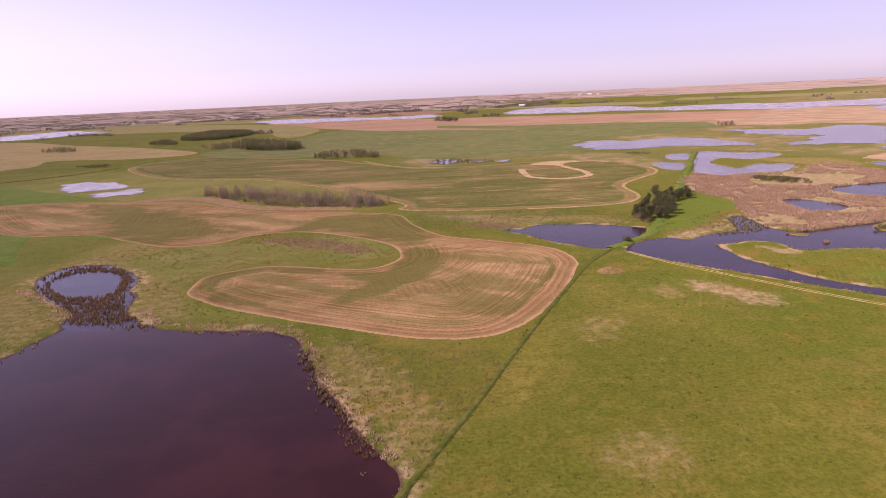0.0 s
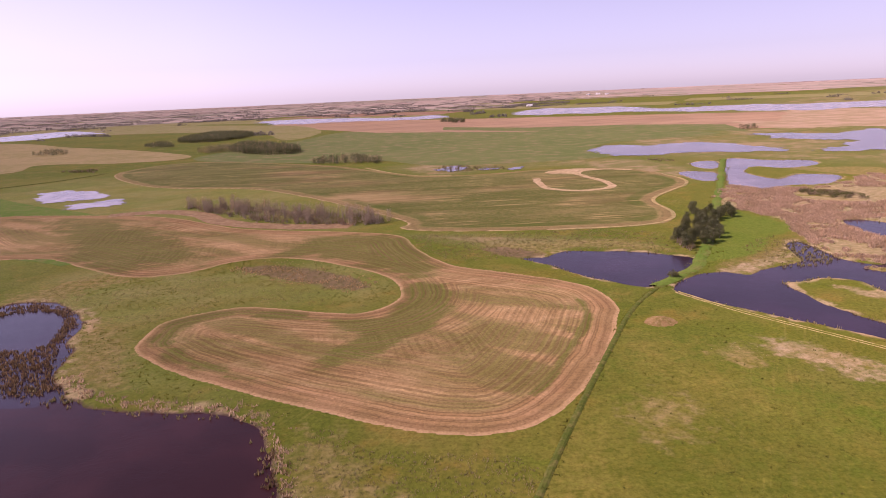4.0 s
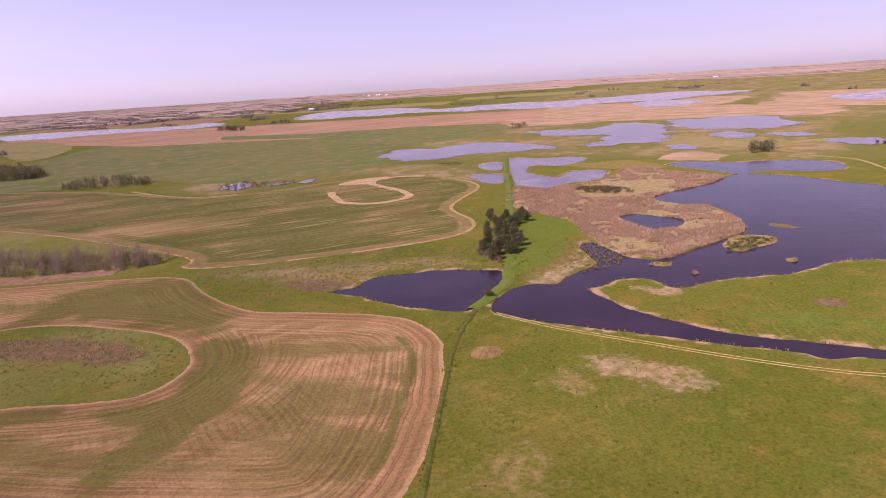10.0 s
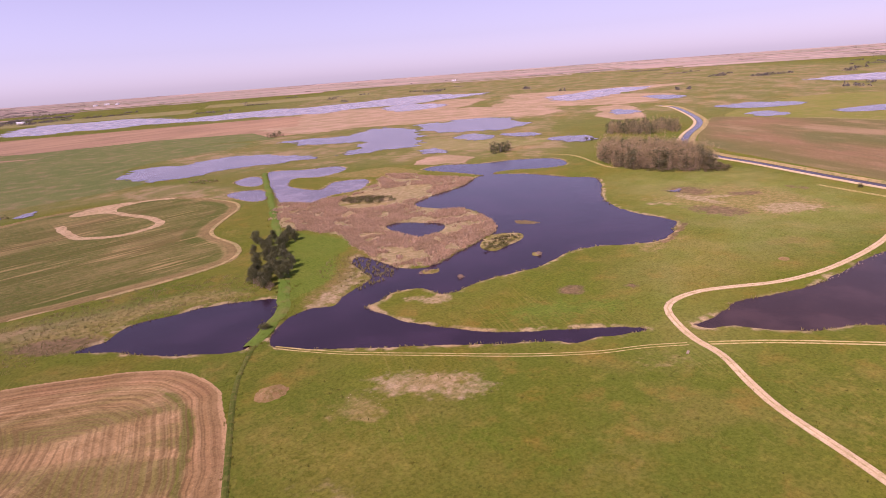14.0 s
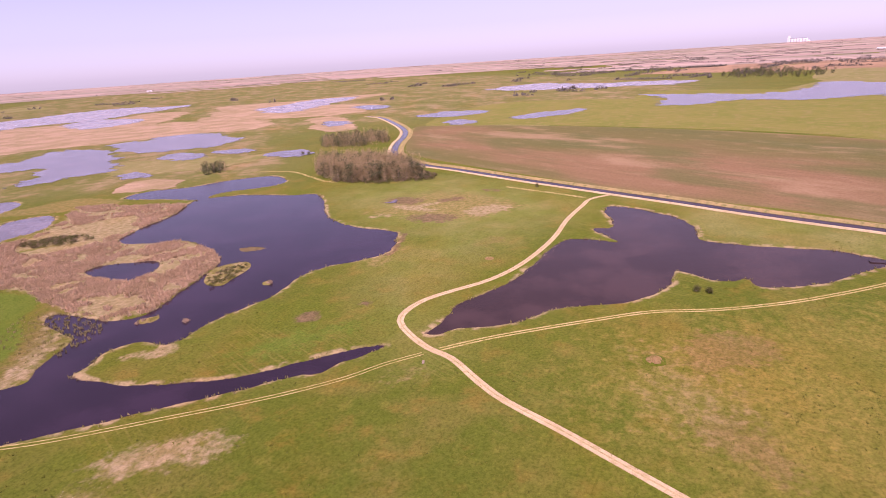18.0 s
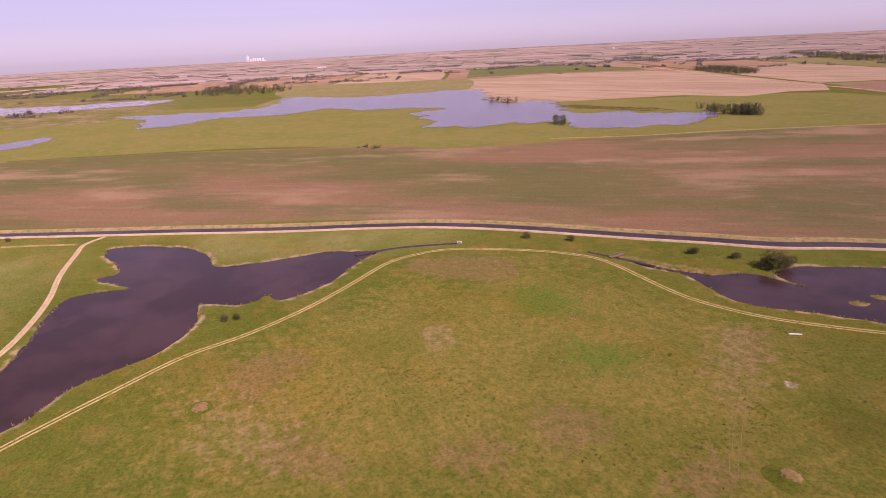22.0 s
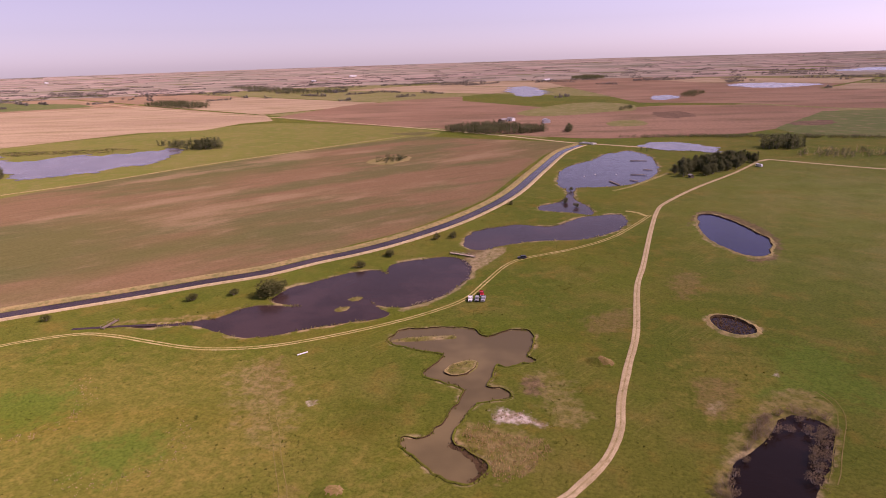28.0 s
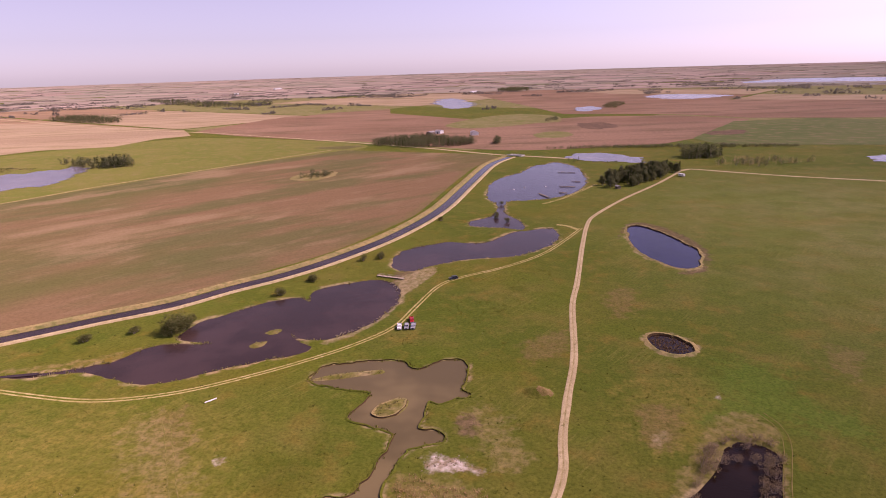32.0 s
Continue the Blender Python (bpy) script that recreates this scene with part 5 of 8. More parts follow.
GREENS = (   # belts where the young crop stands thickest
    ([(-98.4, 230.7), (-102.3, 244), (-98.6, 261.4), (-73.1, 264.7), (-46.6, 254.8), (-26, 251), (-19, 266.5), (-17.5, 288), (-2, 286),
        (0, 260), (-8, 236), (-19, 224), (-30.7, 212.7), (-38.2, 208.6), (-43, 212.3), (-40.5, 225), (-31.9, 235), (-52.9, 248.6),
        (-79.7, 256.8), (-91.4, 248), (-88.8, 234.2), (-79.7, 221.3), (-81, 217.3), (-91.1, 225.1)], 5),
    ([(-115.9, 323.6), (-91.3, 345.5), (-72.5, 381.9), (-29.6, 376.1), (-8.2, 337.8), (-7.8, 302.8), (-15.4, 289.8), (-27.6, 306.6),
        (-63.2, 336.5), (-89.4, 338.7), (-107.4, 319.2)], 9),
    ([(-275.5, 470.7), (-211.6, 443.6), (-154.7, 392.4), (-121, 335.9), (-143.5, 334.5), (-160.5, 324), (-203.2, 358.6)], 18),
    ([(43.8, 269.3), (47.5, 258.3), (47.2, 244.6), (42.4, 231.7), (33.9, 214.8), (25.9, 198.6), (19.3, 189), (17.2, 190.2), (24.2, 199.7),
        (31.6, 216), (39.6, 233), (44.4, 246), (44.8, 256.3)], 1.6),
    ([(-96.8, 235.4), (-81, 217.3), (-63.3, 206.2), (-43.8, 196.1), (-44.5, 198.6), (-64.1, 211), (-79.7, 221.3), (-90, 234.4)], 4),
)
field("tilled_field", LOOP, 0.08, M_STUBBLE, "brown tilled stubble field with curved seed rows", 1.1, GREENS)
NORTH = uneven(smooth([(-386.1, 762.5), (-333.8, 864), (-158.3, 770.4), (-78.3, 690.1), (-25, 630.4), (30.8, 619.2), (83.2, 632.7),
    (158.6, 624), (184.8, 581.6), (187.8, 518.1), (141, 458.3), (136.6, 413.6), (125.9, 385.9), (106, 376.4), (59.1, 375.4), (1.5, 381.4),
    (-28.9, 396.3), (-34.4, 426.4), (-159, 574.8), (-281.1, 627.8)], 5), 1.0, 12, 4)
field("striped_field", NORTH, 0.24, M_STUBBLE_N, "striped green and brown seeded field", 3.0)
EAST = smooth([(792.6, 444.2), (856, 450), (843.8, 309.3), (795, 150.5), (739.9, 20.6), (675.1, -81.5), (630.4, -151.9)] + [(602.7, -162.2),
    (565.1, -238.6), (546.3, -334), (494.8, -457.1), (434.5, -589.1), (321, -796)] + [(402, -771), (269.6, -737.7), (119, -698.5),
    (128.5, -601.4), (132, -508.5), (134.5, -389), (141.5, -347.1), (160, -279.6), (182.7, -237.5), (200.4, -203), (219, -176.4),
    (239.3, -155.4), (258.6, -135.4), (278.5, -117.5), (298.5, -100.6), (318.3, -84)] + [(379.7, 3.9), (405.8, 60.9),
    (418.9, 89)] + [(368.2, -11.1), (395.1, 47), (434.7, 119), (493.6, 216.2), (535.5, 281), (569, 328.8), (618.3, 372.8)], 8)
field("stubble_field", EAST, 0.24, M_STUBBLE_E, "broad brown field with sprouting green crop", 5.0)
def far_field(pts, mat, name, label):
    LAYER[0] += 0.004
    FAR_FIELDS.append(smooth(pts, 40))
    edge = uneven(smooth(pts, 10), 2.5, 25, 5)
    if name.endswith("_field") and "flat" not in label:
        corners = [np.array(q, float) for q in pts]
        runs = [np.linspace(p, q, max(2, int(np.linalg.norm(q - p) / 15)))[:-1] for p, q in zip(corners, corners[1:] + corners[:1])]
        edge = uneven(np.concatenate(runs), 2.0, 25, 5)
    if "flat" in name:
        edge = uneven(uneven(smooth(pts, 5), 16, 60, 2), 7, 16, 6)
    sheet(name, edge, LAYER[0] - 0.09, mat, label, "field")


far_field([(1192, 181), (1436, 153), (1392, -35), (1234, -209), (1036, -412), (884, -549), (790, -782), (628, -889), (323, -803),
    (428.8, -580.3), (479.8, -440.5), (530.5, -321.6), (560.5, -229.3), (589.7, -156.7), (682.1, -71.5), (875.8, 75.5),
    (1004, 168)], M_PASTURE, "pasture", "yellowish pasture round a large lake")
far_field([(-691, 733), (-477.1, 650.6), (-351.6, 552.4), (-230.9, 467.6), (-143.7, 395), (-150.3, 354.2), (-195.5, 341.8), (-250.2, 368.1),
    (-235.7, 329.4), (-209.4, 290), (-286.7, 291.3)], M_LUSH, "crop_field", "bright green young crop field")
far_field([(-357, 921), (-273, 1206), (-164, 1432), (402, 1017), (226.1, 888.1), (185.5, 809.6), (180.4, 722), (64.2, 697.4), (-16.3, 713.3),
    (-82.5, 783.1), (-169.5, 791.7)], M_CROP, "crop_field", "flat dark green crop field")
far_field([(-555, 2036), (-295, 2088), (11, 1869), (322, 1728), (970, 1401), (678, 996), (487, 1027), (373, 1059), (118, 1205), (-144, 1360),
    (-306, 1590)] , M_BROWN, "ploughed_field", "long pinkish-brown ploughed field")
far_field([(778, 1314), (891, 1145), (984, 1048), (1026, 872), (867, 760), (793, 861), (724, 947),
    (634, 1087)], M_FLAT, "reed_flat", "tan marsh flat with dry reeds")
far_field([(545, 1212), (690, 1120), (806, 1037), (907, 1119), (1032, 1074), (949, 875), (795, 849), (721, 895), (627, 980),
    (524, 1026)], M_FLAT, "reed_flat", "tan marsh flat between lakes")
far_field([(1244, 1196), (1343, 1086), (1387, 888), (1294, 730), (1091, 729), (1044, 863), (1068, 1006)], M_FLAT, "reed_flat", "tan marsh flat with dry reeds")
far_field([(522, 716.5), (554.7, 659.1), (580.9, 570.6), (611.6, 542.4), (526, 525.2), (473.8, 576.7),
    (463.9, 647.6)], M_OLIVE, "marsh_flat", "olive marsh flat between pools")
far_field([(864, 661), (976, 685), (921, 607), (828, 564), (799, 587)], M_FLAT, "mud_flat", "tan mud flat round small pools")
far_field([(930, 372), (836, 454), (748.2, 426.8), (652.7, 369.9), (597.5, 264.1), (596.2, 209.6),
    (966, 297)], M_OLIVE, "pasture", "olive pasture beyond the canal")
far_field([(871, 456), (1223, 457), (1269, 247), (1106, -8), (973, -273), (644.1, -156.7), (687.1, -84.3), (749.8, 19.8), (800.8, 151),
    (850.7, 311.1)], M_PASTURE, "pasture", "yellowish pasture between field and lake")
far_field([(-1, 1353), (251, 1099), (390, 1045), (462, 986), (502, 1152), (366, 1257), (175, 1304), (1, 1459)], M_CROP, "crop_field", "narrow green crop strip")
far_field([(1069, -481), (1415, -616), (1740, -775), (1753, -1044), (1550, -1302), (1186, -1220), (812, -1070), (719, -956), (822, -818),
    (875, -681), (919, -550), (961, -483)], M_TAN, "stubble_field", "pale pinkish stubble field behind the lake")
far_field([(1874, -832), (2951, -1388), (2606, -1598), (1782, -1455), (1606, -1352), (1817, -1085)], M_CROP, "crop_field", "green crop field behind the lake")
far_field([(762, -1028), (756, -1316), (661, -1542), (546, -1644), (291, -843), (426, -869),
    (607, -944)], M_RED, "fallow_field", "reddish-brown fallow field beside a straight road")
far_field([(1643, -180), (2106, -307), (1934, -550), (1824, -797), (1385, -595), (1390, -472),
    (1419, -302)], M_OLIVE, "pasture", "olive pasture on the lake shore")
far_field([(879, -499), (909, -567), (847, -697), (761, -841), (646, -917), (323, -803), (446.2, -607.3), (504.3, -467.5), (566.4, -318.2),
    (636.4, -319.4), (585.9, -417), (572, -553.1), (623, -599), (702, -518)], M_PASTURE, "pasture", "green pasture along the lake shore")
far_field([(705, -1001), (750, -1399), (576, -1545), (158, -1177), (-6, -1288), (-176, -1295), (-293, -1189), (-171, -913), (-94.8, -812.7),
    (65.8, -749), (109.2, -748.5), (188.5, -772.3), (325, -844)], M_RED, "fallow_field", "reddish-brown fallow field with darker wet spots")
far_field([(1357, -978), (1370, -1137), (1397, -1342), (760, -1010), (751, -795), (907, -721),
    (973, -675)], M_TAN, "stubble_field", "pale pinkish stubble field beside a straight road")
far_field([(-141, -875), (-252, -1140), (-415, -1197), (-540, -1105), (-395, -794), (-247, -799),
    (-164.9, -804.4)], M_CROP, "crop_field", "dark green crop field beyond a hedge")
far_field([(450, -2524), (89, -2652), (-401, -1822), (-782, -1681), (-556, -1181), (-299, -1214), (-180, -1325),
    (54, -1373)], M_RED, "fallow_field", "reddish fallow field far out on the plain")
far_field([(891, 1627), (972, 1492), (1047, 1390), (1273, 1446), (1285, 1315), (1072, 1164), (887, 1075), (702, 928), (675, 985), (602, 1047),
    (571, 1084)], M_FLAT, "reed_flat", "pinkish-tan flat of dry marsh litter")
far_field([(1069, 1076), (1158, 1075), (1191, 989), (1085, 900), (1006, 904), (962, 951)], M_FLAT, "reed_flat", "pinkish-tan flat of dry marsh litter")
far_field([(1405, 1325), (1530, 1306), (1588, 1185), (1781, 1061), (1805, 973), (1602, 963), (1312, 995),
    (1262, 1128)], M_FLAT, "reed_flat", "narrow tan flat along a lake")
far_field([(986, 745), (1039, 729), (941, 622), (854, 575), (881, 643)], M_FLAT, "mud_flat", "tan mud flat round small pools")
far_field([(410.8, 578), (443.5, 539.4), (419.9, 502.4), (399.7, 522.7), (378.2, 540.4)], M_FLAT, "reed_flat", "tan reed strip along a blue arm")
# This pale sheet over the darker meadow also stands for haze.
far_field([(-2808, 2730), (-1791, 2523), (-1313, 2534), (-543, 1992), (-301, 1564), (-301, 1238), (-476, 1601), (-741, 1752), (-1027, 1830),
    (-1239, 1759), (-1795, 1760)], M_OLIVE, "pasture", "pale olive pasture far out on the plain")
far_field([(-1623, 1596), (-1105, 1574), (-762, 1306), (-545, 1136), (-390, 982), (-380, 918), (-451, 899), (-580, 919), (-562, 822),
    (-757, 770)], M_TANGRASS, "pasture", "dry tan pasture beside a field track")
far_field([(89, -935), (73, -980), (42, -983), (26, -932), (43, -898), (76, -895)], M_OLIVE, "grass_spot", "oval grassy spot in a fallow field")
far_field([(272, -1124), (233, -1289), (159, -1386), (69, -1319), (55, -1177), (103, -1138), (158, -1078),
    (226, -1054)], M_OLIVE, "grass_spot", "green grassy hollow in a fallow field")
far_field([(21, -1107), (-9, -1156), (-51, -1102), (-44, -1038), (-3, -1015)], M_WET, "wet_flat", "dark wet spot in a fallow field")
far_field([(-180, -951), (-207, -988), (-237, -986), (-221, -943), (-186, -921)], M_WET, "wet_flat", "dark wet spot in a crop field")


# the far patchwork of half-mile fields, square to the section road
E1, E2 = np.array((0.895, -0.446)), np.array((0.446, 0.895))


def reach(psi):
    """How far out the worked fields begin, by the bearing to the left of north."""
    return float(np.interp(psi, [-180, -115, -95, -75, -60, -25, 0, 45], [1150, 1150, 1900, 2700, 3000, 2900, 2250, 2000]))


for i in range(-8, 9):
    for j in range(-8, 9):
        for half in range(4):
            c = np.array((0.0, 80)) + E1 * (i * 760 + 120) + E2 * (j * 760 + 190 * half - 95)
            if half % 2:
                continue
            r, psi = np.hypot(c[0], c[1] - 80), math.degrees(math.atan2(-c[0], c[1] - 80))
            psi = psi - 360 if psi > 60 else psi
            if not (reach(psi) < r < 2950) or psi < -215 or (r < 3600 and random.random() < 0.12):
                continue
            w, h = 372, 182
            line = np.array([c + E1 * a * w + E2 * b * h for a, b in ((-1, -1), (1, -1), (1, 1), (-1, 1))])
            line = uneven(np.concatenate([np.linspace(line[q], line[(q + 1) % 4], 8)[:-1] for q in range(4)]), 6, 60, i + j)
            south = psi < -80
            k = random.choices(range(5), (32, 12, 20, 34, 2) if south or r > 3700 else (14, 14, 16, 48, 8))[0]
            mat, name, label = ((M_TAN, "stubble_field", "pale stubble field far out on the plain"),
                (M_RED, "fallow_field", "reddish fallow field far out on the plain"),
                                (M_BROWN, "ploughed_field", "brown ploughed field far out on the plain"),
                                    (M_OLIVE, "pasture", "olive pasture far out on the plain"),
                                (M_CROP, "crop_field", "green crop field far out on the plain"))[k]
            sheet(name, line, 0.02, mat, label, "field", 0.4)

M_FARLAND = m_far_patchwork()


def far_patchwork():
    """The raised far ground up to the skyline: fields thinned to fit the camera's view, each one island of the mesh."""
    rng = np.random.default_rng(5)
    verts, faces, r = [], [], 2850.0
    while r < 4950:
        deep = 26 + 75 * max(0.0, (4300 - r) / 1450) + 22 * rng.random()
        a = -60 + 3 * rng.random()
        while a < 230:
            step = math.degrees((180 + 620 * rng.random()) / r)
            n = max(2, int(math.radians(step) * r / 70))
            b, tilt = len(verts), deep * 0.4 * rng.normal()
            if 5 < a + step / 2 < 82 and r < 3500 + 300 * rng.random():      # the marsh reaches further out to the north-east
                a += step
                continue
            for i in range(n + 1):
                q = math.radians(a + step * i / n)
                for rr in (r + tilt * i / n - 3, r + deep + tilt * i / n + 3):
                    verts.append((math.sin(q) * rr, 80 + math.cos(q) * rr, 0.0))
            faces += [(b + 2 * i, b + 2 * i + 1, b + 2 * i + 3, b + 2 * i + 2) for i in range(n)]
            a += step
        r += deep
    v = np.array(verts)
    v[:, 2] = land(v[:, 0], v[:, 1]) + 0.8 + 0.02 * (np.arange(len(v)) % 7 > 3)
    ob = mesh_object("far_fields", v, faces, M_FARLAND)
    tagged(ob, "thin strips of stubble, fallow and pasture near the skyline", "fields", kind="stuff")


far_patchwork()

# ---------------------------------------------------------------- roads, tracks and canal
GRAVEL = smooth([(418.6, 128.9), (406.7, 138.8), (386.4, 141.3), (352, 144.4), (317.5, 144.5), (288.2, 147.3), (262.9, 152.3), (243.9, 160),
    (229.5, 170.4), (217.5, 178.2), (204.8, 181.2), (194.8, 179.4), (185.7, 171.6), (176.8, 160.4), (171.5, 149.5), (159.6, 136.2),
    (151.2, 125.3), (141.5, 107.5), (132.4, 92.1)] + [(112, 58), (86, 20), (58, -18)] + [(32.7, -49.9), (26.7, -59.9), (21.1, -73.1),
    (18.7, -88.1), (19.2, -104.4), (18.2, -128.1), (16.5, -157.6), (17.8, -208.4), (15.8, -242.7), (13.1, -309.6), (9.6, -361.9),
    (3.4, -389.8), (-19.6, -447.2), (-54.7, -519.7), (-83.6, -588.9)], 4, False)
road = ribbon("gravel_road", GRAVEL, 3.0, 0.03, M_SHOULDER, "pale winding gravel road across the meadow", "road")
for side in (-0.72, 0.72):
    ribbon("wheel_rut", GRAVEL, 1.25, 0.10, M_GRAVEL, "", "", 0.03, road, side)
ribbon("gravel_road", smooth([(-82.7, -588.8), (-93.7, -600.3), (-130.6, -582.7), (-176.6, -561.7), (-250.3, -538.3),
    (-303.1, -519.1)], 8, False), 5.0, 0.05, M_GRAVEL, "straight pale dirt road at the farm entrance", "road")
ribbon("dirt_road", smooth([(2345, -1807), (1163, -1186), (708, -1005), (405, -865), (242.1, -782.1), (122.8, -709.6), (87.7, -696.9),
    (-11.8, -657.7)], 12, False), 7.0, 0.06, M_GRAVEL, "straight pale dirt road between fields", "road")


def track(pts, label, gauge=1.7, rut=0.85):
    line = smooth(pts, 4, False)
    ob = tagged(new("vehicle_track"), label, "track", kind="structure")
    for side in (-gauge / 2, gauge / 2):
        ribbon("wheel_rut", line, rut, 0.03, M_RUT, "", "", 0.03, ob, side)


track([(83.4, 264.6), (94.5, 245), (104.9, 230.9), (115.6, 217.4), (126.3, 203.7), (137.6, 190.4), (150.6, 177.7), (162.1, 169.7),
    (172.3, 160.4)], "two pale wheel ruts along the creek bank", 1.6, 0.45)
track([(176.8, 155.8), (188.5, 143.1), (200.3, 127.5), (212.6, 109.9), (225.4, 90), (232.7, 68), (245.2, 43.3), (261.6, 20), (280.6, -4.3),
    (286, -20.5), (284, -43.2)] + [(261.3, -75.8), (239.1, -94.3), (222.3, -98.1), (202.4, -97.7), (181.5, -97.7), (165.8, -101.2),
    (149.3, -109), (132.6, -122.2), (117.3, -136.9), (103.2, -153.5), (92, -173.2)] + [(88.5, -197), (84.3, -225.2), (75.6, -240),
    (54.7, -260.5), (35.9, -287.3), (23.3, -319.9), (14, -349.3)], "two pale wheel ruts looping past the ponds")
track([(439.3, 206.2), (426.4, 177.6), (416.2, 155.6), (409.8, 143)], "short pale vehicle track")
ribbon("dirt_track", smooth([(30.4, -357.2), (23, -354.5), (16.3, -345.5)], 3, False), 3, 0.02, M_RUT, "short worn spur of the track", "track", 0.03)
track([(43.5, -423), (29, -445.8), (15.6, -475.3), (0.7, -510.8)], "faint vehicle track to the conifers")
for trace in ([(143.5, -92.5), (125.3, -69.3), (113.5, -54.3), (102.6, -40), (93.3, -28.1)],
    [(-40.5, -127.1), (-43, -122), (-42.9, -109.5), (-38.3, -94.1), (-33.8, -78.6)]):
    ob = tagged(new("vehicle_track"), "faint pressed wheel traces in the grass", "track", kind="structure")
    for side in (-1, 1):
        ribbon("wheel_rut", uneven(smooth(trace, 3, False), 0.5, 9, 4), 0.3, 0.02, M_TRACE, "", "", 0.02, ob, side)
ribbon("field_edge_strip", uneven(smooth([(-243.2, 479.4), (-214.2, 486.3), (-179.7, 473.6), (-143.8, 436.9), (-100.7, 414.5), (-57.6, 409.2)], 5, False), 3, 22, 3), 15, 0.12, M_SILT, "bare reddish soil below a field grove", "verge", 0.05)
ribbon("ditch_bank", smooth([(-475.1, 656.6), (-449.8, 679.9), (-421.5, 715.3), (-400.9, 767.9)], 8, False), 4, 0.15, M_DITCH, "dark grassy ditch across a pasture", "bank", 0.4)
track([(484.2, 473.5), (488.2, 434.7), (466.4, 398.1), (446.5, 369.1), (444.8, 356.4)], "pale vehicle track between lake and wood")
ribbon("ditch_bank", smooth([(-10.8, 97.4), (-2.4, 114.5), (7.3, 134.5), (22.9, 169.2), (43, 211), (62.7, 249.4), (82.2, 275.3)], 4, False),
    1.8, 0.05, M_DITCH, "dark grassy fence line along the field edge", "bank", 0.25)
ribbon("causeway", uneven(smooth([(78.1, 271.3), (84.2, 277.3), (93.2, 286), (103.4, 296.3), (121.5, 328.2), (150.1, 386.1), (193.2, 477.6),
    (237.9, 573.9), (276.2, 655.7)], 4, False), 1.2, 14, 6), 5.5, 0.05, M_LUSH, "narrow grassy dam between two ponds", "bank", 0.4)
HOOK = smooth([(77.5, 573.9), (75.9, 531.6), (85.8, 509), (102.4, 501), (117.3, 505), (127.5, 515.4), (128.5, 540.9), (122.6, 566), (117.7, 590.5),
    (124, 610), (147.3, 617), (169, 603.4)], 4, False)
ribbon("sand_strip", uneven(HOOK, 1.6, 12, 3), 6.5, 0.27, M_SAND, "pale curved headland strip in a field", "track", 0.02)
sheet("sand_strip", uneven(smooth([(90, 608), (101, 620), (124.2, 629), (141.2, 622.3), (124.8, 606.9), (117.7, 585), (108.3, 596)], 3), 3, 12, 2),
    0.255, M_SAND, "pale worn end of a headland strip", "track", 0.2)
ribbon("field_edge_strip", smooth([(161.5, 599.6), (182.6, 575.2), (187.2, 521), (139.6, 456.6), (135.2, 410.7), (125.5, 388.7), (103.2, 377),
    (59.1, 375.4)], 5, False), 2.6, 0.2, M_BANK, "pale bare headland strip at a field edge", "track", 0.02)
ribbon("field_edge_strip", smooth([(-86.6, 711.5), (-52.7, 655.5), (-24.9, 626.6), (5.6, 620.1)], 5, False),
    3, 0.2, M_BANK, "pale bare headland strip at a field edge", "track", 0.02)
ribbon("field_edge_strip", smooth([(572.6, -292.8), (564.6, -309.8), (525, -380.6), (494.7, -467.6), (446.1, -569.4), (358, -750)], 8, False),
    4.5, 0.27, M_BANK, "pale grassy verge at a field edge", "verge", 0.05)
ribbon("ditch", smooth([(302.4, 4.7), (302.3, -9.4), (300.5, -23.4), (296.1, -36.7), (291.6, -49.1)], 4, False),
    3.2, 0.03, M_POND, "narrow dark ditch between ponds", "ditch", 0.0)
ribbon("ditch", smooth([(244.3, -98.5), (234, -103), (222, -108.2), (212, -112)], 4, False),
    2.2, 0.03, M_POND, "narrow dark ditch between ponds", "ditch", 0.0)
CANAL = smooth([(1033, 642), (1001, 597), (901, 522), (807.9, 461.4), (735.4, 428.8), (675.7, 409.3), (608.2, 381.4), (561.2, 351.5),
    (528.7, 311.8), (507.8, 271), (472.6, 210.7), (445.4, 160.7), (422.4, 117.9), (402.5, 80.6), (383.8, 47.8), (368.7, 18.5),
    (356.3, -8.3)] + [(350.5, -19.9), (335.4, -47.5), (316, -73.3), (294.1, -97.1), (271, -119.2), (248.6, -140.6),
    (227.4, -162.3)] + [(205.7, -182.7), (189.9, -207.2), (171, -232.1), (152.6, -267.3), (134, -319.9), (120.8, -396.1), (117.7, -502.8),
    (113.7, -623.1), (98.7, -685.9)], 8, False)
ribbon("canal", CANAL, 7.6, 0.12, M_CANAL, "straight irrigation canal with grey-blue water", "canal", 0.0)
ribbon("canal_bank", CANAL, 6.5, 0.1, M_BANK, "dry straw-coloured canal bank", "bank", 0.9, None, 7.4)
ribbon("canal_road", CANAL, 3.8, 0.1, M_GRAVEL, "pale dirt service road along the canal", "road", 0.5, None, -6.0)


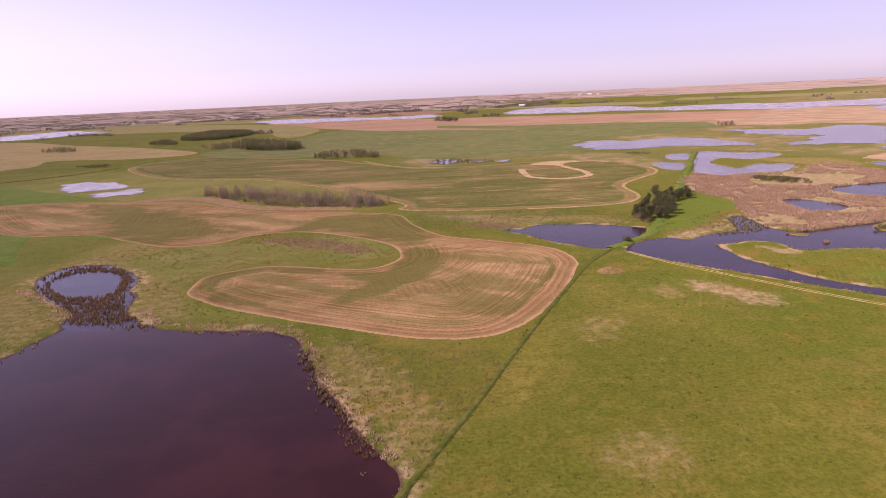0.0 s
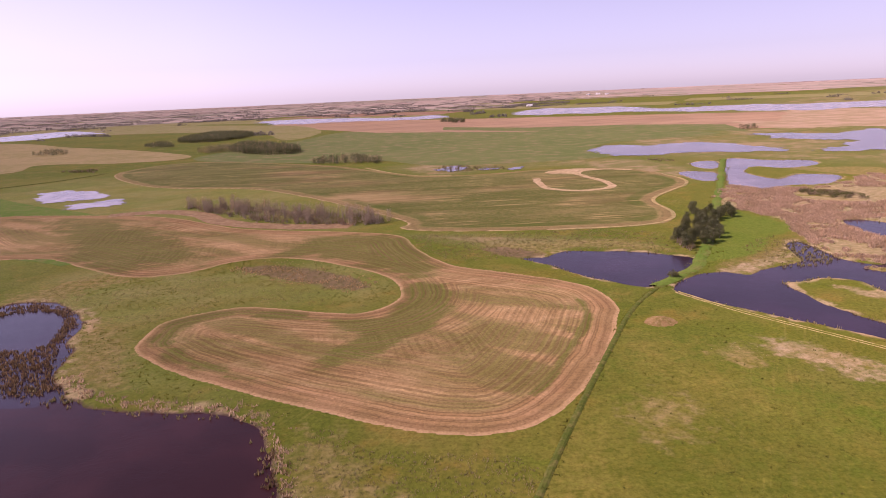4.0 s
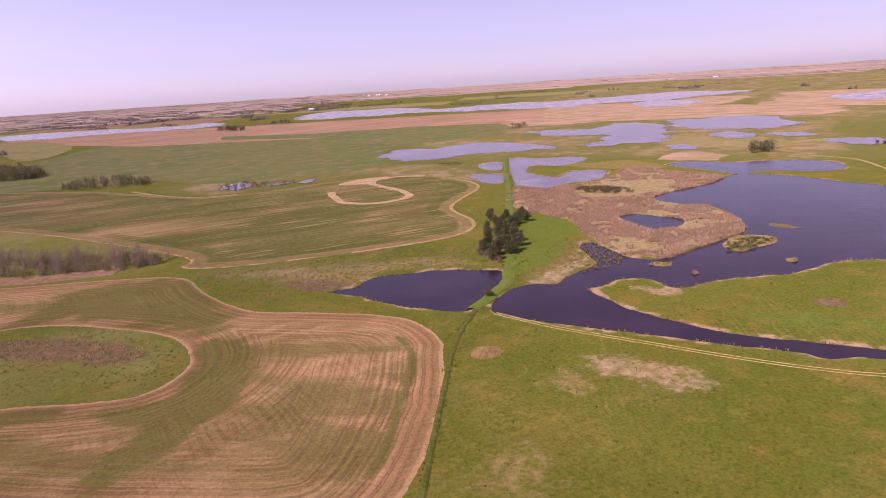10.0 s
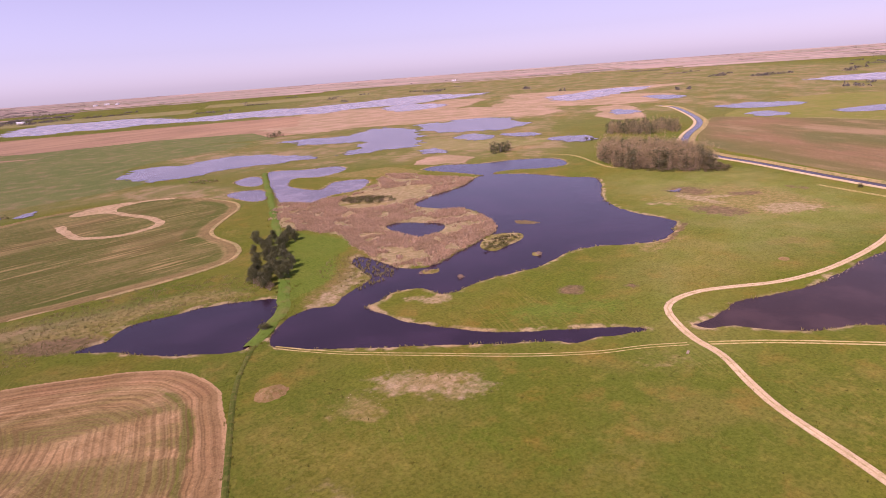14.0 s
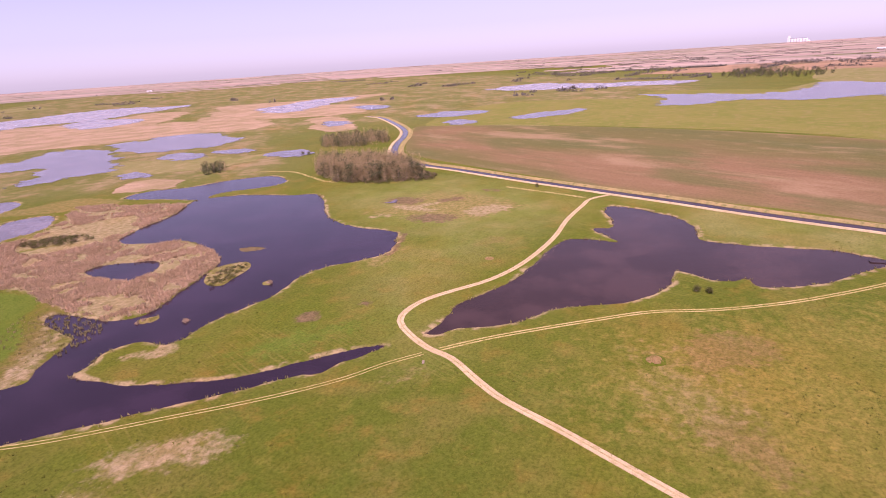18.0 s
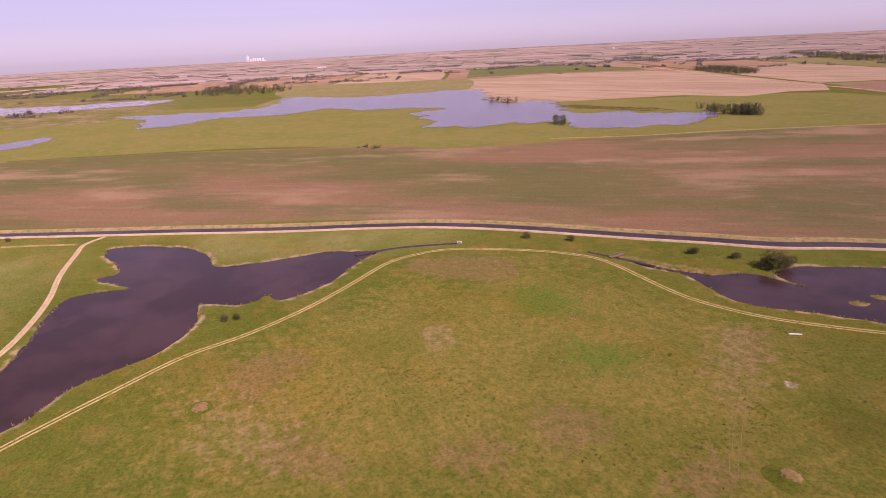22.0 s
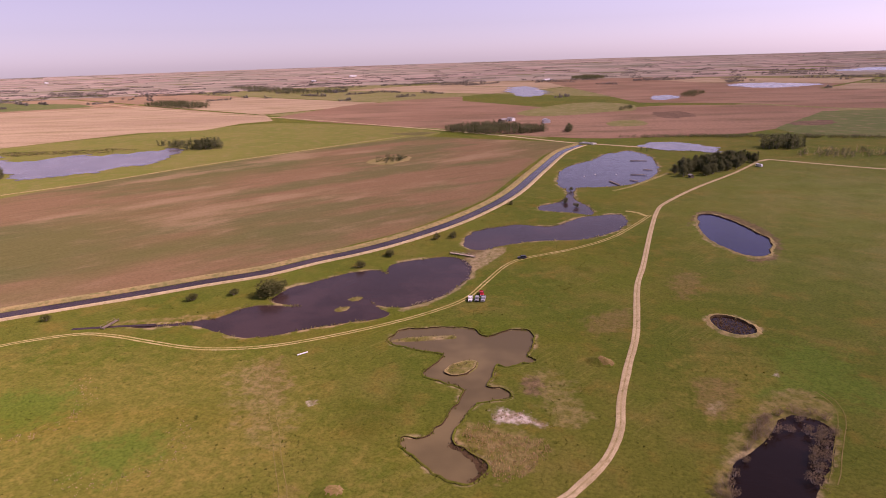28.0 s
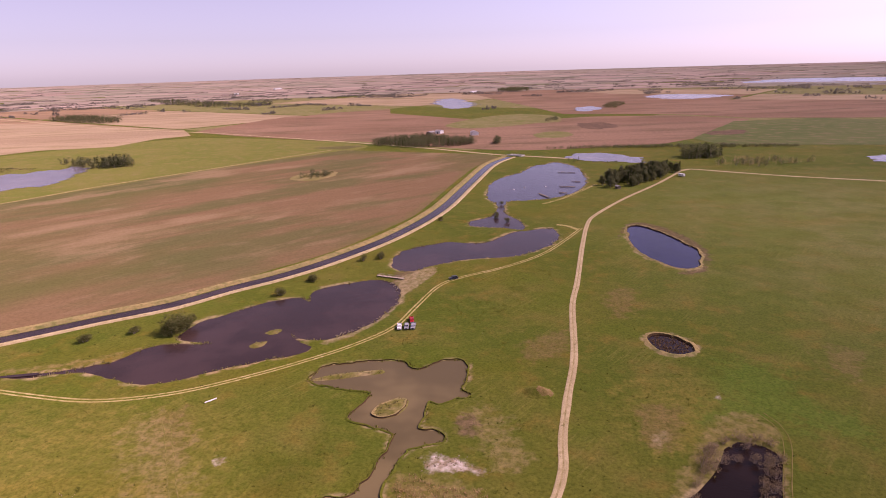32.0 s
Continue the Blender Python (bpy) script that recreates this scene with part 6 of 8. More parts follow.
# ---------------------------------------------------------------- earth mounds
def mound(x, y, r, h, material, label, bare=None):
    """A low heap; bare names the spot, from its middle and in metres, where its earth shows through the grass."""
    verts, faces, n, k = [(x, y, h)], [], 28, 9
    for i in range(1, k + 1):
        for j in range(n):
            a = 6.2832 * j / n
            q = r * i / k * (1 + 0.2 * noise.noise(Vector((x + math.cos(a), y + math.sin(a), 2))))
            z = h * (0.5 + 0.5 * math.cos(math.pi * i / k)) + (0.16 * h * noise.noise(Vector((x + q * math.cos(a), y + q * math.sin(a), 5))) if i < k else -0.2)
            verts.append((x + q * math.cos(a), y + q * math.sin(a) * 0.85, z))
    for j in range(n):
        faces.append((0, 1 + j, 1 + (j + 1) % n))
        for i in range(k - 1):
            b = 1 + i * n
            faces.append((b + j, b + n + j, b + n + (j + 1) % n, b + (j + 1) % n))
    ob = mesh_object("earth_mound", verts, faces, material, None, True)
    if bare:
        ob.data.materials.append(M_MOUND)
        bx, by, br = bare
        spots = [math.hypot(f.center.x - x - bx, f.center.y - y - by) + 0.5 * noise.noise(f.center * 1.3) for f in ob.data.polygons]
        ob.data.polygons.foreach_set("material_index", [int(d < br) for d in spots])
    tagged(ob, label, "mound", "earth mounds")


mound(67.4, 236, 6.0, 1.7, M_MOUND, "low reddish earth mound in the meadow")
mound(87, -38.3, 6.0, 1.7, M_MEADOW, "grassy earth mound with a bare tan crown", (-0.8, -0.8, 2.3))
mound(27.5, -128.6, 5.8, 2.0, M_MEADOW, "grassy earth mound with a bare tan side", (-1.8, 0.4, 2.6))
mound(186.6, 86.7, 4.6, 1.5, M_MEADOW, "low grassy earth mound with a bare brown top", (-0.3, 0.2, 2.4))
mound(274, 168.3, 3.0, 0.6, M_MOUND, "small bare earth mound in the meadow")

# ---------------------------------------------------------------- eroded banks of the muddy pond
def cut_bank(line, inward, label, lip, wide=0.7):
    """A low steep soil face round a closed shore, its shade painted in dark."""
    line = smooth(line, 0.8)
    t = np.roll(line, -1, 0) - np.roll(line, 1, 0)
    t /= np.linalg.norm(t, axis=1)[:, None] + 1e-9
    area = np.sum(line[:, 0] * np.roll(line[:, 1], -1) - line[:, 1] * np.roll(line[:, 0], -1))
    nrm = np.stack([-t[:, 1], t[:, 0]], -1) * np.sign(area) * inward
    prof, verts, faces = ((-1.3, -0.05), (-0.5, 0.2), (-0.1, 0.22), (0.25, -0.45)), [], []
    for p, q in zip(line, nrm):
        g = wide * (1 + 0.5 * noise.noise(Vector((p[0] / 3, p[1] / 3, 6.1))) + 0.6 * noise.noise(Vector((p[0], p[1], 2.1))))
        verts += [(p[0] + q[0] * u * g, p[1] + q[1] * u * g, h * g if h > 0 else h) for u, h in prof]
    n = len(line)
    for i in range(n):
        a, b = 4 * i, 4 * ((i + 1) % n)
        faces += [(a + j, b + j, b + j + 1, a + j + 1) for j in range(3)]
    ob = mesh_object("cut_bank", verts, faces, lip)
    ob.data.materials.append(M_PEAT_SHADE)
    ob.data.polygons.foreach_set("material_index", [int(i % 3 == 2) for i in range(len(faces))])
    tagged(ob, label, "bank", kind="structure")


# Dark wet soil, its tone also painting the shade on bank faces.
M_PEAT_SHADE = m_patchy("dark_soil_and_shade", (0.07, 0.045, 0.022), (0.10, 0.065, 0.032), (0.05, 0.034, 0.018), 6, 1.5, 0.4)
cut_bank(uneven(SHORES[18][0], 0.9, 2.2, 5), 1, "low eroded soil bank, its face shaded dark, round the muddy pond", M_MEADOW, 0.5)
sheet("wet_mud", uneven(smooth([(64.2, -66.6), (63, -70.2), (56, -66.5), (51, -62.3), (50.1, -58.1), (52.0, -53.1), (54.2, -53), (53.5, -58), (56.6, -62.4)], 1), 0.7, 2.5, 3),
    -0.31, M_PEAT_SHADE, "dark wet mud at the end of the muddy pond", "mud", 0.3)
cut_bank(uneven(ISLANDS[0], 0.5, 3, 2), -1, "eroded rim of a grassy islet", M_BANK)
cut_bank(SHORES[16][0], 1, "pale sandy rim round the small dugout pool", M_BANK, 1.6)
cut_bank(SHORES[15][0], 1, "pale sandy rim round the dugout pond", M_BANK, 1.3)

# ---------------------------------------------------------------- reeds, tufts and grass
RNG = np.random.default_rng(7)


def scatter(line, spacing, inner=0.0):
    """Places strewn inside a closed line."""
    lo, hi = line.min(0), line.max(0)
    n = int((hi - lo).prod() / spacing ** 2)
    p = lo + RNG.random((n, 2)) * (hi - lo)
    return p[depth_inside(p[:, 0], p[:, 1], line) > inner]


def keep_dry(p, margin=0.3):
    for line, fringe in SHORES:
        box = (p > line.min(0) - 2).all(1) & (p < line.max(0) + 2).all(1)
        if box.any():
            d = np.full(len(p), -9.0)
            d[box] = depth_inside(p[box, 0], p[box, 1], line)
            p = p[d < -margin]
    return p


def tufts(name, p, z, height, spread, blades, material, label, category, lean=0.22):
    """Clumps of upright blades, one narrow triangle each."""
    n = len(p)
    size = height * (0.55 + 0.8 * RNG.random((n, 1)))
    base = np.repeat(p, blades, 0) + RNG.normal(0, spread, (n * blades, 2))
    h = np.repeat(size, blades, 0)[:, 0] * (0.7 + 0.5 * RNG.random(n * blades))
    a = RNG.random(n * blades) * 6.2832
    w = 0.16 * height + 0.10
    side = np.stack([np.cos(a), np.sin(a)], -1) * w
    tip = base + RNG.normal(0, lean, (n * blades, 2)) * h[:, None]
    v = np.empty((n * blades, 3, 3))
    v[:, 0, :2], v[:, 1, :2], v[:, 2, :2] = base - side, base + side, tip
    v[:, :2, 2], v[:, 2, 2] = z - 0.1, z + h
    me = bpy.data.meshes.new(name)
    me.vertices.add(n * blades * 3)
    me.vertices.foreach_set("co", v.ravel().astype(np.float32))
    me.loops.add(n * blades * 3)
    me.loops.foreach_set("vertex_index", np.arange(n * blades * 3, dtype=np.int32))
    me.polygons.add(n * blades)
    me.polygons.foreach_set("loop_start", np.arange(0, n * blades * 3, 3, dtype=np.int32))
    me.update(calc_edges=True)
    me.materials.append(material)
    return tagged(new(name, me), label, category, kind="stuff")


REEDS = uneven(smooth([(202.3, 491.7), (221, 485.8), (243.9, 474.4), (284.8, 487.6), (334.6, 522.4), (345.1, 480.6), (350.9, 429.1),
    (304.2, 414.6), (259.4, 399.5), (272, 361), (257.2, 322.5), (238.4, 304.8), (212.5, 295.8), (187.5, 289.3), (175, 289), (164.9, 299.3),
    (169.7, 331.2), (181.6, 376.5), (175.8, 405.7), (168.8, 426.6)], 2.5), 6, 12, 4)
REED_SPOTS = keep_dry(scatter(REEDS, 0.9))
REED_SPOTS = REED_SPOTS[np.array([noise.noise(Vector((x / 9, y / 9, 3.3))) + 0.5 * noise.noise(Vector((x / 3, y / 3, 8.3))) for x, y in REED_SPOTS]) > -0.27]
gap = smooth([(232.7, 455), (265.1, 470.9), (305.6, 461.1), (315.1, 442.5), (278.6, 420.4), (249.2, 415.2), (229.4, 428.4)], 3)
REED_SPOTS = REED_SPOTS[depth_inside(REED_SPOTS[:, 0], REED_SPOTS[:, 1], gap) < 0]
REED_SPOTS = REED_SPOTS[np.array([noise.noise(Vector((x / 26, y / 26, 5.3))) + 0.4 * noise.noise(Vector((x / 6, y / 6, 2.3))) for x, y in REED_SPOTS]) > -0.3]
tufts("reed_bed", REED_SPOTS, 0.0, 1.15, 0.45, 5, M_REED, "broad bed of dry tan reeds round a dark pool", "reeds", 0.6)
for i, (line, fringe) in enumerate(SHORES):
    n = int(len(line) * 2.2)
    a = RNG.integers(0, len(line), n)
    b = (a + 1) % len(line)
    s = RNG.random((n, 1))
    p = line[a] * (1 - s) + line[b] * s + RNG.normal(0, 0.35 + 0.16 * fringe, (n, 2))
    if i > 1:
        p = keep_dry(p, -0.5)
    patch = np.array([noise.noise(Vector((x / 14, y / 14, 1.7))) for x, y in p])
    p = p[patch > -0.18]
    tufts("shore_reeds", p, -0.3, 0.75, 0.3, 4, M_SEDGE if i == 1 else M_TUFT if i == 18 else M_STRAW, "dark sedge round a marsh pond" if i == 1 else "straw-coloured sedge along a pond shore", "reeds")
tufts("shore_sedge", np.concatenate([scatter(l, 2.0) for l in ISLANDS]), 0.0, 0.6, 0.3, 5, M_STRAW, "sedge clumps on small islands", "reeds")
near = scatter(np.array([(-160.0, 90), (120, -420), (330, -380), (330, 320), (60, 330), (-160, 330)]), 3.3)
near = keep_dry(near, 3)
near = near[depth_inside(near[:, 0], near[:, 1], LOOP) < 0]
grain = np.array([noise.noise(Vector((x / 22, y / 22, 9.1))) for x, y in near])
tufts("grass_tufts", near[grain > 0.1], 0.0, 0.32, 0.35, 4, M_TUFT, "green grass clumps strewn over the meadow", "grass")
weeds = near[RNG.random(len(near)) < 0.12]
tufts("weed_clumps", weeds, 0.0, 0.32, 0.25, 5, M_WEED, "dark green weed clumps dotted over the meadow", "weeds")
edge_line = smooth([(-40.8, 169.7), (-38.2, 159.3), (-34.6, 150), (-30.6, 139.1), (-26.1, 131.8), (-21.6, 121.1), (-16.6, 111.9)], 0.5, False)
tufts("shore_sedge", edge_line + RNG.normal(0, 1.3, edge_line.shape), -0.25, 0.8, 0.35, 6, M_SEDGE, "dark sedge clumps along the pond bank", "reeds")
BIGBANK = smooth([(-37.1, 161.8), (-33.2, 177.9), (-18.4, 167.7), (13.9, 162.1), (9.1, 140.2), (0.2, 122.2), (-4.7, 107.6), (-9.1, 106),
    (-12.8, 112.2), (-20.6, 128.9)], 4)
tufts("rough_grass", keep_dry(scatter(BIGBANK, 1.4)), 0.0, 0.42, 0.4, 4, M_STRAW, "rough straw-coloured grass between pond and field", "grass")
SEDGE_EAST = smooth([(62.3, -73.9), (58.2, -79.8), (49.3, -75.8), (38.5, -76.8), (36.9, -69.4), (41.4, -59.5), (48, -55.4), (52.6, -64.7), (59.9, -69.6)], 2)
tufts("marsh_sedge", keep_dry(scatter(SEDGE_EAST, 0.9)), 0.0, 0.42, 0.35, 4, M_RUSSET, "russet sedge beside the muddy pond", "reeds", 0.5)
wet_edge = smooth([(64.2, -67.6), (58.5, -67), (52.6, -60.5), (51.5, -56.5), (53, -53.5)], 0.4, False)
tufts("marsh_sedge", wet_edge + RNG.normal(0, 0.7, wet_edge.shape), -0.3, 0.6, 0.3, 5, M_SEDGE, "dark wet sedge at the end of the muddy pond", "reeds")
for line in ([(195.6, -26.5), (188.9, -32.8), (183.1, -46.6), (191, -57.1), (202.5, -64.9)],
    [(161.5, -22.6), (152.4, -22.4), (143.7, -26.5), (137.9, -38.8), (146.3, -53.2)]):
    line = smooth(line, 0.5, False)
    tufts("bleached_stalks", line + RNG.normal(0, 2.2, line.shape), 0.0, 0.3, 0.3, 3, M_REED, "bleached stalks ringing a green hollow", "grass")
for line in ([(200.2, 58.1), (187.3, 31.5), (151.4, 0.1), (134.7, 10), (150.4, 33), (168.4, 56)],
    [(120.4, 0.9), (121.1, -19.3), (117, -42.1), (109.7, -59.8), (97.6, -44.3), (102, -15.3), (110.4, 2.4)]):
    tufts("weed_clumps", keep_dry(scatter(smooth(line, 6), 3.2)), 0.0, 0.30, 0.3, 6, M_WEED, "dark weed clumps in thin grass", "weeds")
tufts("rough_grass", keep_dry(scatter(smooth([(-18.7, 378.3), (18.5, 370.6), (71.8, 374.8), (113.8, 352.4), (100, 317.5), (52.1, 334.2), (19.4, 319),
    (-0.1, 321.6), (-15.9, 348.8)], 5), 1.8)), 0.0, 0.5, 0.4, 4, M_STRAW, "straw-coloured rough grass above a pond", "grass")
hollow_sedge = scatter(smooth([(-104.4, 322.1), (-85.9, 329.8), (-61, 319.2), (-36.5, 299.8), (-29.5, 283.3), (-41.4, 280), (-60.8, 289.8), (-85.5, 306.4)], 4), 1.5)
hollow_sedge = hollow_sedge[np.array([noise.noise(Vector((x / 7, y / 7, 6.4))) for x, y in hollow_sedge]) > 0.02]
tufts("marsh_sedge", hollow_sedge, 0.0, 0.6, 0.4, 4, M_RUSSET, "russet sedge in a grassy hollow", "reeds", 0.5)
for line in ([(-177, 245), (-150, 222), (-137, 205)], [(-112, 212), (-100, 200), (-76, 192), (-56, 188), (-44, 177), (-37, 160), (-30, 142), (-20, 124), (-13, 110)]):
    line = smooth(line, 0.5, False)
    tufts("shore_reeds", keep_dry(line + RNG.normal(0, 1.5, line.shape), 0.1), -0.1, 0.85, 0.4, 6, M_REED, "cream-coloured dead reeds along a pond bank", "reeds", 0.4)
WEST_MEADOW = smooth([(-170, 230), (-160, 330), (-40, 325), (-24, 290), (-34, 262), (-76, 272), (-108, 256), (-107, 232), (-60, 196), (-42, 184), (-100, 206), (-128, 240)], 6)
west = keep_dry(scatter(WEST_MEADOW, 2.1), 0.5)
west = west[depth_inside(west[:, 0], west[:, 1], LOOP) < 0]
lean_side = np.array([noise.noise(Vector((x / 15, y / 15, 4.4))) for x, y in west])
tufts("rough_grass", west[lean_side > 0.0], 0.0, 0.4, 0.4, 4, M_STRAW, "straw-coloured rough grass round a field", "grass")
tufts("grass_tufts", west[lean_side <= 0.0], 0.0, 0.4, 0.4, 4, M_TUFT, "green grass clumps round a field", "grass")
MARSH = smooth([(135.9, 324.5), (158.9, 340.9), (166.6, 331.7), (163.5, 299.6), (146.1, 288.9), (133.4, 291.9)], 4)
tufts("marsh_sedge", scatter(MARSH, 2.2), -0.3, 0.9, 0.4, 5, M_STRAW, "sedge clumps standing in shallow water", "reeds")
RING = scatter(smooth([(-173.7, 252.4), (-175.9, 278.7), (-155.6, 277.4), (-138.9, 260.2), (-130.3, 235.1), (-115.8, 210.3), (-109.7, 202.2),
    (-131.6, 202.2), (-144, 219.7), (-160.5, 235.3)], 3), 1.25)
hollow = smooth([(-172, 253.8), (-173.2, 267), (-164.3, 273), (-149.4, 268), (-139.9, 251.9), (-136.2, 237.4), (-144.9, 233.4), (-157.6, 238.6)], 3)
RING = RING[depth_inside(RING[:, 0], RING[:, 1], hollow) < 0]
tufts("marsh_sedge", scatter(smooth([(-12.8, -177), (-16.2, -181.2), (-22, -179.5), (-26.5, -173.5), (-26.5, -169.5), (-21.3, -166.5), (-15.4, -169)], 2), 0.95), -0.4, 0.55, 0.3, 4, M_SEDGE,
    "brown sedge standing in the small dugout pool", "reeds")
tufts("marsh_sedge", RING, -0.35, 0.9, 0.35, 5, M_SEDGE, "dark sedge standing in a marsh pond", "reeds")

# ---------------------------------------------------------------- trees and shrubs


def tube(verts, faces, a, b, ra, rb, n=6):
    a, b = np.array(a, float), np.array(b, float)
    d = (b - a) / (np.linalg.norm(b - a) + 1e-9)
    u = np.cross(d, (0.3, 0.9, 0.1))
    u /= np.linalg.norm(u) + 1e-9
    w, s = np.cross(d, u), len(verts)
    for c, r in ((a, ra), (b, rb)):
        for j in range(n):
            t = 6.2832 * j / n
            verts.append(c + r * (math.cos(t) * u + math.sin(t) * w))
    faces += [(s + j, s + (j + 1) % n, s + n + (j + 1) % n, s + n + j) for j in range(n)]


def leaf_mesh(name, centres, radii, per, size, rng, material, flat=0.75):
    """Many small leaf clumps on and in a set of lobes."""
    vs = []
    for c, r in zip(centres, radii):
        d = rng.normal(0, 1, (per, 3))
        d /= np.linalg.norm(d, axis=1)[:, None]
        q = c + d * r * (0.55 + 0.5 * rng.random((per, 1))) * (1, 1, flat)
        a, b = rng.normal(0, 1, (per, 3)), rng.normal(0, 1, (per, 3))
        a *= size * (0.5 + rng.random((per, 1))) / np.linalg.norm(a, axis=1)[:, None]
        b *= size * (0.5 + rng.random((per, 1))) / np.linalg.norm(b, axis=1)[:, None]
        a[:, 2] *= 0.45
        b[:, 2] *= 0.45
        vs.append(np.stack([q - a, q + a, q + b], 1))
    v = np.concatenate(vs).reshape(-1, 3)
    me = bpy.data.meshes.new(name)
    me.from_pydata(v.tolist(), [], [(i, i + 1, i + 2) for i in range(0, len(v), 3)])
    me.materials.append(material)
    return me


def tree_meshes(kind, seed):
    """Trunk with limbs, and crown, of a tree about one metre tall in plan units of its own height."""
    rng = np.random.default_rng(seed)
    tv, tf = [], []
    if kind == "broadleaf":
        h, lobes = 10.0, 20
        tube(tv, tf, (0, 0, -0.3), (0.2, 0, 4.5), 0.28, 0.18)
        c, r = [], []
        for i in range(lobes):
            a, z = rng.random() * 6.28, 1.8 + 6.8 * (i + rng.random()) / lobes
            d = (2.7 if z < 6.8 else 1.6) * math.sqrt(rng.random())
            c.append((d * math.cos(a), d * math.sin(a), z)), r.append(1.5 + 0.7 * rng.random())
            tube(tv, tf, (0.1, 0, 2 + 0.25 * z), c[-1], 0.10, 0.03, 4)
        crown = leaf_mesh("crown", np.array(c), r, 300, 0.30, rng, M_LEAF)
    elif kind == "spruce":
        h = 11.0
        tube(tv, tf, (0, 0, -0.3), (0, 0, 10.5), 0.24, 0.03)
        c = [(0, 0, z) for z in np.linspace(1.4, 10.6, 14)]
        r = [2.1 * (1 - (q[2] - 1.2) / 10.4) ** 0.8 + 0.15 for q in c]
        for q, w in zip(c[:9], r):
            a = rng.random() * 6.28
            tube(tv, tf, q, (w * math.cos(a), w * math.sin(a), q[2] - 0.4), 0.05, 0.02, 4)
        crown = leaf_mesh("crown", np.array(c), r, 85, 0.36, rng, M_NEEDLE, 0.4)
    elif kind == "thicket":
        h, c, r = 8.0, [], []
        for i in range(12):
            a, z, d = rng.random() * 6.28, 1.0 + 6.0 * rng.random() ** 1.2, 2.4 * math.sqrt(rng.random())
            c.append((d * math.cos(a), d * math.sin(a), z)), r.append(0.9 + 0.5 * rng.random())
            tube(tv, tf, (0.4 * d * math.cos(a), 0.4 * d * math.sin(a), -0.3), (c[-1][0], c[-1][1], z + 0.9), 0.09, 0.02, 4)
        crown = leaf_mesh("crown", np.array(c), r, 52, 0.24, rng, M_THICKET, 1.5)
    elif kind == "aspen":
        h = 11.0
        tube(tv, tf, (0, 0, -0.3), (0.1, 0.1, 10.5), 0.15, 0.03)
        c, r = [], []
        for i in range(13):
            a, z = rng.random() * 6.28, 3.0 + 7 * rng.random()
            d = 0.5 + 1.1 * rng.random()
            c.append((d * math.cos(a), d * math.sin(a), z + 0.8)), r.append(0.9)
            tube(tv, tf, (0, 0, z - 0.4), c[-1], 0.05, 0.015, 3)
        crown = leaf_mesh("crown", np.array(c), r, 60, 0.28, rng, M_ASPEN, 1.5)
    else:
        h, c, r = 3.0, [], []
        for i in range(6 if kind == "brush" else 11):
            a, d = rng.random() * 6.28, 1.15 * math.sqrt(rng.random())
            c.append((d * math.cos(a), d * math.sin(a), 0.6 + (1.6 - 0.6 * d) * rng.random())), r.append(0.7 + 0.35 * rng.random())
            tube(tv, tf, (0.1 * math.cos(a), 0.1 * math.sin(a), -0.2), c[-1], 0.06, 0.02, 4)
        crown = leaf_mesh("crown", np.array(c), r, 60 if kind == "brush" else 130, 0.17, rng, M_BRUSH if kind == "brush" else M_BUSHLEAF, 0.9)
    trunk = bpy.data.meshes.new("trunk")
    trunk.from_pydata([tuple(map(float, v)) for v in tv], [], tf)
    trunk.materials.append(M_BARK)
    return trunk, crown, h


WOOD = {k: [tree_meshes(k, 10 * i + n) for i in range(4)] for n, k in enumerate(("broadleaf", "spruce", "aspen", "bush", "brush", "thicket"))}
COUNT = [0]


def plant(kind, x, y, height, label, group, z=0.0):
    COUNT[0] += 1
    trunk, crown, h = WOOD[kind][COUNT[0] % 4]
    ob = tagged(new("shrub" if kind in ("bush", "brush") else "tree"), label, "shrub" if kind in ("bush", "brush") else "tree", group)
    k = height / h * (0.85 + 0.3 * random.random())
    ob.matrix_world = pose(x, y, z, 0, 0, 360 * random.random()) @ Matrix.Diagonal((k, k, k * (0.92 + 0.16 * random.random()), 1))
    for name, me in (("trunk", trunk), ("crown", crown)):
        new(name, me).parent = ob


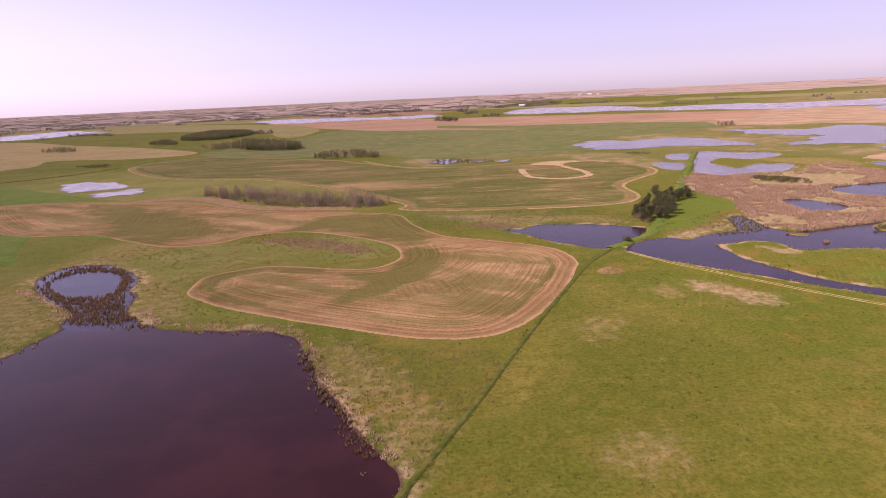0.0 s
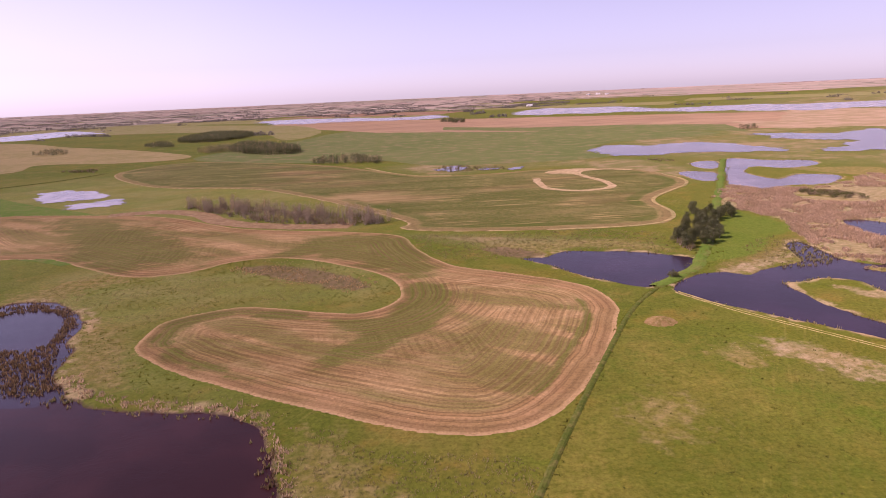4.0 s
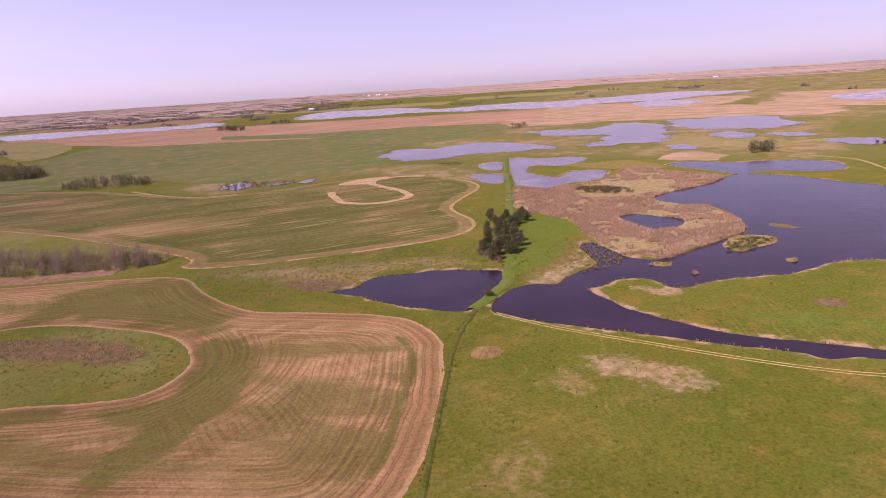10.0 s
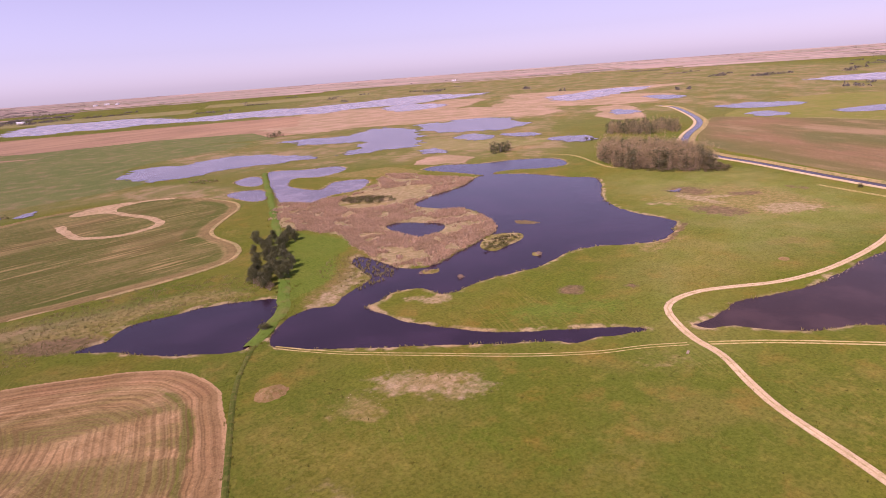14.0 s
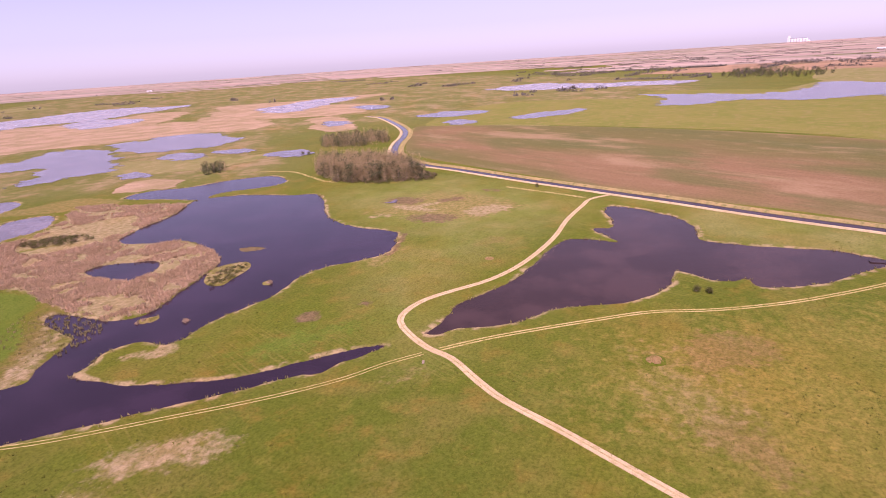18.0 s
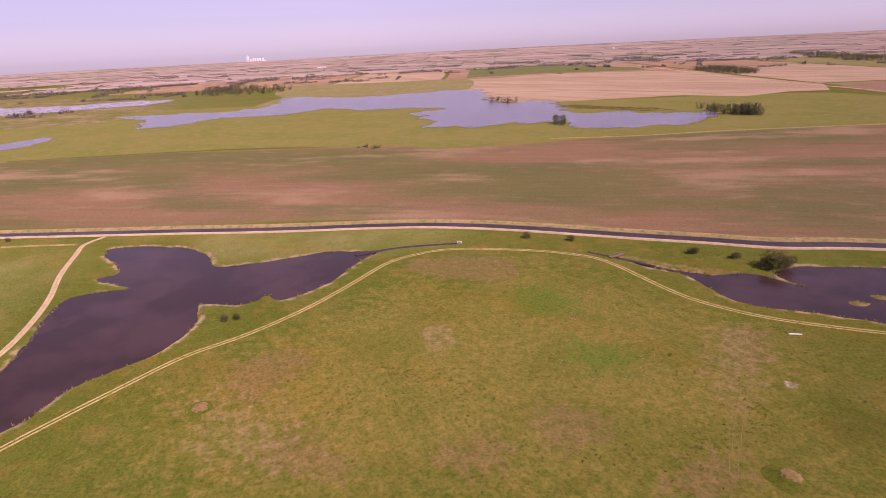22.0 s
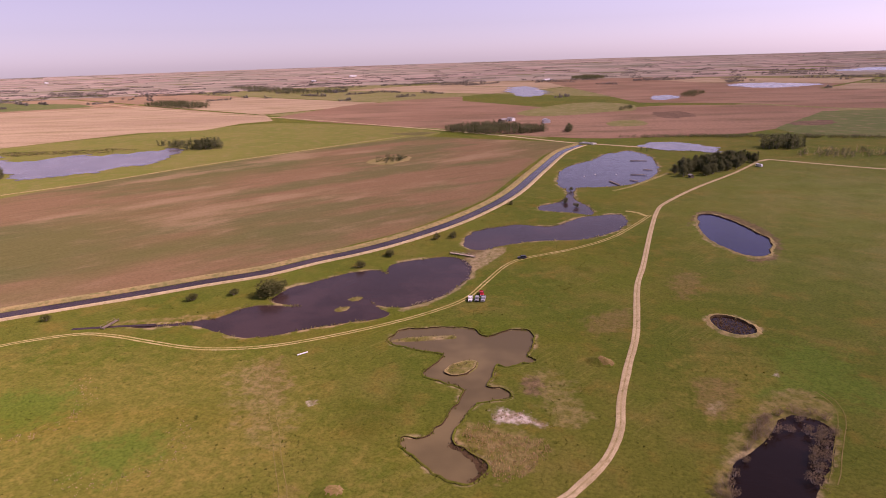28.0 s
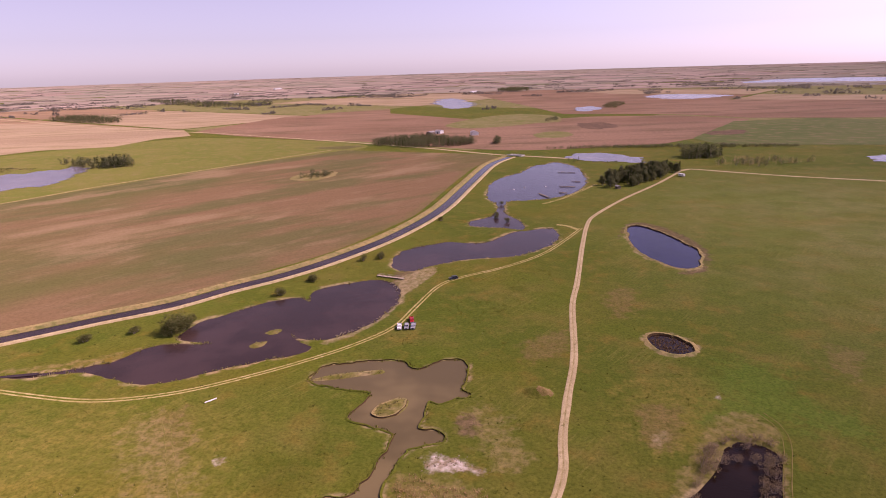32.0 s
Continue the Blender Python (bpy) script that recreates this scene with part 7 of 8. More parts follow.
def far_shape(kind, seed):
    """A lighter tree for far woods: triangles of the crown, and of the trunk."""
    rng = np.random.default_rng(seed)
    if kind == "spruce":
        c = np.array([(0, 0, z) for z in np.linspace(1.2, 10, 7)])
        r, per, size, flat, h = 2.2 * (1 - c[:, 2] / 11.5), 22, 0.75, 0.6, 11.0
    elif kind == "aspen":
        c = np.stack([*rng.normal(0, 0.8, (2, 10)), np.linspace(0.8, 10.5, 10)], -1)
        r, per, size, flat, h = np.full(10, 1.0), 32, 0.27, 1.7, 11.0
    elif kind == "broadleaf":
        c = np.stack([*rng.normal(0, 1.3, (2, 8)), np.linspace(1.3, 8.6, 8)], -1)
        r, per, size, flat, h = np.full(8, 1.7), 26, 0.7, 0.8, 10.0
    else:
        c = np.stack([*rng.normal(0, 0.8, (2, 5)), 0.7 + rng.random(5)], -1)
        r, per, size, flat, h = np.full(5, 0.8), 22, 0.32, 0.9, 3.0
    d = rng.normal(0, 1, (len(c), per, 3))
    d /= np.linalg.norm(d, axis=2)[..., None]
    q = c[:, None] + d * r[:, None, None] * (0.6 + 0.45 * rng.random((len(c), per, 1))) * (1, 1, flat)
    p, w = rng.normal(0, size * 0.65, q.shape) * (1, 1, 0.5), rng.normal(0, size * 0.65, q.shape) * (1, 1, 0.5)
    crown = np.stack([q - p, q + p, q + w], 2).reshape(-1, 3, 3)
    t, top = (0.05 if kind == "aspen" else 0.18) * h / 10, 0.85 * h
    ring = [(t * math.cos(x), t * math.sin(x), -0.3) for x in (0, 2.1, 4.2)]
    trunk = np.array([(ring[i], ring[(i + 1) % 3], (0, 0, top)) for i in range(3)])
    return crown, trunk, h


FAR_SHAPES = {k: [far_shape(k, 50 + 10 * i + n) for i in range(4)] for n, k in enumerate(("broadleaf", "spruce", "aspen", "bush", "brush"))}


def wood(name, line, spacing, mix, height, label):
    """A far wood: many trees joined into one."""
    names = [m for m, _ in mix]
    vs, mi = [], []
    for x, y in scatter(line, spacing):
        k = names[0] if random.random() < mix[0][1] else names[-1]
        crown, trunk, h = FAR_SHAPES[k][random.randrange(4)]
        s, a = height / h * (0.7 + 0.5 * random.random()), 6.2832 * random.random()
        if k in ("bush", "brush"):
            s = 0.55 * height / h
        turn = np.array([(math.cos(a), math.sin(a), 0), (-math.sin(a), math.cos(a), 0), (0, 0, 1)]) * s
        for tri, slot in ((crown, names.index(k)), (trunk, len(names))):
            vs.append(tri @ turn + (x, y, float(land(x, y))))
            mi.append(np.full(len(tri), slot, np.int32))
    if not vs:
        return
    v = np.concatenate(vs).reshape(-1, 3)
    me = bpy.data.meshes.new(name)
    me.vertices.add(len(v))
    me.vertices.foreach_set("co", v.ravel().astype(np.float32))
    me.loops.add(len(v))
    me.loops.foreach_set("vertex_index", np.arange(len(v), dtype=np.int32))
    me.polygons.add(len(v) // 3)
    me.polygons.foreach_set("loop_start", np.arange(0, len(v), 3, dtype=np.int32))
    for k in names:
        me.materials.append(WOOD[k][0][1].materials[0])
    me.materials.append(M_BARK)
    me.polygons.foreach_set("material_index", np.concatenate(mi))
    me.update(calc_edges=True)
    tagged(new(name, me), label, "woodland", kind="stuff")


for x, y in [(110.2, 335.8), (110.8, 325.7), (121.4, 330.8), (127, 334.7), (122.2, 356.7), (128.5, 353.7), (134.5, 351.2), (131.7, 379.9),
    (139.7, 380.6), (147.2, 380.4), (143.7, 401.7), (154.1, 400.8), (157.3, 392.8), (160.8, 388.4), (163, 397.9), (120.9, 341.6),
    (126.3, 344.9), (131.3, 365.6), (137.5, 366.3), (140.8, 388.3), (142.1, 367.4), (147.6, 393), (128.3, 344), (133.4, 342), (116.5, 333.5), (115, 341.5), (152.6, 385.5), (137.2, 373.5)]:
    plant("broadleaf", x, y, 7.2, "dark green leafy tree in a clump beside the dam", "trees beside the dam")
for x, y in [(109.5, 327.1), (110.7, 321.2), (110, 331.2), (113.6, 325.4)]:
    plant("brush", x, y, 4.5, "bare brownish willow shrub on the pond bank", "willow shrubs")
plant("bush", 88.3, 281.2, 4.6, "round grey-green willow bush on the dam", "willow shrubs")
GROVE = smooth([(-200, 502.8), (-147.2, 493.8), (-119.8, 467.7), (-83, 452), (-52.2, 435), (-32.6, 412.4), (-62.3, 412.6), (-104.4, 424.2),
    (-140.1, 449.3), (-178.8, 481.5)], 5)
for x, y in scatter(GROVE, 5.6):
    plant("aspen" if random.random() < 0.12 else "thicket", x, y, 8.4, "slim greyish aspen in a bare field grove", "aspens in the field grove")
for x, y in scatter(GROVE, 5.6):
    plant("brush", x, y, 3.6, "low brownish shrub under the aspens", "shrubs at the field grove")
GROVE_FRONT = smooth([(-124.6, 434.6), (-99.7, 432.4), (-63.8, 421.8), (-36.5, 413.2), (-39.1, 406.5), (-75.5, 413.9), (-114.8, 424.8)], 5)
for x, y in scatter(GROVE_FRONT, 6.5):
    plant("brush", x, y, 4.5, "bushy grey-brown shrub at the edge of the field grove", "shrubs at the field grove")
CONIFERS = smooth([(-4.3, -511.2), (-21.3, -551.1), (-57.1, -593.9), (-81.5, -592.2), (-75.5, -568.1), (-38.6, -511.2), (-15.7, -493.2)], 4)
for x, y in scatter(CONIFERS, 6.1):
    plant("spruce" if random.random() < 0.45 else "broadleaf", x, y, 10, "dark green conifer in a dense shelter plantation", "conifers in the plantation")
for t, group in (([(183.4, -156.2), (184.3, -154.3)], 10.0), ([(181.8, -157.1), (184.8, -151.8), (182, -160.8)], 7.0), ([(200.8, -150.2),
    (216.2, -139.3), (159.1, -202), (151.6, -223.8), (127.4, -266), (136.7, -261.6), (112.9, -360.6), (75.1, -378), (65.2, -362)], 4.4),
    ([(200.9, -151.6), (215.6, -140.1), (129.2, -270.7), (152.5, -226.8), (158.2, -203.6), (280.1, -85.2), (263.7, -102.2)], 4.0),
    ([(250.4, 74.3), (249.6, 69.8), (441.4, 183.1)], 3.2), ([(594.5, 491.8), (588.5, 480.4)], 4), ([(76.4, -418.6), (74, -372.2),
    (150.6, -223.3)], 3.2)):
    for x, y in t:
        plant("bush", x, y, group, "dense round olive bush near a pond", "bushes near the ponds")
for x, y in [(-19.6, -100.4), (-22.1, -103.4), (-23.1, -99.2), (-20.1, -95.9), (-18.1, -96.1), (-34.2, -95.9), (-31.9, -90.8), (-33.6, -88.8),
    (-36.4, -100.5), (-31.3, -83), (-29.1, -77.6), (-8.2, -70.8), (-6.9, -67), (-9.2, -66.6), (-31.7, -107.4)]:
    plant("brush", x, y, 4.2, "bare greyish brushwood clump at the marsh pool", "brushwood at the marsh pool", -0.3)
for x, y in [(28.3, -647.4), (22.1, -643.4), (17.2, -647.9), (-14.2, -637), (-23.2, -637.5)]:
    plant("spruce", x, y, 5, "small dark spruce beside a pond", "small spruces by the pond")
def far_wood(line, sp, mix, h, label):
    wood("grove", smooth(line, 8), sp, mix, h, label)


far_wood([(492.3, 408.4), (521.8, 392.5), (518.3, 342.3), (477.2, 287.8), (458.1, 289.5), (445.5, 322.4),
    (446.3, 361.6)], 3.0, [("aspen", 0.9), ("broadleaf", 0.1)], 15.5, "wood of tall budding aspens beside the canal")
far_wood([(446.3, 361.6), (462, 352), (478, 300), (516, 345), (527, 342), (478, 280), (455, 283), (440, 322)], 3.4, [("bush", 0.6),
    ("brush", 0.4)], 7, "olive scrub along the front of the aspen wood")
far_wood([(661.1, 506.9), (722.9, 507.1), (724.8, 449.4), (678, 423.8), (648.6, 448.9), (639.9, 482.1)], 4.68, [("aspen", 0.8),
    ("broadleaf", 0.2)], 12, "far aspen wood beside the canal")
far_wood([(478.6, 539.1), (502.5, 541.1), (500.6, 523.5), (480.5, 505.7), (463.7, 520.9)], 4.68, [("broadleaf", 0.6),
    ("aspen", 0.4)], 9, "small green grove in the marsh")
far_wood([(-565, 1373), (-574, 1598), (-470, 1536), (-426, 1414), (-452, 1298), (-517, 1287)], 5.18, [("broadleaf", 0.9),
    ("aspen", 0.1)], 9.0, "far dark grove on the plain")
far_wood([(-336, 1012), (-347, 1145), (-238, 1021), (-211.9, 938.6), (-255.9, 929.7)], 5.18, [("broadleaf", 0.7),
    ("aspen", 0.3)], 9.8, "far dark grove on the plain")
far_wood([(-405, 1040), (-379, 1121), (-331, 1009), (-370, 996)], 5.76, [("aspen", 0.7), ("broadleaf", 0.3)], 7.4, "far brown grove on the plain")
far_wood([(-162.2, 788.5), (-130, 834.7), (-79.1, 781.7), (-79.4, 753.9), (-131.5, 764.7)], 4.61, [("aspen", 0.5),
    ("broadleaf", 0.5)], 7.4, "far grey-brown grove in a field")
far_wood([(-566, 1210), (-590, 1321), (-549, 1282), (-499, 1181)], 6.34, [("broadleaf", 0.9), ("aspen", 0.1)], 6.6, "far dark grove on the plain")
far_wood([(-718, 1119), (-751, 1213), (-717, 1203), (-656, 1113)], 5.76, [("aspen", 0.6), ("broadleaf", 0.4)], 6.6, "far brown grove on the plain")
far_wood([(-481.9, 805.3), (-464.7, 813.4), (-438.7, 813.1), (-424.8, 782.5)], 4.03, [("bush", 0.7), ("brush", 0.3)], 6.6, "low brown scrub in a field")
far_wood([(-8, 1716), (26, 1781), (57, 1716), (44, 1636)], 8.06, [("broadleaf", 0.9), ("aspen", 0.1)], 9.8, "far dark clump of trees")
far_wood([(465, 1024), (494, 1051), (501, 1034), (480, 1004)], 5.18, [("broadleaf", 0.5), ("aspen", 0.5)], 7.4, "far brown clump of trees")
far_wood([(235.5, 457.3), (254.1, 459.1), (266.3, 433.4), (261.1, 423.4), (241.9, 434.2)], 2.88, [("bush", 0.7),
    ("brush", 0.3)], 6, "low olive scrub in the reed marsh")
far_wood([(322, -822), (295, -864), (267, -893), (208, -867), (169, -851), (168, -810), (221.6, -779.1),
    (279, -781)], 5.76, [("broadleaf", 0.8), ("spruce", 0.2)], 9.5, "shelter belt round a far farmyard")
far_wood([(-95.4, -689.6), (-127.9, -715.5), (-150.6, -702.9), (-133.5, -678.8), (-102, -672.1)], 5.76, [("broadleaf", 0.6),
    ("spruce", 0.4)], 13, "row of dark poplars in a pasture")
far_wood([(-120.9, -628.4), (-166.1, -664.4), (-228.2, -658.1), (-198.5, -635.5), (-154.5, -616.4)], 5.04, [("aspen", 0.6),
    ("broadleaf", 0.4)], 6, "low scrub wood in a pasture")
far_wood([(59.2, -760.4), (-20.2, -785.6), (-135.3, -796.6), (-242, -793), (-236.8, -775.8), (-103.6, -771.6),
    (-5.1, -761.9)], 3.2, [("broadleaf", 0.9), ("bush", 0.1)], 3.4, "long dark hedge beside a field")
far_wood([(601.1, -580.1), (609, -618), (582, -629), (561.8, -600.8), (576.9, -581.3)], 6.48, [("spruce", 0.4),
    ("broadleaf", 0.6)], 13, "dark trees on a lake point")
far_wood([(676.2, -364.1), (682.3, -379.7), (668, -383), (652.8, -367.9)], 5.76, [("broadleaf", 0.9), ("spruce", 0.1)], 11, "dark trees on the lake shore")
far_wood([(1038, -464), (1047, -492), (989, -500), (972, -467)], 8.64, [("bush", 0.5), ("broadleaf", 0.5)], 8, "dark scrub on the lake shore")
sheet("grass_spot", uneven(smooth([(312, -524), (302, -562), (282, -573), (269, -548), (280, -513)], 4), 3, 10, 2), 0.30, M_TANGRASS, "dry grassy rim round a scrub island", "grass")
far_wood([(303.9, -528.9), (295.5, -556.9), (279.2, -564.5), (275.4, -539.8), (285.2, -519.5)], 4.32, [("bush", 0.6),
    ("broadleaf", 0.4)], 6, "small scrub island in a field")
far_wood([(-12.5, 657.6), (7.1, 704.4), (29, 681.9), (60.9, 665.9), (53.2, 642.9), (6, 643)], 5.18, [("brush", 0.5),
    ("bush", 0.5)], 4.1, "low scrub round tiny pools")
far_wood([(202.9, 679.6), (225.8, 678), (228, 654.3), (212, 657.6)], 4.32, [("brush", 0.6), ("bush", 0.4)], 4, "low scrub in a wet hollow")
far_wood([(657.1, -99.1), (661.2, -112.1), (638, -122.1), (628.3, -110.2)], 4.32, [("bush", 0.8), ("broadleaf", 0.2)], 5, "low scrub in a meadow")
far_wood([(206.6, 284.1), (229.9, 296.8), (240.6, 289), (233.9, 283.2), (221.7, 281.5), (212.4, 280.3)], 2.16, [("bush", 0.9),
    ("brush", 0.1)], 3.5, "olive sedge clumps in the marsh lake")
far_wood([(1426, -1368), (1459, -1494), (1219, -1376), (1144, -1263), (1297, -1318)], 15.84, [("broadleaf", 0.9), ("aspen", 0.1)], 12, "far shelter belt")
far_wood([(1959, 6), (2279, -98), (2021, -269), (1787, -215), (1790, -60)], 18.72, [("broadleaf", 0.9), ("aspen", 0.1)], 12, "far dark belt of trees")
far_wood([(139, -830), (136, -852), (129, -838), (130.7, -810)], 4.0, [("broadleaf", 0.9), ("bush", 0.1)], 10, "single round tree in a fallow field")
far_wood([(391, -2844), (339, -3043), (247, -2863), (292, -2714)], 9, [("broadleaf", 0.9), ("aspen", 0.1)], 11, "far shelter belt")
far_wood([(-38, -1625), (-78, -1774), (-104, -1722), (-61, -1538)], 6, [("bush", 0.5), ("broadleaf", 0.5)], 6, "dark scrub beside a slough")
far_wood([(86, -1202), (66, -1259), (60, -1203), (79, -1176)], 6, [("bush", 0.5), ("broadleaf", 0.5)], 6, "dark scrub in a green hollow")
far_wood([(856, -491), (854, -523), (805, -538), (759, -554), (718, -575), (672, -571), (689, -547), (728, -527), (773, -512),
    (813, -493)], 4.5, [("bush", 0.8), ("brush", 0.2)], 4.5, "willow scrub along a lake shore")
far_wood([(673, -601), (673, -623), (633, -646), (578, -625), (557.9, -595.5), (595.5, -579.2)], 8.5, [("broadleaf", 0.8),
    ("spruce", 0.2)], 9, "row of dark trees on a lake point")
far_wood([(1427, -1358), (1409, -1460), (1178, -1327), (1186, -1255)], 11.52, [("broadleaf", 0.9), ("aspen", 0.1)], 11, "far shelter belt")
far_wood([(1930, -2433), (1680, -2353), (1274, -2062), (1152, -2109), (1092, -1949), (1265, -1885), (1695, -2202)], 18.72, [("broadleaf", 0.9),
    ("aspen", 0.1)], 12, "far shelter belt")


def far_trees():
    """Shelter belts and bluffs strewn over the far plain, lumps of leaf clumps too small to tell apart."""
    rng = np.random.default_rng(21)
    n = 2300
    psi, r = np.radians(45 - 255 * rng.random(n)), np.where(rng.random(n) < 0.2, 1250 + 1600 * rng.random(n) ** 0.7, 2600 + 2190 * rng.random(n) ** 0.8)
    c = np.stack([-np.sin(psi) * r, 80 + np.cos(psi) * r], -1)
    ok = ~((psi > radians(-75)) & (psi < radians(-10)) & (rng.random(n) < 0.86))
    ok &= depth_inside(c[:, 0], c[:, 1], EAST[::4]) < -60
    for line in FAR_WATERS:
        ok &= depth_inside(c[:, 0], c[:, 1], line[::3]) < -25
    for line in FAR_FIELDS:
        ok &= (r > 2300) | (depth_inside(c[:, 0], c[:, 1], line) < -10)
    extra = rng.random(380)
    bear, out = np.radians(48 - 62 * extra), 2750 + 2000 * rng.random(380) ** 0.7
    far_north = np.stack([-np.sin(bear) * out, 80 + np.cos(bear) * out], -1)
    places = []
    for c in np.concatenate([c[ok], far_north]):
        out = math.hypot(c[0], c[1] - 80)
        away = np.array((c[0], c[1] - 80)) / out
        small = float(np.interp(out, [2600, 4700], [1.0, 0.38]))
        along, n = (E1 if rng.random() < 0.55 else E2), int(4 + 30 * rng.random() ** 2.0)
        if out > 2600:
            along = np.array((away[1], -away[0]))
        wide = (2 + 4 * rng.random()) * small
        for q in range(n):
            p = c + along * (q - n / 2) * 6 * small + rng.normal(0, wide, 2) * (0.4 if n > 12 else 1)
            places.append((*p, (4 + 6 * rng.random()) * small))
    p = np.array(places)
    per = 18
    d = rng.normal(0, 1, (len(p), per, 3))
    d /= np.linalg.norm(d, axis=2)[..., None]
    d[..., 2] = np.abs(d[..., 2])
    base = np.stack([p[:, 0], p[:, 1], land(p[:, 0], p[:, 1])], -1)[:, None]
    q = base + d * p[:, 2][:, None, None] * (0.62, 0.62, 0.95) * (0.7 + 0.3 * rng.random((len(p), per, 1)))
    span = 0.2 * p[:, 2][:, None, None]
    a, b = rng.normal(0, 1, q.shape) * span, rng.normal(0, 1, q.shape) * span
    v = np.stack([q - a, q + a, q + b], 2).reshape(-1, 3)
    me = bpy.data.meshes.new("far_trees")
    me.vertices.add(len(v))
    me.vertices.foreach_set("co", v.ravel().astype(np.float32))
    me.loops.add(len(v))
    me.loops.foreach_set("vertex_index", np.arange(len(v), dtype=np.int32))
    me.polygons.add(len(v) // 3)
    me.polygons.foreach_set("loop_start", np.arange(0, len(v), 3, dtype=np.int32))
    me.update(calc_edges=True)
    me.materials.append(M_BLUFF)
    tagged(new("far_trees", me), "dark shelter belts and tree bluffs over the far plain", "woodland", kind="stuff")


far_trees()

# ---------------------------------------------------------------- vehicles and built things
M_WHITE = m_plain("white_paint", (0.75, 0.75, 0.74), 0.35)
M_SILVER = m_plain("silver_paint", (0.45, 0.46, 0.48), 0.3, 0.4)
M_REDPAINT = m_plain("red_paint", (0.45, 0.02, 0.02), 0.35)
M_DARKPAINT = m_plain("dark_blue_paint", (0.03, 0.035, 0.05), 0.3)
M_GLASS = m_plain("dark_window_glass", (0.015, 0.018, 0.02), 0.06)
M_TYRE = m_plain("black_rubber", (0.02, 0.02, 0.02), 0.85)
M_RIM = m_plain("alloy_rim", (0.5, 0.5, 0.5), 0.35, 0.8)
M_TIMBER = m_plain("weathered_timber", (0.20, 0.155, 0.11), 0.9)
M_PALETIMBER = m_plain("pale_bleached_timber", (0.42, 0.35, 0.26), 0.85)
M_CONCRETE = m_plain("pale_concrete", (0.55, 0.53, 0.48), 0.9)
M_ROOF = m_plain("grey_sheet_roof", (0.30, 0.28, 0.27), 0.55)
M_LAMPGLASS = m_plain("clear_lamp_glass", (0.8, 0.8, 0.78), 0.15)
M_REDLAMP = m_plain("red_lamp_glass", (0.5, 0.01, 0.01), 0.2)
M_BLACKTRIM = m_plain("black_plastic_trim", (0.03, 0.03, 0.03), 0.7)


def solid(bm, x, y, z, w, d, h, taper=1.0, shift=0.0, bevel=0.0):
    """A box on z, its top narrowed and shifted along y, its edges rounded."""
    vs = [bm.verts.new((x + sx * w / 2 * k, y + sy * d / 2 * k + o, zz)) for zz, k, o in ((z, 1, 0),
        (z + h, taper, shift)) for sx, sy in ((-1, -1), (1, -1), (1, 1), (-1, 1))]
    fs = [bm.faces.new([vs[i] for i in f]) for f in ((3, 2, 1, 0), (4, 5, 6, 7), (0, 1, 5, 4), (1, 2, 6, 5), (2, 3, 7, 6), (3, 0, 4, 7))]
    if bevel:
        bmesh.ops.bevel(bm, geom=list({e for f in fs for e in f.edges}), offset=bevel, segments=2, affect="EDGES")
    return bm


def boxes(*rows):
    bm = bmesh.new()
    for r in rows:
        solid(bm, *r)
    return bm


def drum(radius, width, hole=0.0, n=18):
    """A wheel-like ring or disc about the x axis."""
    bm = bmesh.new()
    rims = [[bm.verts.new((x, r * math.cos(6.2832 * j / n), r * math.sin(6.2832 * j / n))) for j in range(n)]
            for x, r in ((-width / 2, hole or 0.01), (-width / 2, radius * 0.93), (-width * 0.35, radius), (width * 0.35, radius),
                (width / 2, radius * 0.93), (width / 2, hole or 0.01))]
    for a, b in zip(rims, rims[1:] + rims[:1]):
        for j in range(n):
            bm.faces.new((a[j], a[(j + 1) % n], b[(j + 1) % n], b[j]))
    bmesh.ops.recalc_face_normals(bm, faces=bm.faces[:])
    return bm


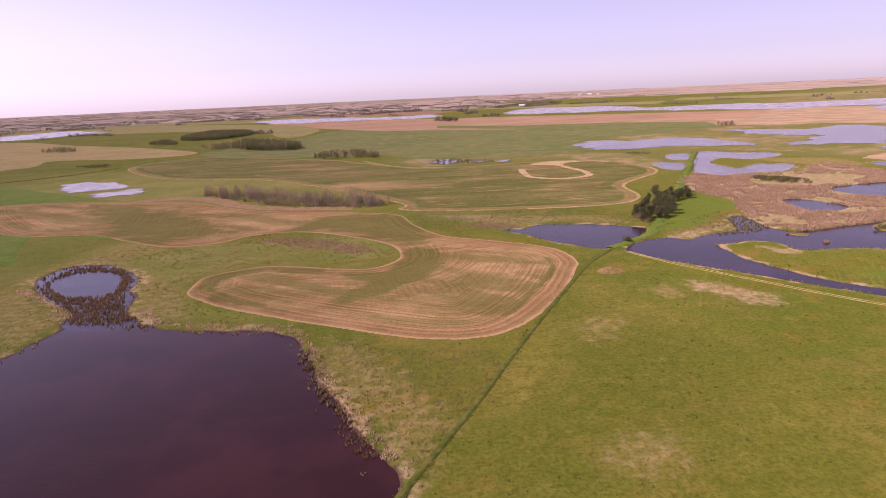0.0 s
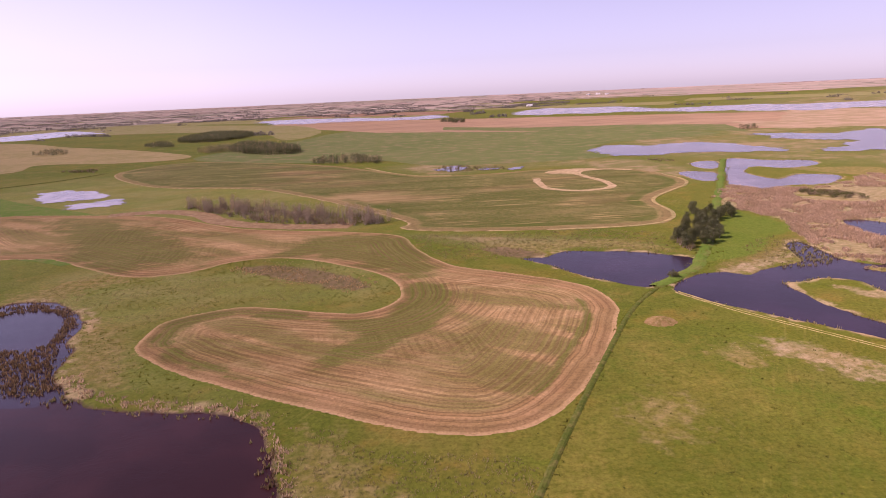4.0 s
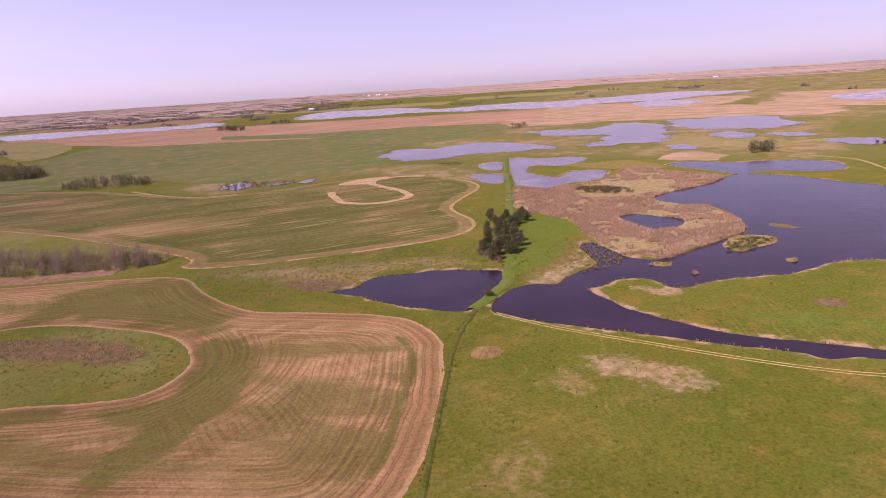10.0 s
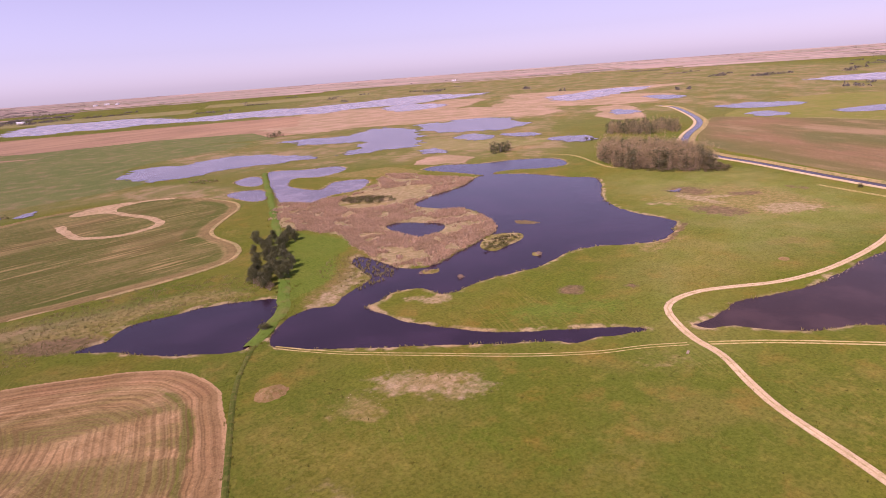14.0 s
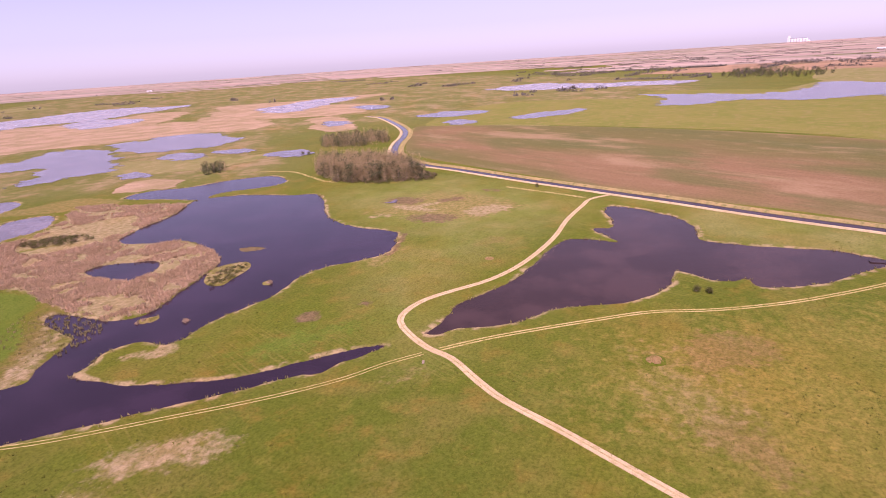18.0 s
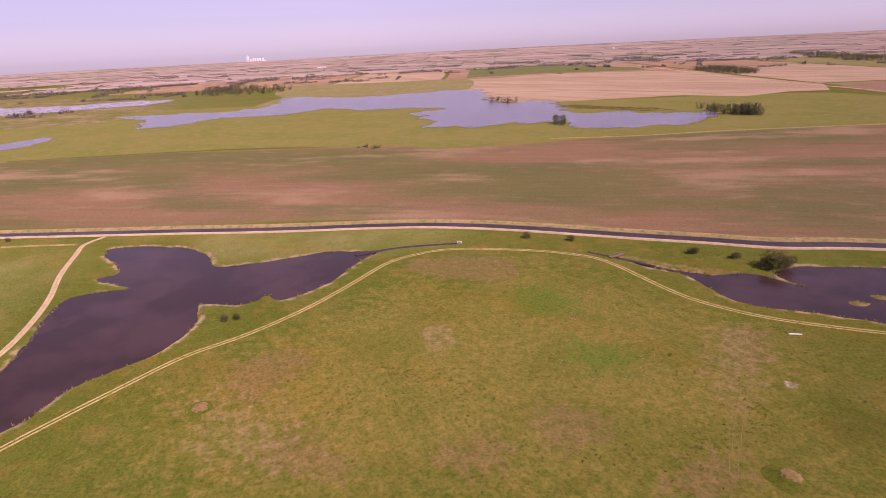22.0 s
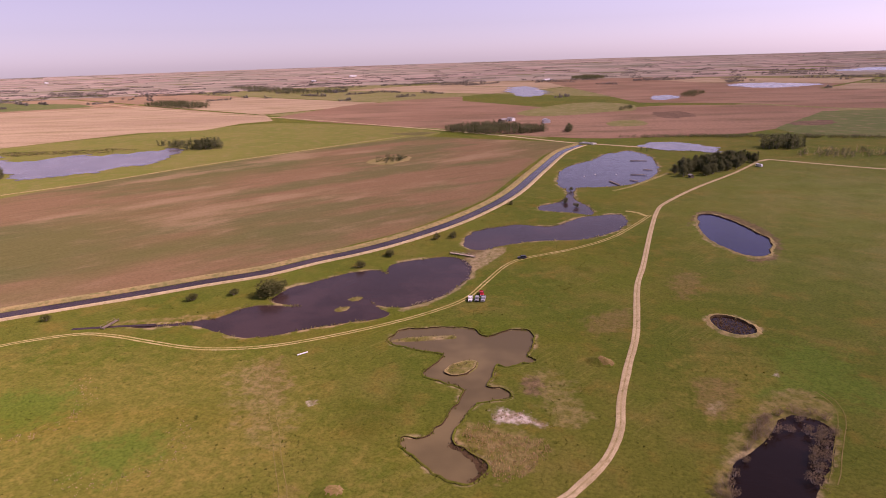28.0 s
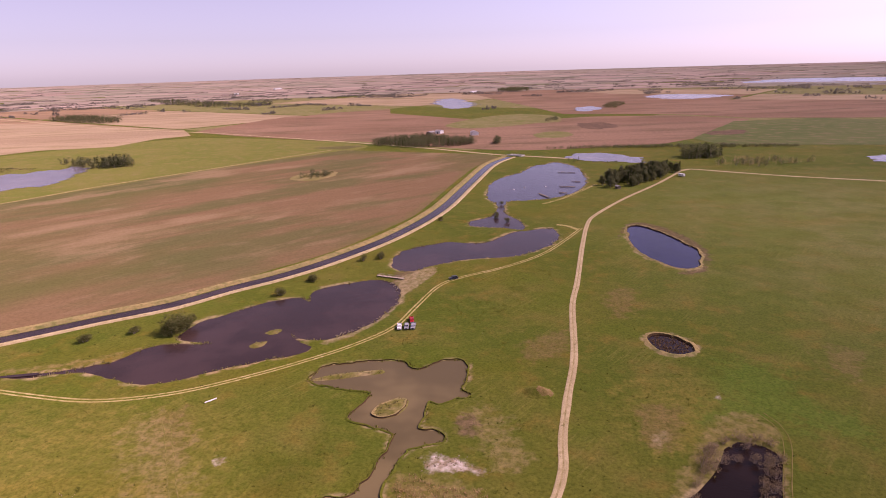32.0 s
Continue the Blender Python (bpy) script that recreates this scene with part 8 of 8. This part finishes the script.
def vehicle(kind, x, y, heading, paint, label):
    """A parked pickup or sport-utility car; its nose points to the heading, left from north."""
    ob = tagged(new("pickup_truck" if kind == "pickup" else "car"), label, "pickup" if kind == "pickup" else "car", "parked vehicles")
    ob.matrix_world = pose(x, y, 0.02, 0, 0, heading)
    long = 5.6 if kind == "pickup" else 4.8
    half = long / 2
    body = boxes((0, half - 0.75, 0.45, 1.9, 1.5, 0.62, 0.97, -0.02, 0.1), (0, half - 2.5, 0.45, 1.95, 2.1, 0.68, 0.98, 0, 0.06))
    if kind == "pickup":
        for row in ((-0.93, -half + 1.05, 0.5, 0.08, 2.1, 0.68), (0.93, -half + 1.05, 0.5, 0.08, 2.1, 0.68),
            (0, -half + 1.05, 0.5, 1.8, 2.1, 0.12), (0, -half + 0.05, 0.5, 1.9, 0.08, 0.68)):
            solid(body, *row)
        part("body", body, paint, ob)
        cab = part("cab", boxes((0, half - 2.45, 1.12, 1.75, 2.0, 0.66, 0.82, -0.08, 0.07)), paint, ob)
        span = (half - 2.45, 2.0)
    else:
        solid(body, 0, -half + 0.75, 0.45, 1.9, 1.6, 0.7, 0.97, 0.03, 0.1)
        part("body", body, paint, ob)
        cab = part("cab", boxes((0, -0.45, 1.14, 1.75, 3.0, 0.62, 0.84, -0.08, 0.1)), paint, ob)
        span = (-0.45, 3.0)
    yc, d = span
    part("windscreen", boxes((0, yc + d / 2 - 0.13, 1.2, 1.5, 0.14, 0.48, 0.96, -0.15)), M_GLASS, cab, "dark windscreen")
    part("rear_window", boxes((0, yc - d / 2 + 0.08, 1.22, 1.45, 0.12, 0.42, 0.96, 0.1)), M_GLASS, cab, "dark rear window")
    for sx in (-1, 1):
        part("side_window", boxes((sx * 0.80, yc - 0.05, 1.22, 0.12, d * 0.78, 0.40, 0.9)), M_GLASS, cab, "dark side window")
        part("mirror", boxes((sx * 1.05, yc + d / 2 - 0.35, 1.15, 0.2, 0.1, 0.16)), M_BLACKTRIM, ob, "black door mirror")
        part("headlight", boxes((sx * 0.7, half - 0.03, 0.75, 0.38, 0.08, 0.18)), M_LAMPGLASS, ob, "clear headlight")
        part("tail_light", boxes((sx * 0.84, -half + 0.02, 0.75, 0.18, 0.08, 0.34)), M_REDLAMP, ob, "red tail light")
        for wy in (half - 0.95, -half + 1.05):
            tyre = part("wheel", drum(0.39, 0.26, 0.2), M_TYRE, ob, "black tyre")
            tyre.matrix_local = pose(sx * 0.84, wy, 0.37)
            part("rim", drum(0.21, 0.2), M_RIM, tyre, "alloy rim")
    part("front_bumper", boxes((0, half + 0.02, 0.42, 1.85, 0.2, 0.26, 0.95, 0, 0.04)), M_BLACKTRIM if kind != "pickup" else M_RIM, ob, "front bumper")
    part("grille", boxes((0, half, 0.70, 0.95, 0.06, 0.26)), M_BLACKTRIM, ob, "dark grille")
    part("rear_bumper", boxes((0, -half - 0.03, 0.42, 1.85, 0.18, 0.22, 0.95, 0, 0.04)), M_RIM, ob, "rear bumper")


vehicle("pickup", 89.2, -172.6, 14, M_WHITE, "white pickup truck parked beside the track")
vehicle("car", 86.2, -173.1, 12, M_SILVER, "silver car parked beside the track")
vehicle("pickup", 83.5, -174.1, 10, M_SILVER, "grey pickup truck parked beside the track")
vehicle("pickup", 85.9, -180.3, 20, M_REDPAINT, "red pickup truck parked behind other vehicles")
vehicle("car", 78.7, -237.1, -62, M_DARKPAINT, "dark blue car on the worn track")


def camper(x, y, heading):
    ob = tagged(new("camper_trailer"), "white camper trailer beside the gravel road", "trailer")
    ob.matrix_world = pose(x, y, 0.05, 0, 0, heading)
    body = part("body", boxes((0, 0, 0.55, 2.4, 6.6, 2.2, 0.97, 0, 0.12)), M_WHITE, ob)
    for yy in (-1.8, 0.4, 2.2):
        part("window", boxes((1.2, yy, 1.5, 0.06, 0.9, 0.6)), M_GLASS, body, "dark window")
        part("window", boxes((-1.2, yy, 1.5, 0.06, 0.9, 0.6)), M_GLASS, body, "dark window")
    part("door", boxes((1.2, -0.8, 0.7, 0.06, 0.65, 1.8)), M_SILVER, body, "grey door")
    part("tow_bar", boxes((0, 3.9, 0.5, 0.15, 1.4, 0.12)), M_BLACKTRIM, ob, "black tow bar")
    for sx in (-1, 1):
        for yy in (-0.5, 0.4):
            w = part("wheel", drum(0.36, 0.24, 0.18), M_TYRE, ob, "black tyre")
            w.matrix_local = pose(sx * 1.05, yy, 0.32)
            part("rim", drum(0.19, 0.2), M_RIM, w, "alloy rim")


camper(-79.4, -555.6, 40)


def building(name, x, y, w, d, h, heading, wall, roof, label, category, pitch=0.35):
    """A gabled building with door and windows."""
    z0 = float(land(x, y))
    ob = tagged(new(name), label, category)
    ob.matrix_world = pose(x, y, z0, 0, 0, heading)
    bm = boxes((0, 0, -0.3, w, d, h + 0.3))
    rise = w / 2 * pitch
    for sy in (-1, 1):
        a = [bm.verts.new(v) for v in ((-w / 2, sy * d / 2, h), (w / 2, sy * d / 2, h), (0, sy * d / 2, h + rise))]
        bm.faces.new(a)
    part("wall", bm, wall, ob)
    bm = bmesh.new()
    for sx in (-1, 1):
        q = [bm.verts.new(v) for v in ((0, -d / 2 - 0.4, h + rise + 0.05), (0, d / 2 + 0.4, h + rise + 0.05), (sx * (w / 2 + 0.4),
            d / 2 + 0.4, h - 0.1), (sx * (w / 2 + 0.4), -d / 2 - 0.4, h - 0.1))]
        f = bm.faces.new(q)
        low = bmesh.ops.extrude_face_region(bm, geom=[f])["geom"]
        for v in low:
            if isinstance(v, bmesh.types.BMVert):
                v.co.z += 0.15
    bmesh.ops.recalc_face_normals(bm, faces=bm.faces[:])
    part("roof", bm, roof, ob, "sheet roof")
    part("door", boxes((w / 2, 0, 0, 0.12, min(2.4, d / 4), min(2.3, h * 0.8))), M_BLACKTRIM, ob, "dark door")
    for i in range(max(2, int(d / 4))):
        yy = -d / 2 + (i + 0.5) * d / max(2, int(d / 4))
        part("window", boxes((-w / 2, yy, h * 0.4, 0.12, 1.0, h * 0.3)), M_GLASS, ob, "dark window")
        part("window", boxes((w / 2, yy + 1.2, h * 0.4, 0.12, 0.9, h * 0.3)), M_GLASS, ob, "dark window")


building("shed", -17.4, -490.7, 3.2, 4.0, 2.4, 30, M_TIMBER, M_ROOF, "small dark timber shed beside the conifers", "shed")
building("farmhouse", 250.4, -969.2, 9, 12, 4.5, 60, M_WHITE, M_ROOF, "white farmhouse behind a shelter belt", "house")
building("barn", 185, -940.3, 11, 16, 5, 20, M_WHITE, M_ROOF, "white farm shed beside a shelter belt", "shed")
building("barn", 258.6, -942.1, 9, 14, 5, -20, M_TIMBER, M_ROOF, "grey farm shed behind a shelter belt", "shed")
for i, (x, y) in enumerate(((956.2, 4139.1), (1022.9, 4157.4), (1065.8, 4097.1), (394.9, 2874.1), (3595.6, -755.4), (2651.9, 2878.8),
    (478.5, -2686.7), (1746.9, -2870), (1724.5, -3281.2), (3307.3, -2584.2))):
    building("barn", x, y, 15, 44 if i % 2 == 0 else 26, 6, -27 + 90 * (i % 2), M_WHITE, M_WHITE, "long white farm building far out on the plain", "shed", 0.25)


def grain_elevator(x, y):
    """A white grain terminal near the skyline: tall head house, annexes and round bins."""
    z0 = float(land(x, y))
    ob = tagged(new("grain_elevator"), "white grain terminal near the skyline", "silo")
    ob.matrix_world = pose(x, y, z0, 0, 0, 237) @ Matrix.Scale(0.8, 4)
    part("head_house", boxes((0, 0, -1, 16, 18, 44, 0.96), (0, 0, 43, 9, 12, 9)), M_WHITE, ob)
    for i in range(6):
        bm = drum(11, 26, 0, 20)
        silo = part("silo", bm, M_WHITE, ob)
        silo.matrix_local = pose(24 + 23 * i, 0, 13, 0, 90, 0)
    part("annex", boxes((95, 26, -1, 110, 22, 12, 0.97)), M_WHITE, ob, "low white annex")
    part("conveyor", boxes((70, 0, 28, 140, 3, 3)), M_RIM, ob, "roof conveyor")


grain_elevator(4780.9, -501.8)


def deck(name, a, b, width, z, material, label, category, rails=True):
    """A narrow plank walk from a to b on posts."""
    a, b = Vector((*a, z)), Vector((*b, z))
    n = (b - a).length
    ob = tagged(new(name), label, category)
    ob.matrix_world = pose(a.x, a.y, z, 0, 0, math.degrees(math.atan2(b.y - a.y, b.x - a.x)))
    step = 0.3
    me = None
    for i in range(min(60, int(n / step))):
        if me is None:
            p = part("plank", boxes((0, 0, 0, step * 0.9, width, 0.06)), material, ob)
            me = p.data
        else:
            p = new("plank", me)
            p.parent = ob
        p.location = (i * n / int(n / step) + step / 2, 0, 0.12 if n / step < 60 else 0.12)
    for sy in (-1, 1):
        part("beam", boxes((n / 2, sy * width * 0.35, -0.12, n, 0.14, 0.22)), M_TIMBER, ob)
        for i in range(int(n / 3) + 1):
            x = 0.2 + i * (n - 0.4) / max(1, int(n / 3))
            part("post", boxes((x, sy * width / 2, -1.2, 0.14, 0.14, 2.2 if rails else 1.5)), M_TIMBER, ob)
        if rails:
            part("handrail", boxes((n / 2, sy * width / 2, 0.98, n, 0.1, 0.08)), material, ob)


deck("footbridge", (119.7, -236.2), (104.1, -232.9), 1.6, 0.5, M_PALETIMBER, "pale plank footbridge over a pond outlet", "footbridge")
deck("footbridge", (230.9, -101.8), (231.8, -110.6), 1.8, 0.4, M_TIMBER, "weathered plank bridge over a ditch", "footbridge")
for a, b in (((37.1, -576.3), (20.4, -574.5)), ((22.8, -525), (15.1, -522.9)), ((33.1, -497.6), (19.3, -496.5)), ((32.6, -470.9),
    (25.9, -466.7)), ((49.3, -463.8), (39, -445.7))):
    deck("jetty", a, b, 1.5, 0.15, M_TIMBER, "dark timber jetty in the stocked pond", "jetty", False)


def sluice(x, y, heading):
    ob = tagged(new("sluice_gate"), "small white concrete sluice gate in a ditch", "sluice")
    ob.matrix_world = pose(x, y, 0, 0, 0, heading) @ Matrix.Scale(0.62, 4)
    for sx in (-1, 1):
        part("pier", boxes((sx * 1.6, 0, -0.8, 0.5, 2.4, 2.2, 0.95, 0, 0.04)), M_CONCRETE, ob)
    part("gate", boxes((0, 0, -0.8, 2.7, 0.12, 1.6)), M_RIM, ob, "steel gate leaf")
    part("walkway", boxes((0, 0, 1.4, 3.9, 1.1, 0.14)), M_CONCRETE, ob, "pale walkway slab")
    part("spindle", boxes((0, 0.2, 0.8, 0.12, 0.12, 1.6)), M_RIM, ob, "steel lifting spindle")


sluice(291.8, -50.2, 50)


def pipe(a, b):
    a, b = Vector((*a, 0.25)), Vector((*b, 0.25))
    verts, faces = [], []
    for i in range(6):
        tube(verts, faces, a.lerp(b, i / 6), a.lerp(b, (i + 0.97) / 6), 0.24, 0.24, 10)
    tagged(mesh_object("pipe", verts, faces, M_WHITE), "long white pipe lying in the meadow", "pipe")


pipe((136.8, -103.3), (134.3, -106.7))
for px in ((45.5, -496.1), (64.3, -492.9), (72.8, -482)):
    verts, faces = [], []
    tube(verts, faces, (*px, -0.35), (*px, 0.05), 0.75, 0.7, 14)
    tube(verts, faces, (*px, 0.05), (*px, 0.25), 0.7, 0.2, 14)
    tagged(mesh_object("float", verts, faces, M_WHITE), "white float in the stocked pond", "float", "pond floats")

dam_top = smooth([(78.1, 271.3), (84.2, 277.3), (93.2, 286), (103.4, 296.3), (121.6, 328), (150.4, 385.8), (193.5, 477.2), (237.9, 573.9),
    (276.2, 655.7)], 0.4, False)
dam_top = dam_top[RNG.random(len(dam_top)) < 0.55]
tufts("bank_grass", dam_top + RNG.normal(0, 2.4, dam_top.shape), 0.1, 0.6, 0.4, 4, M_TUFT, "rank grass along the dam", "grass")
ditch = smooth([(-10.8, 97.4), (-2.4, 114.5), (7.3, 134.5), (22.9, 169.2), (43, 211), (62.7, 249.4), (82.2, 275.3)], 0.5, False)
tufts("bank_grass", ditch + RNG.normal(0, 0.8, ditch.shape), 0.0, 0.45, 0.3, 4, M_TUFT, "rank grass along the fence line", "grass")


def stones(name, line, spread, count, size, label, material=None):
    """Loose field stones, each a dented lump."""
    verts, faces = [], []
    shape = [(1, 0, 0), (-1, 0, 0), (0, 1, 0), (0, -1, 0), (0, 0, 1), (0, 0, -0.4), (0.7, 0.7, 0.4), (-0.7, 0.6, 0.5), (0.6, -0.7, 0.5), (-0.6, -0.7, 0.4)]
    tri = [(0, 6, 4), (6, 2, 4), (2, 7, 4), (7, 1, 4), (1, 9, 4), (9, 3, 4), (3, 8, 4), (8, 0, 4), (0, 5, 6), (6, 5, 2), (2, 5, 7), (7, 5, 1),
        (1, 5, 9), (9, 5, 3), (3, 5, 8), (8, 5, 0)]
    for p in line[RNG.integers(0, len(line), count)] + RNG.normal(0, spread, (count, 2)):
        k, b = size * (0.5 + RNG.random()), len(verts)
        for q in shape:
            e = RNG.normal(1, 0.15, 3) * q * k
            verts.append((p[0] + e[0], p[1] + e[1], -0.12 + e[2] * 0.8))
        faces += [tuple(i + b for i in t) for t in tri]
    tagged(mesh_object(name, verts, faces, material or M_STONE), label, "stones", kind="stuff")


M_STONE = m_plain("tan_field_stone", (0.24, 0.195, 0.13), 0.9)
stones("shore_stones", smooth([(110, -228.6), (101.1, -213.4), (98.5, -195.4), (100.8, -181.8), (106.8, -169.9), (113.2, -160.9)], 1, False),
    0.7, 110, 0.26, "tan riprap stones along a pond shore")
stones("shore_stones", smooth([(305.7, 139.2), (291.4, 142.3), (274.1, 144.2), (259.8, 146.2), (247.3, 149.5)], 1, False),
    0.6, 60, 0.22, "tan riprap stones below the gravel road")
stones("shore_stones", smooth([(84.3, -259.9), (70.1, -268.8), (54.1, -279.3), (40.7, -290.9), (30.2, -308.8)], 1, False),
    0.6, 50, 0.2, "tan stones along a pond shore")
stones("field_stones", smooth([(56.7, -85.6), (51, -87.7), (45.5, -86.3), (39.3, -84.6)], 1, False),
    2.2, 60, 0.28, "tan stones scattered beside the muddy pond")


def lodge(x, y, r):
    """A heap of sticks and reeds in the water."""
    verts, faces = [], []
    for i in range(70):
        a, b = 6.2832 * RNG.random(), 6.2832 * RNG.random()
        z = r * 0.8 * RNG.random()
        q = (r - z) * (0.4 + 0.6 * RNG.random())
        c = np.array((x + q * math.cos(a), y + q * math.sin(a), z - 0.45))
        d = np.array((math.cos(b), math.sin(b), 0.3 * RNG.normal())) * r * 0.5
        tube(verts, faces, c - d, c + d, 0.09, 0.05, 4)
    tagged(mesh_object("muskrat_lodge", verts, faces, M_STICK), "brown heap of reeds and sticks in the lake", "lodge", "lodges in the lake")


M_PALESTONE = m_plain("bleached_field_stone", (0.38, 0.34, 0.26), 0.9)
stones("field_stones", smooth([(76.3, 213.1), (82.8, 214.1), (86.9, 211.2), (82.5, 207.2)], 1), 2.4, 80, 0.15, "bleached stones strewn in the meadow", M_PALESTONE)
M_STICK = m_plain("dead_sticks", (0.30, 0.22, 0.14), 0.95)
lodge(174.1, 265.6, 1.5)
lodge(219.8, 258.5, 1.6)
lodge(169.7, 283.6, 1.4)
lodge(167, 284.2, 1.1)
slab = boxes((0, 0, -0.1, 2.2, 0.8, 0.24, 0.97, 0, 0.03))
slab_ob = part("concrete_slab", slab, M_STONE, None)
slab_ob.matrix_world = pose(166.7, 157.7, 0.02, 0, 0, 20)
tagged(slab_ob, "weathered tan concrete slab beside the road fork", "slab")


def road_bridge(x, y, heading):
    ob = tagged(new("road_bridge"), "low concrete road bridge over the canal", "bridge")
    ob.matrix_world = pose(x, y, 0, 0, 0, heading)
    part("deck", boxes((0, 0, 0.35, 20, 8, 0.5)), M_CONCRETE, ob)
    for sy in (-1, 1):
        part("parapet", boxes((0, sy * 3.8, 0.85, 20, 0.3, 0.8)), M_CONCRETE, ob)
        part("abutment", boxes((sy * 8.5, 0, -0.6, 2.5, 8, 0.95)), M_CONCRETE, ob)


road_bridge(92.2, -695.8, -26)
for x, y in [(-22.3, -105), (-25.8, -108.7), (-30.8, -111.5), (-35.5, -112.4), (-38.8, -109.6), (-39.7, -103), (-15.5, -88.2), (-18.1, -93.2),
    (-13.6, -82.4), (-10.8, -75.2), (-8.5, -64.2), (-36.1, -94.8), (-35.9, -101.8), (-32.1, -100.6), (-27.7, -100.7), (-31.3, -86.7)]:
    plant("brush", x, y, 3.4, "bare greyish brushwood clump at the marsh pool", "brushwood at the marsh pool", -0.3)
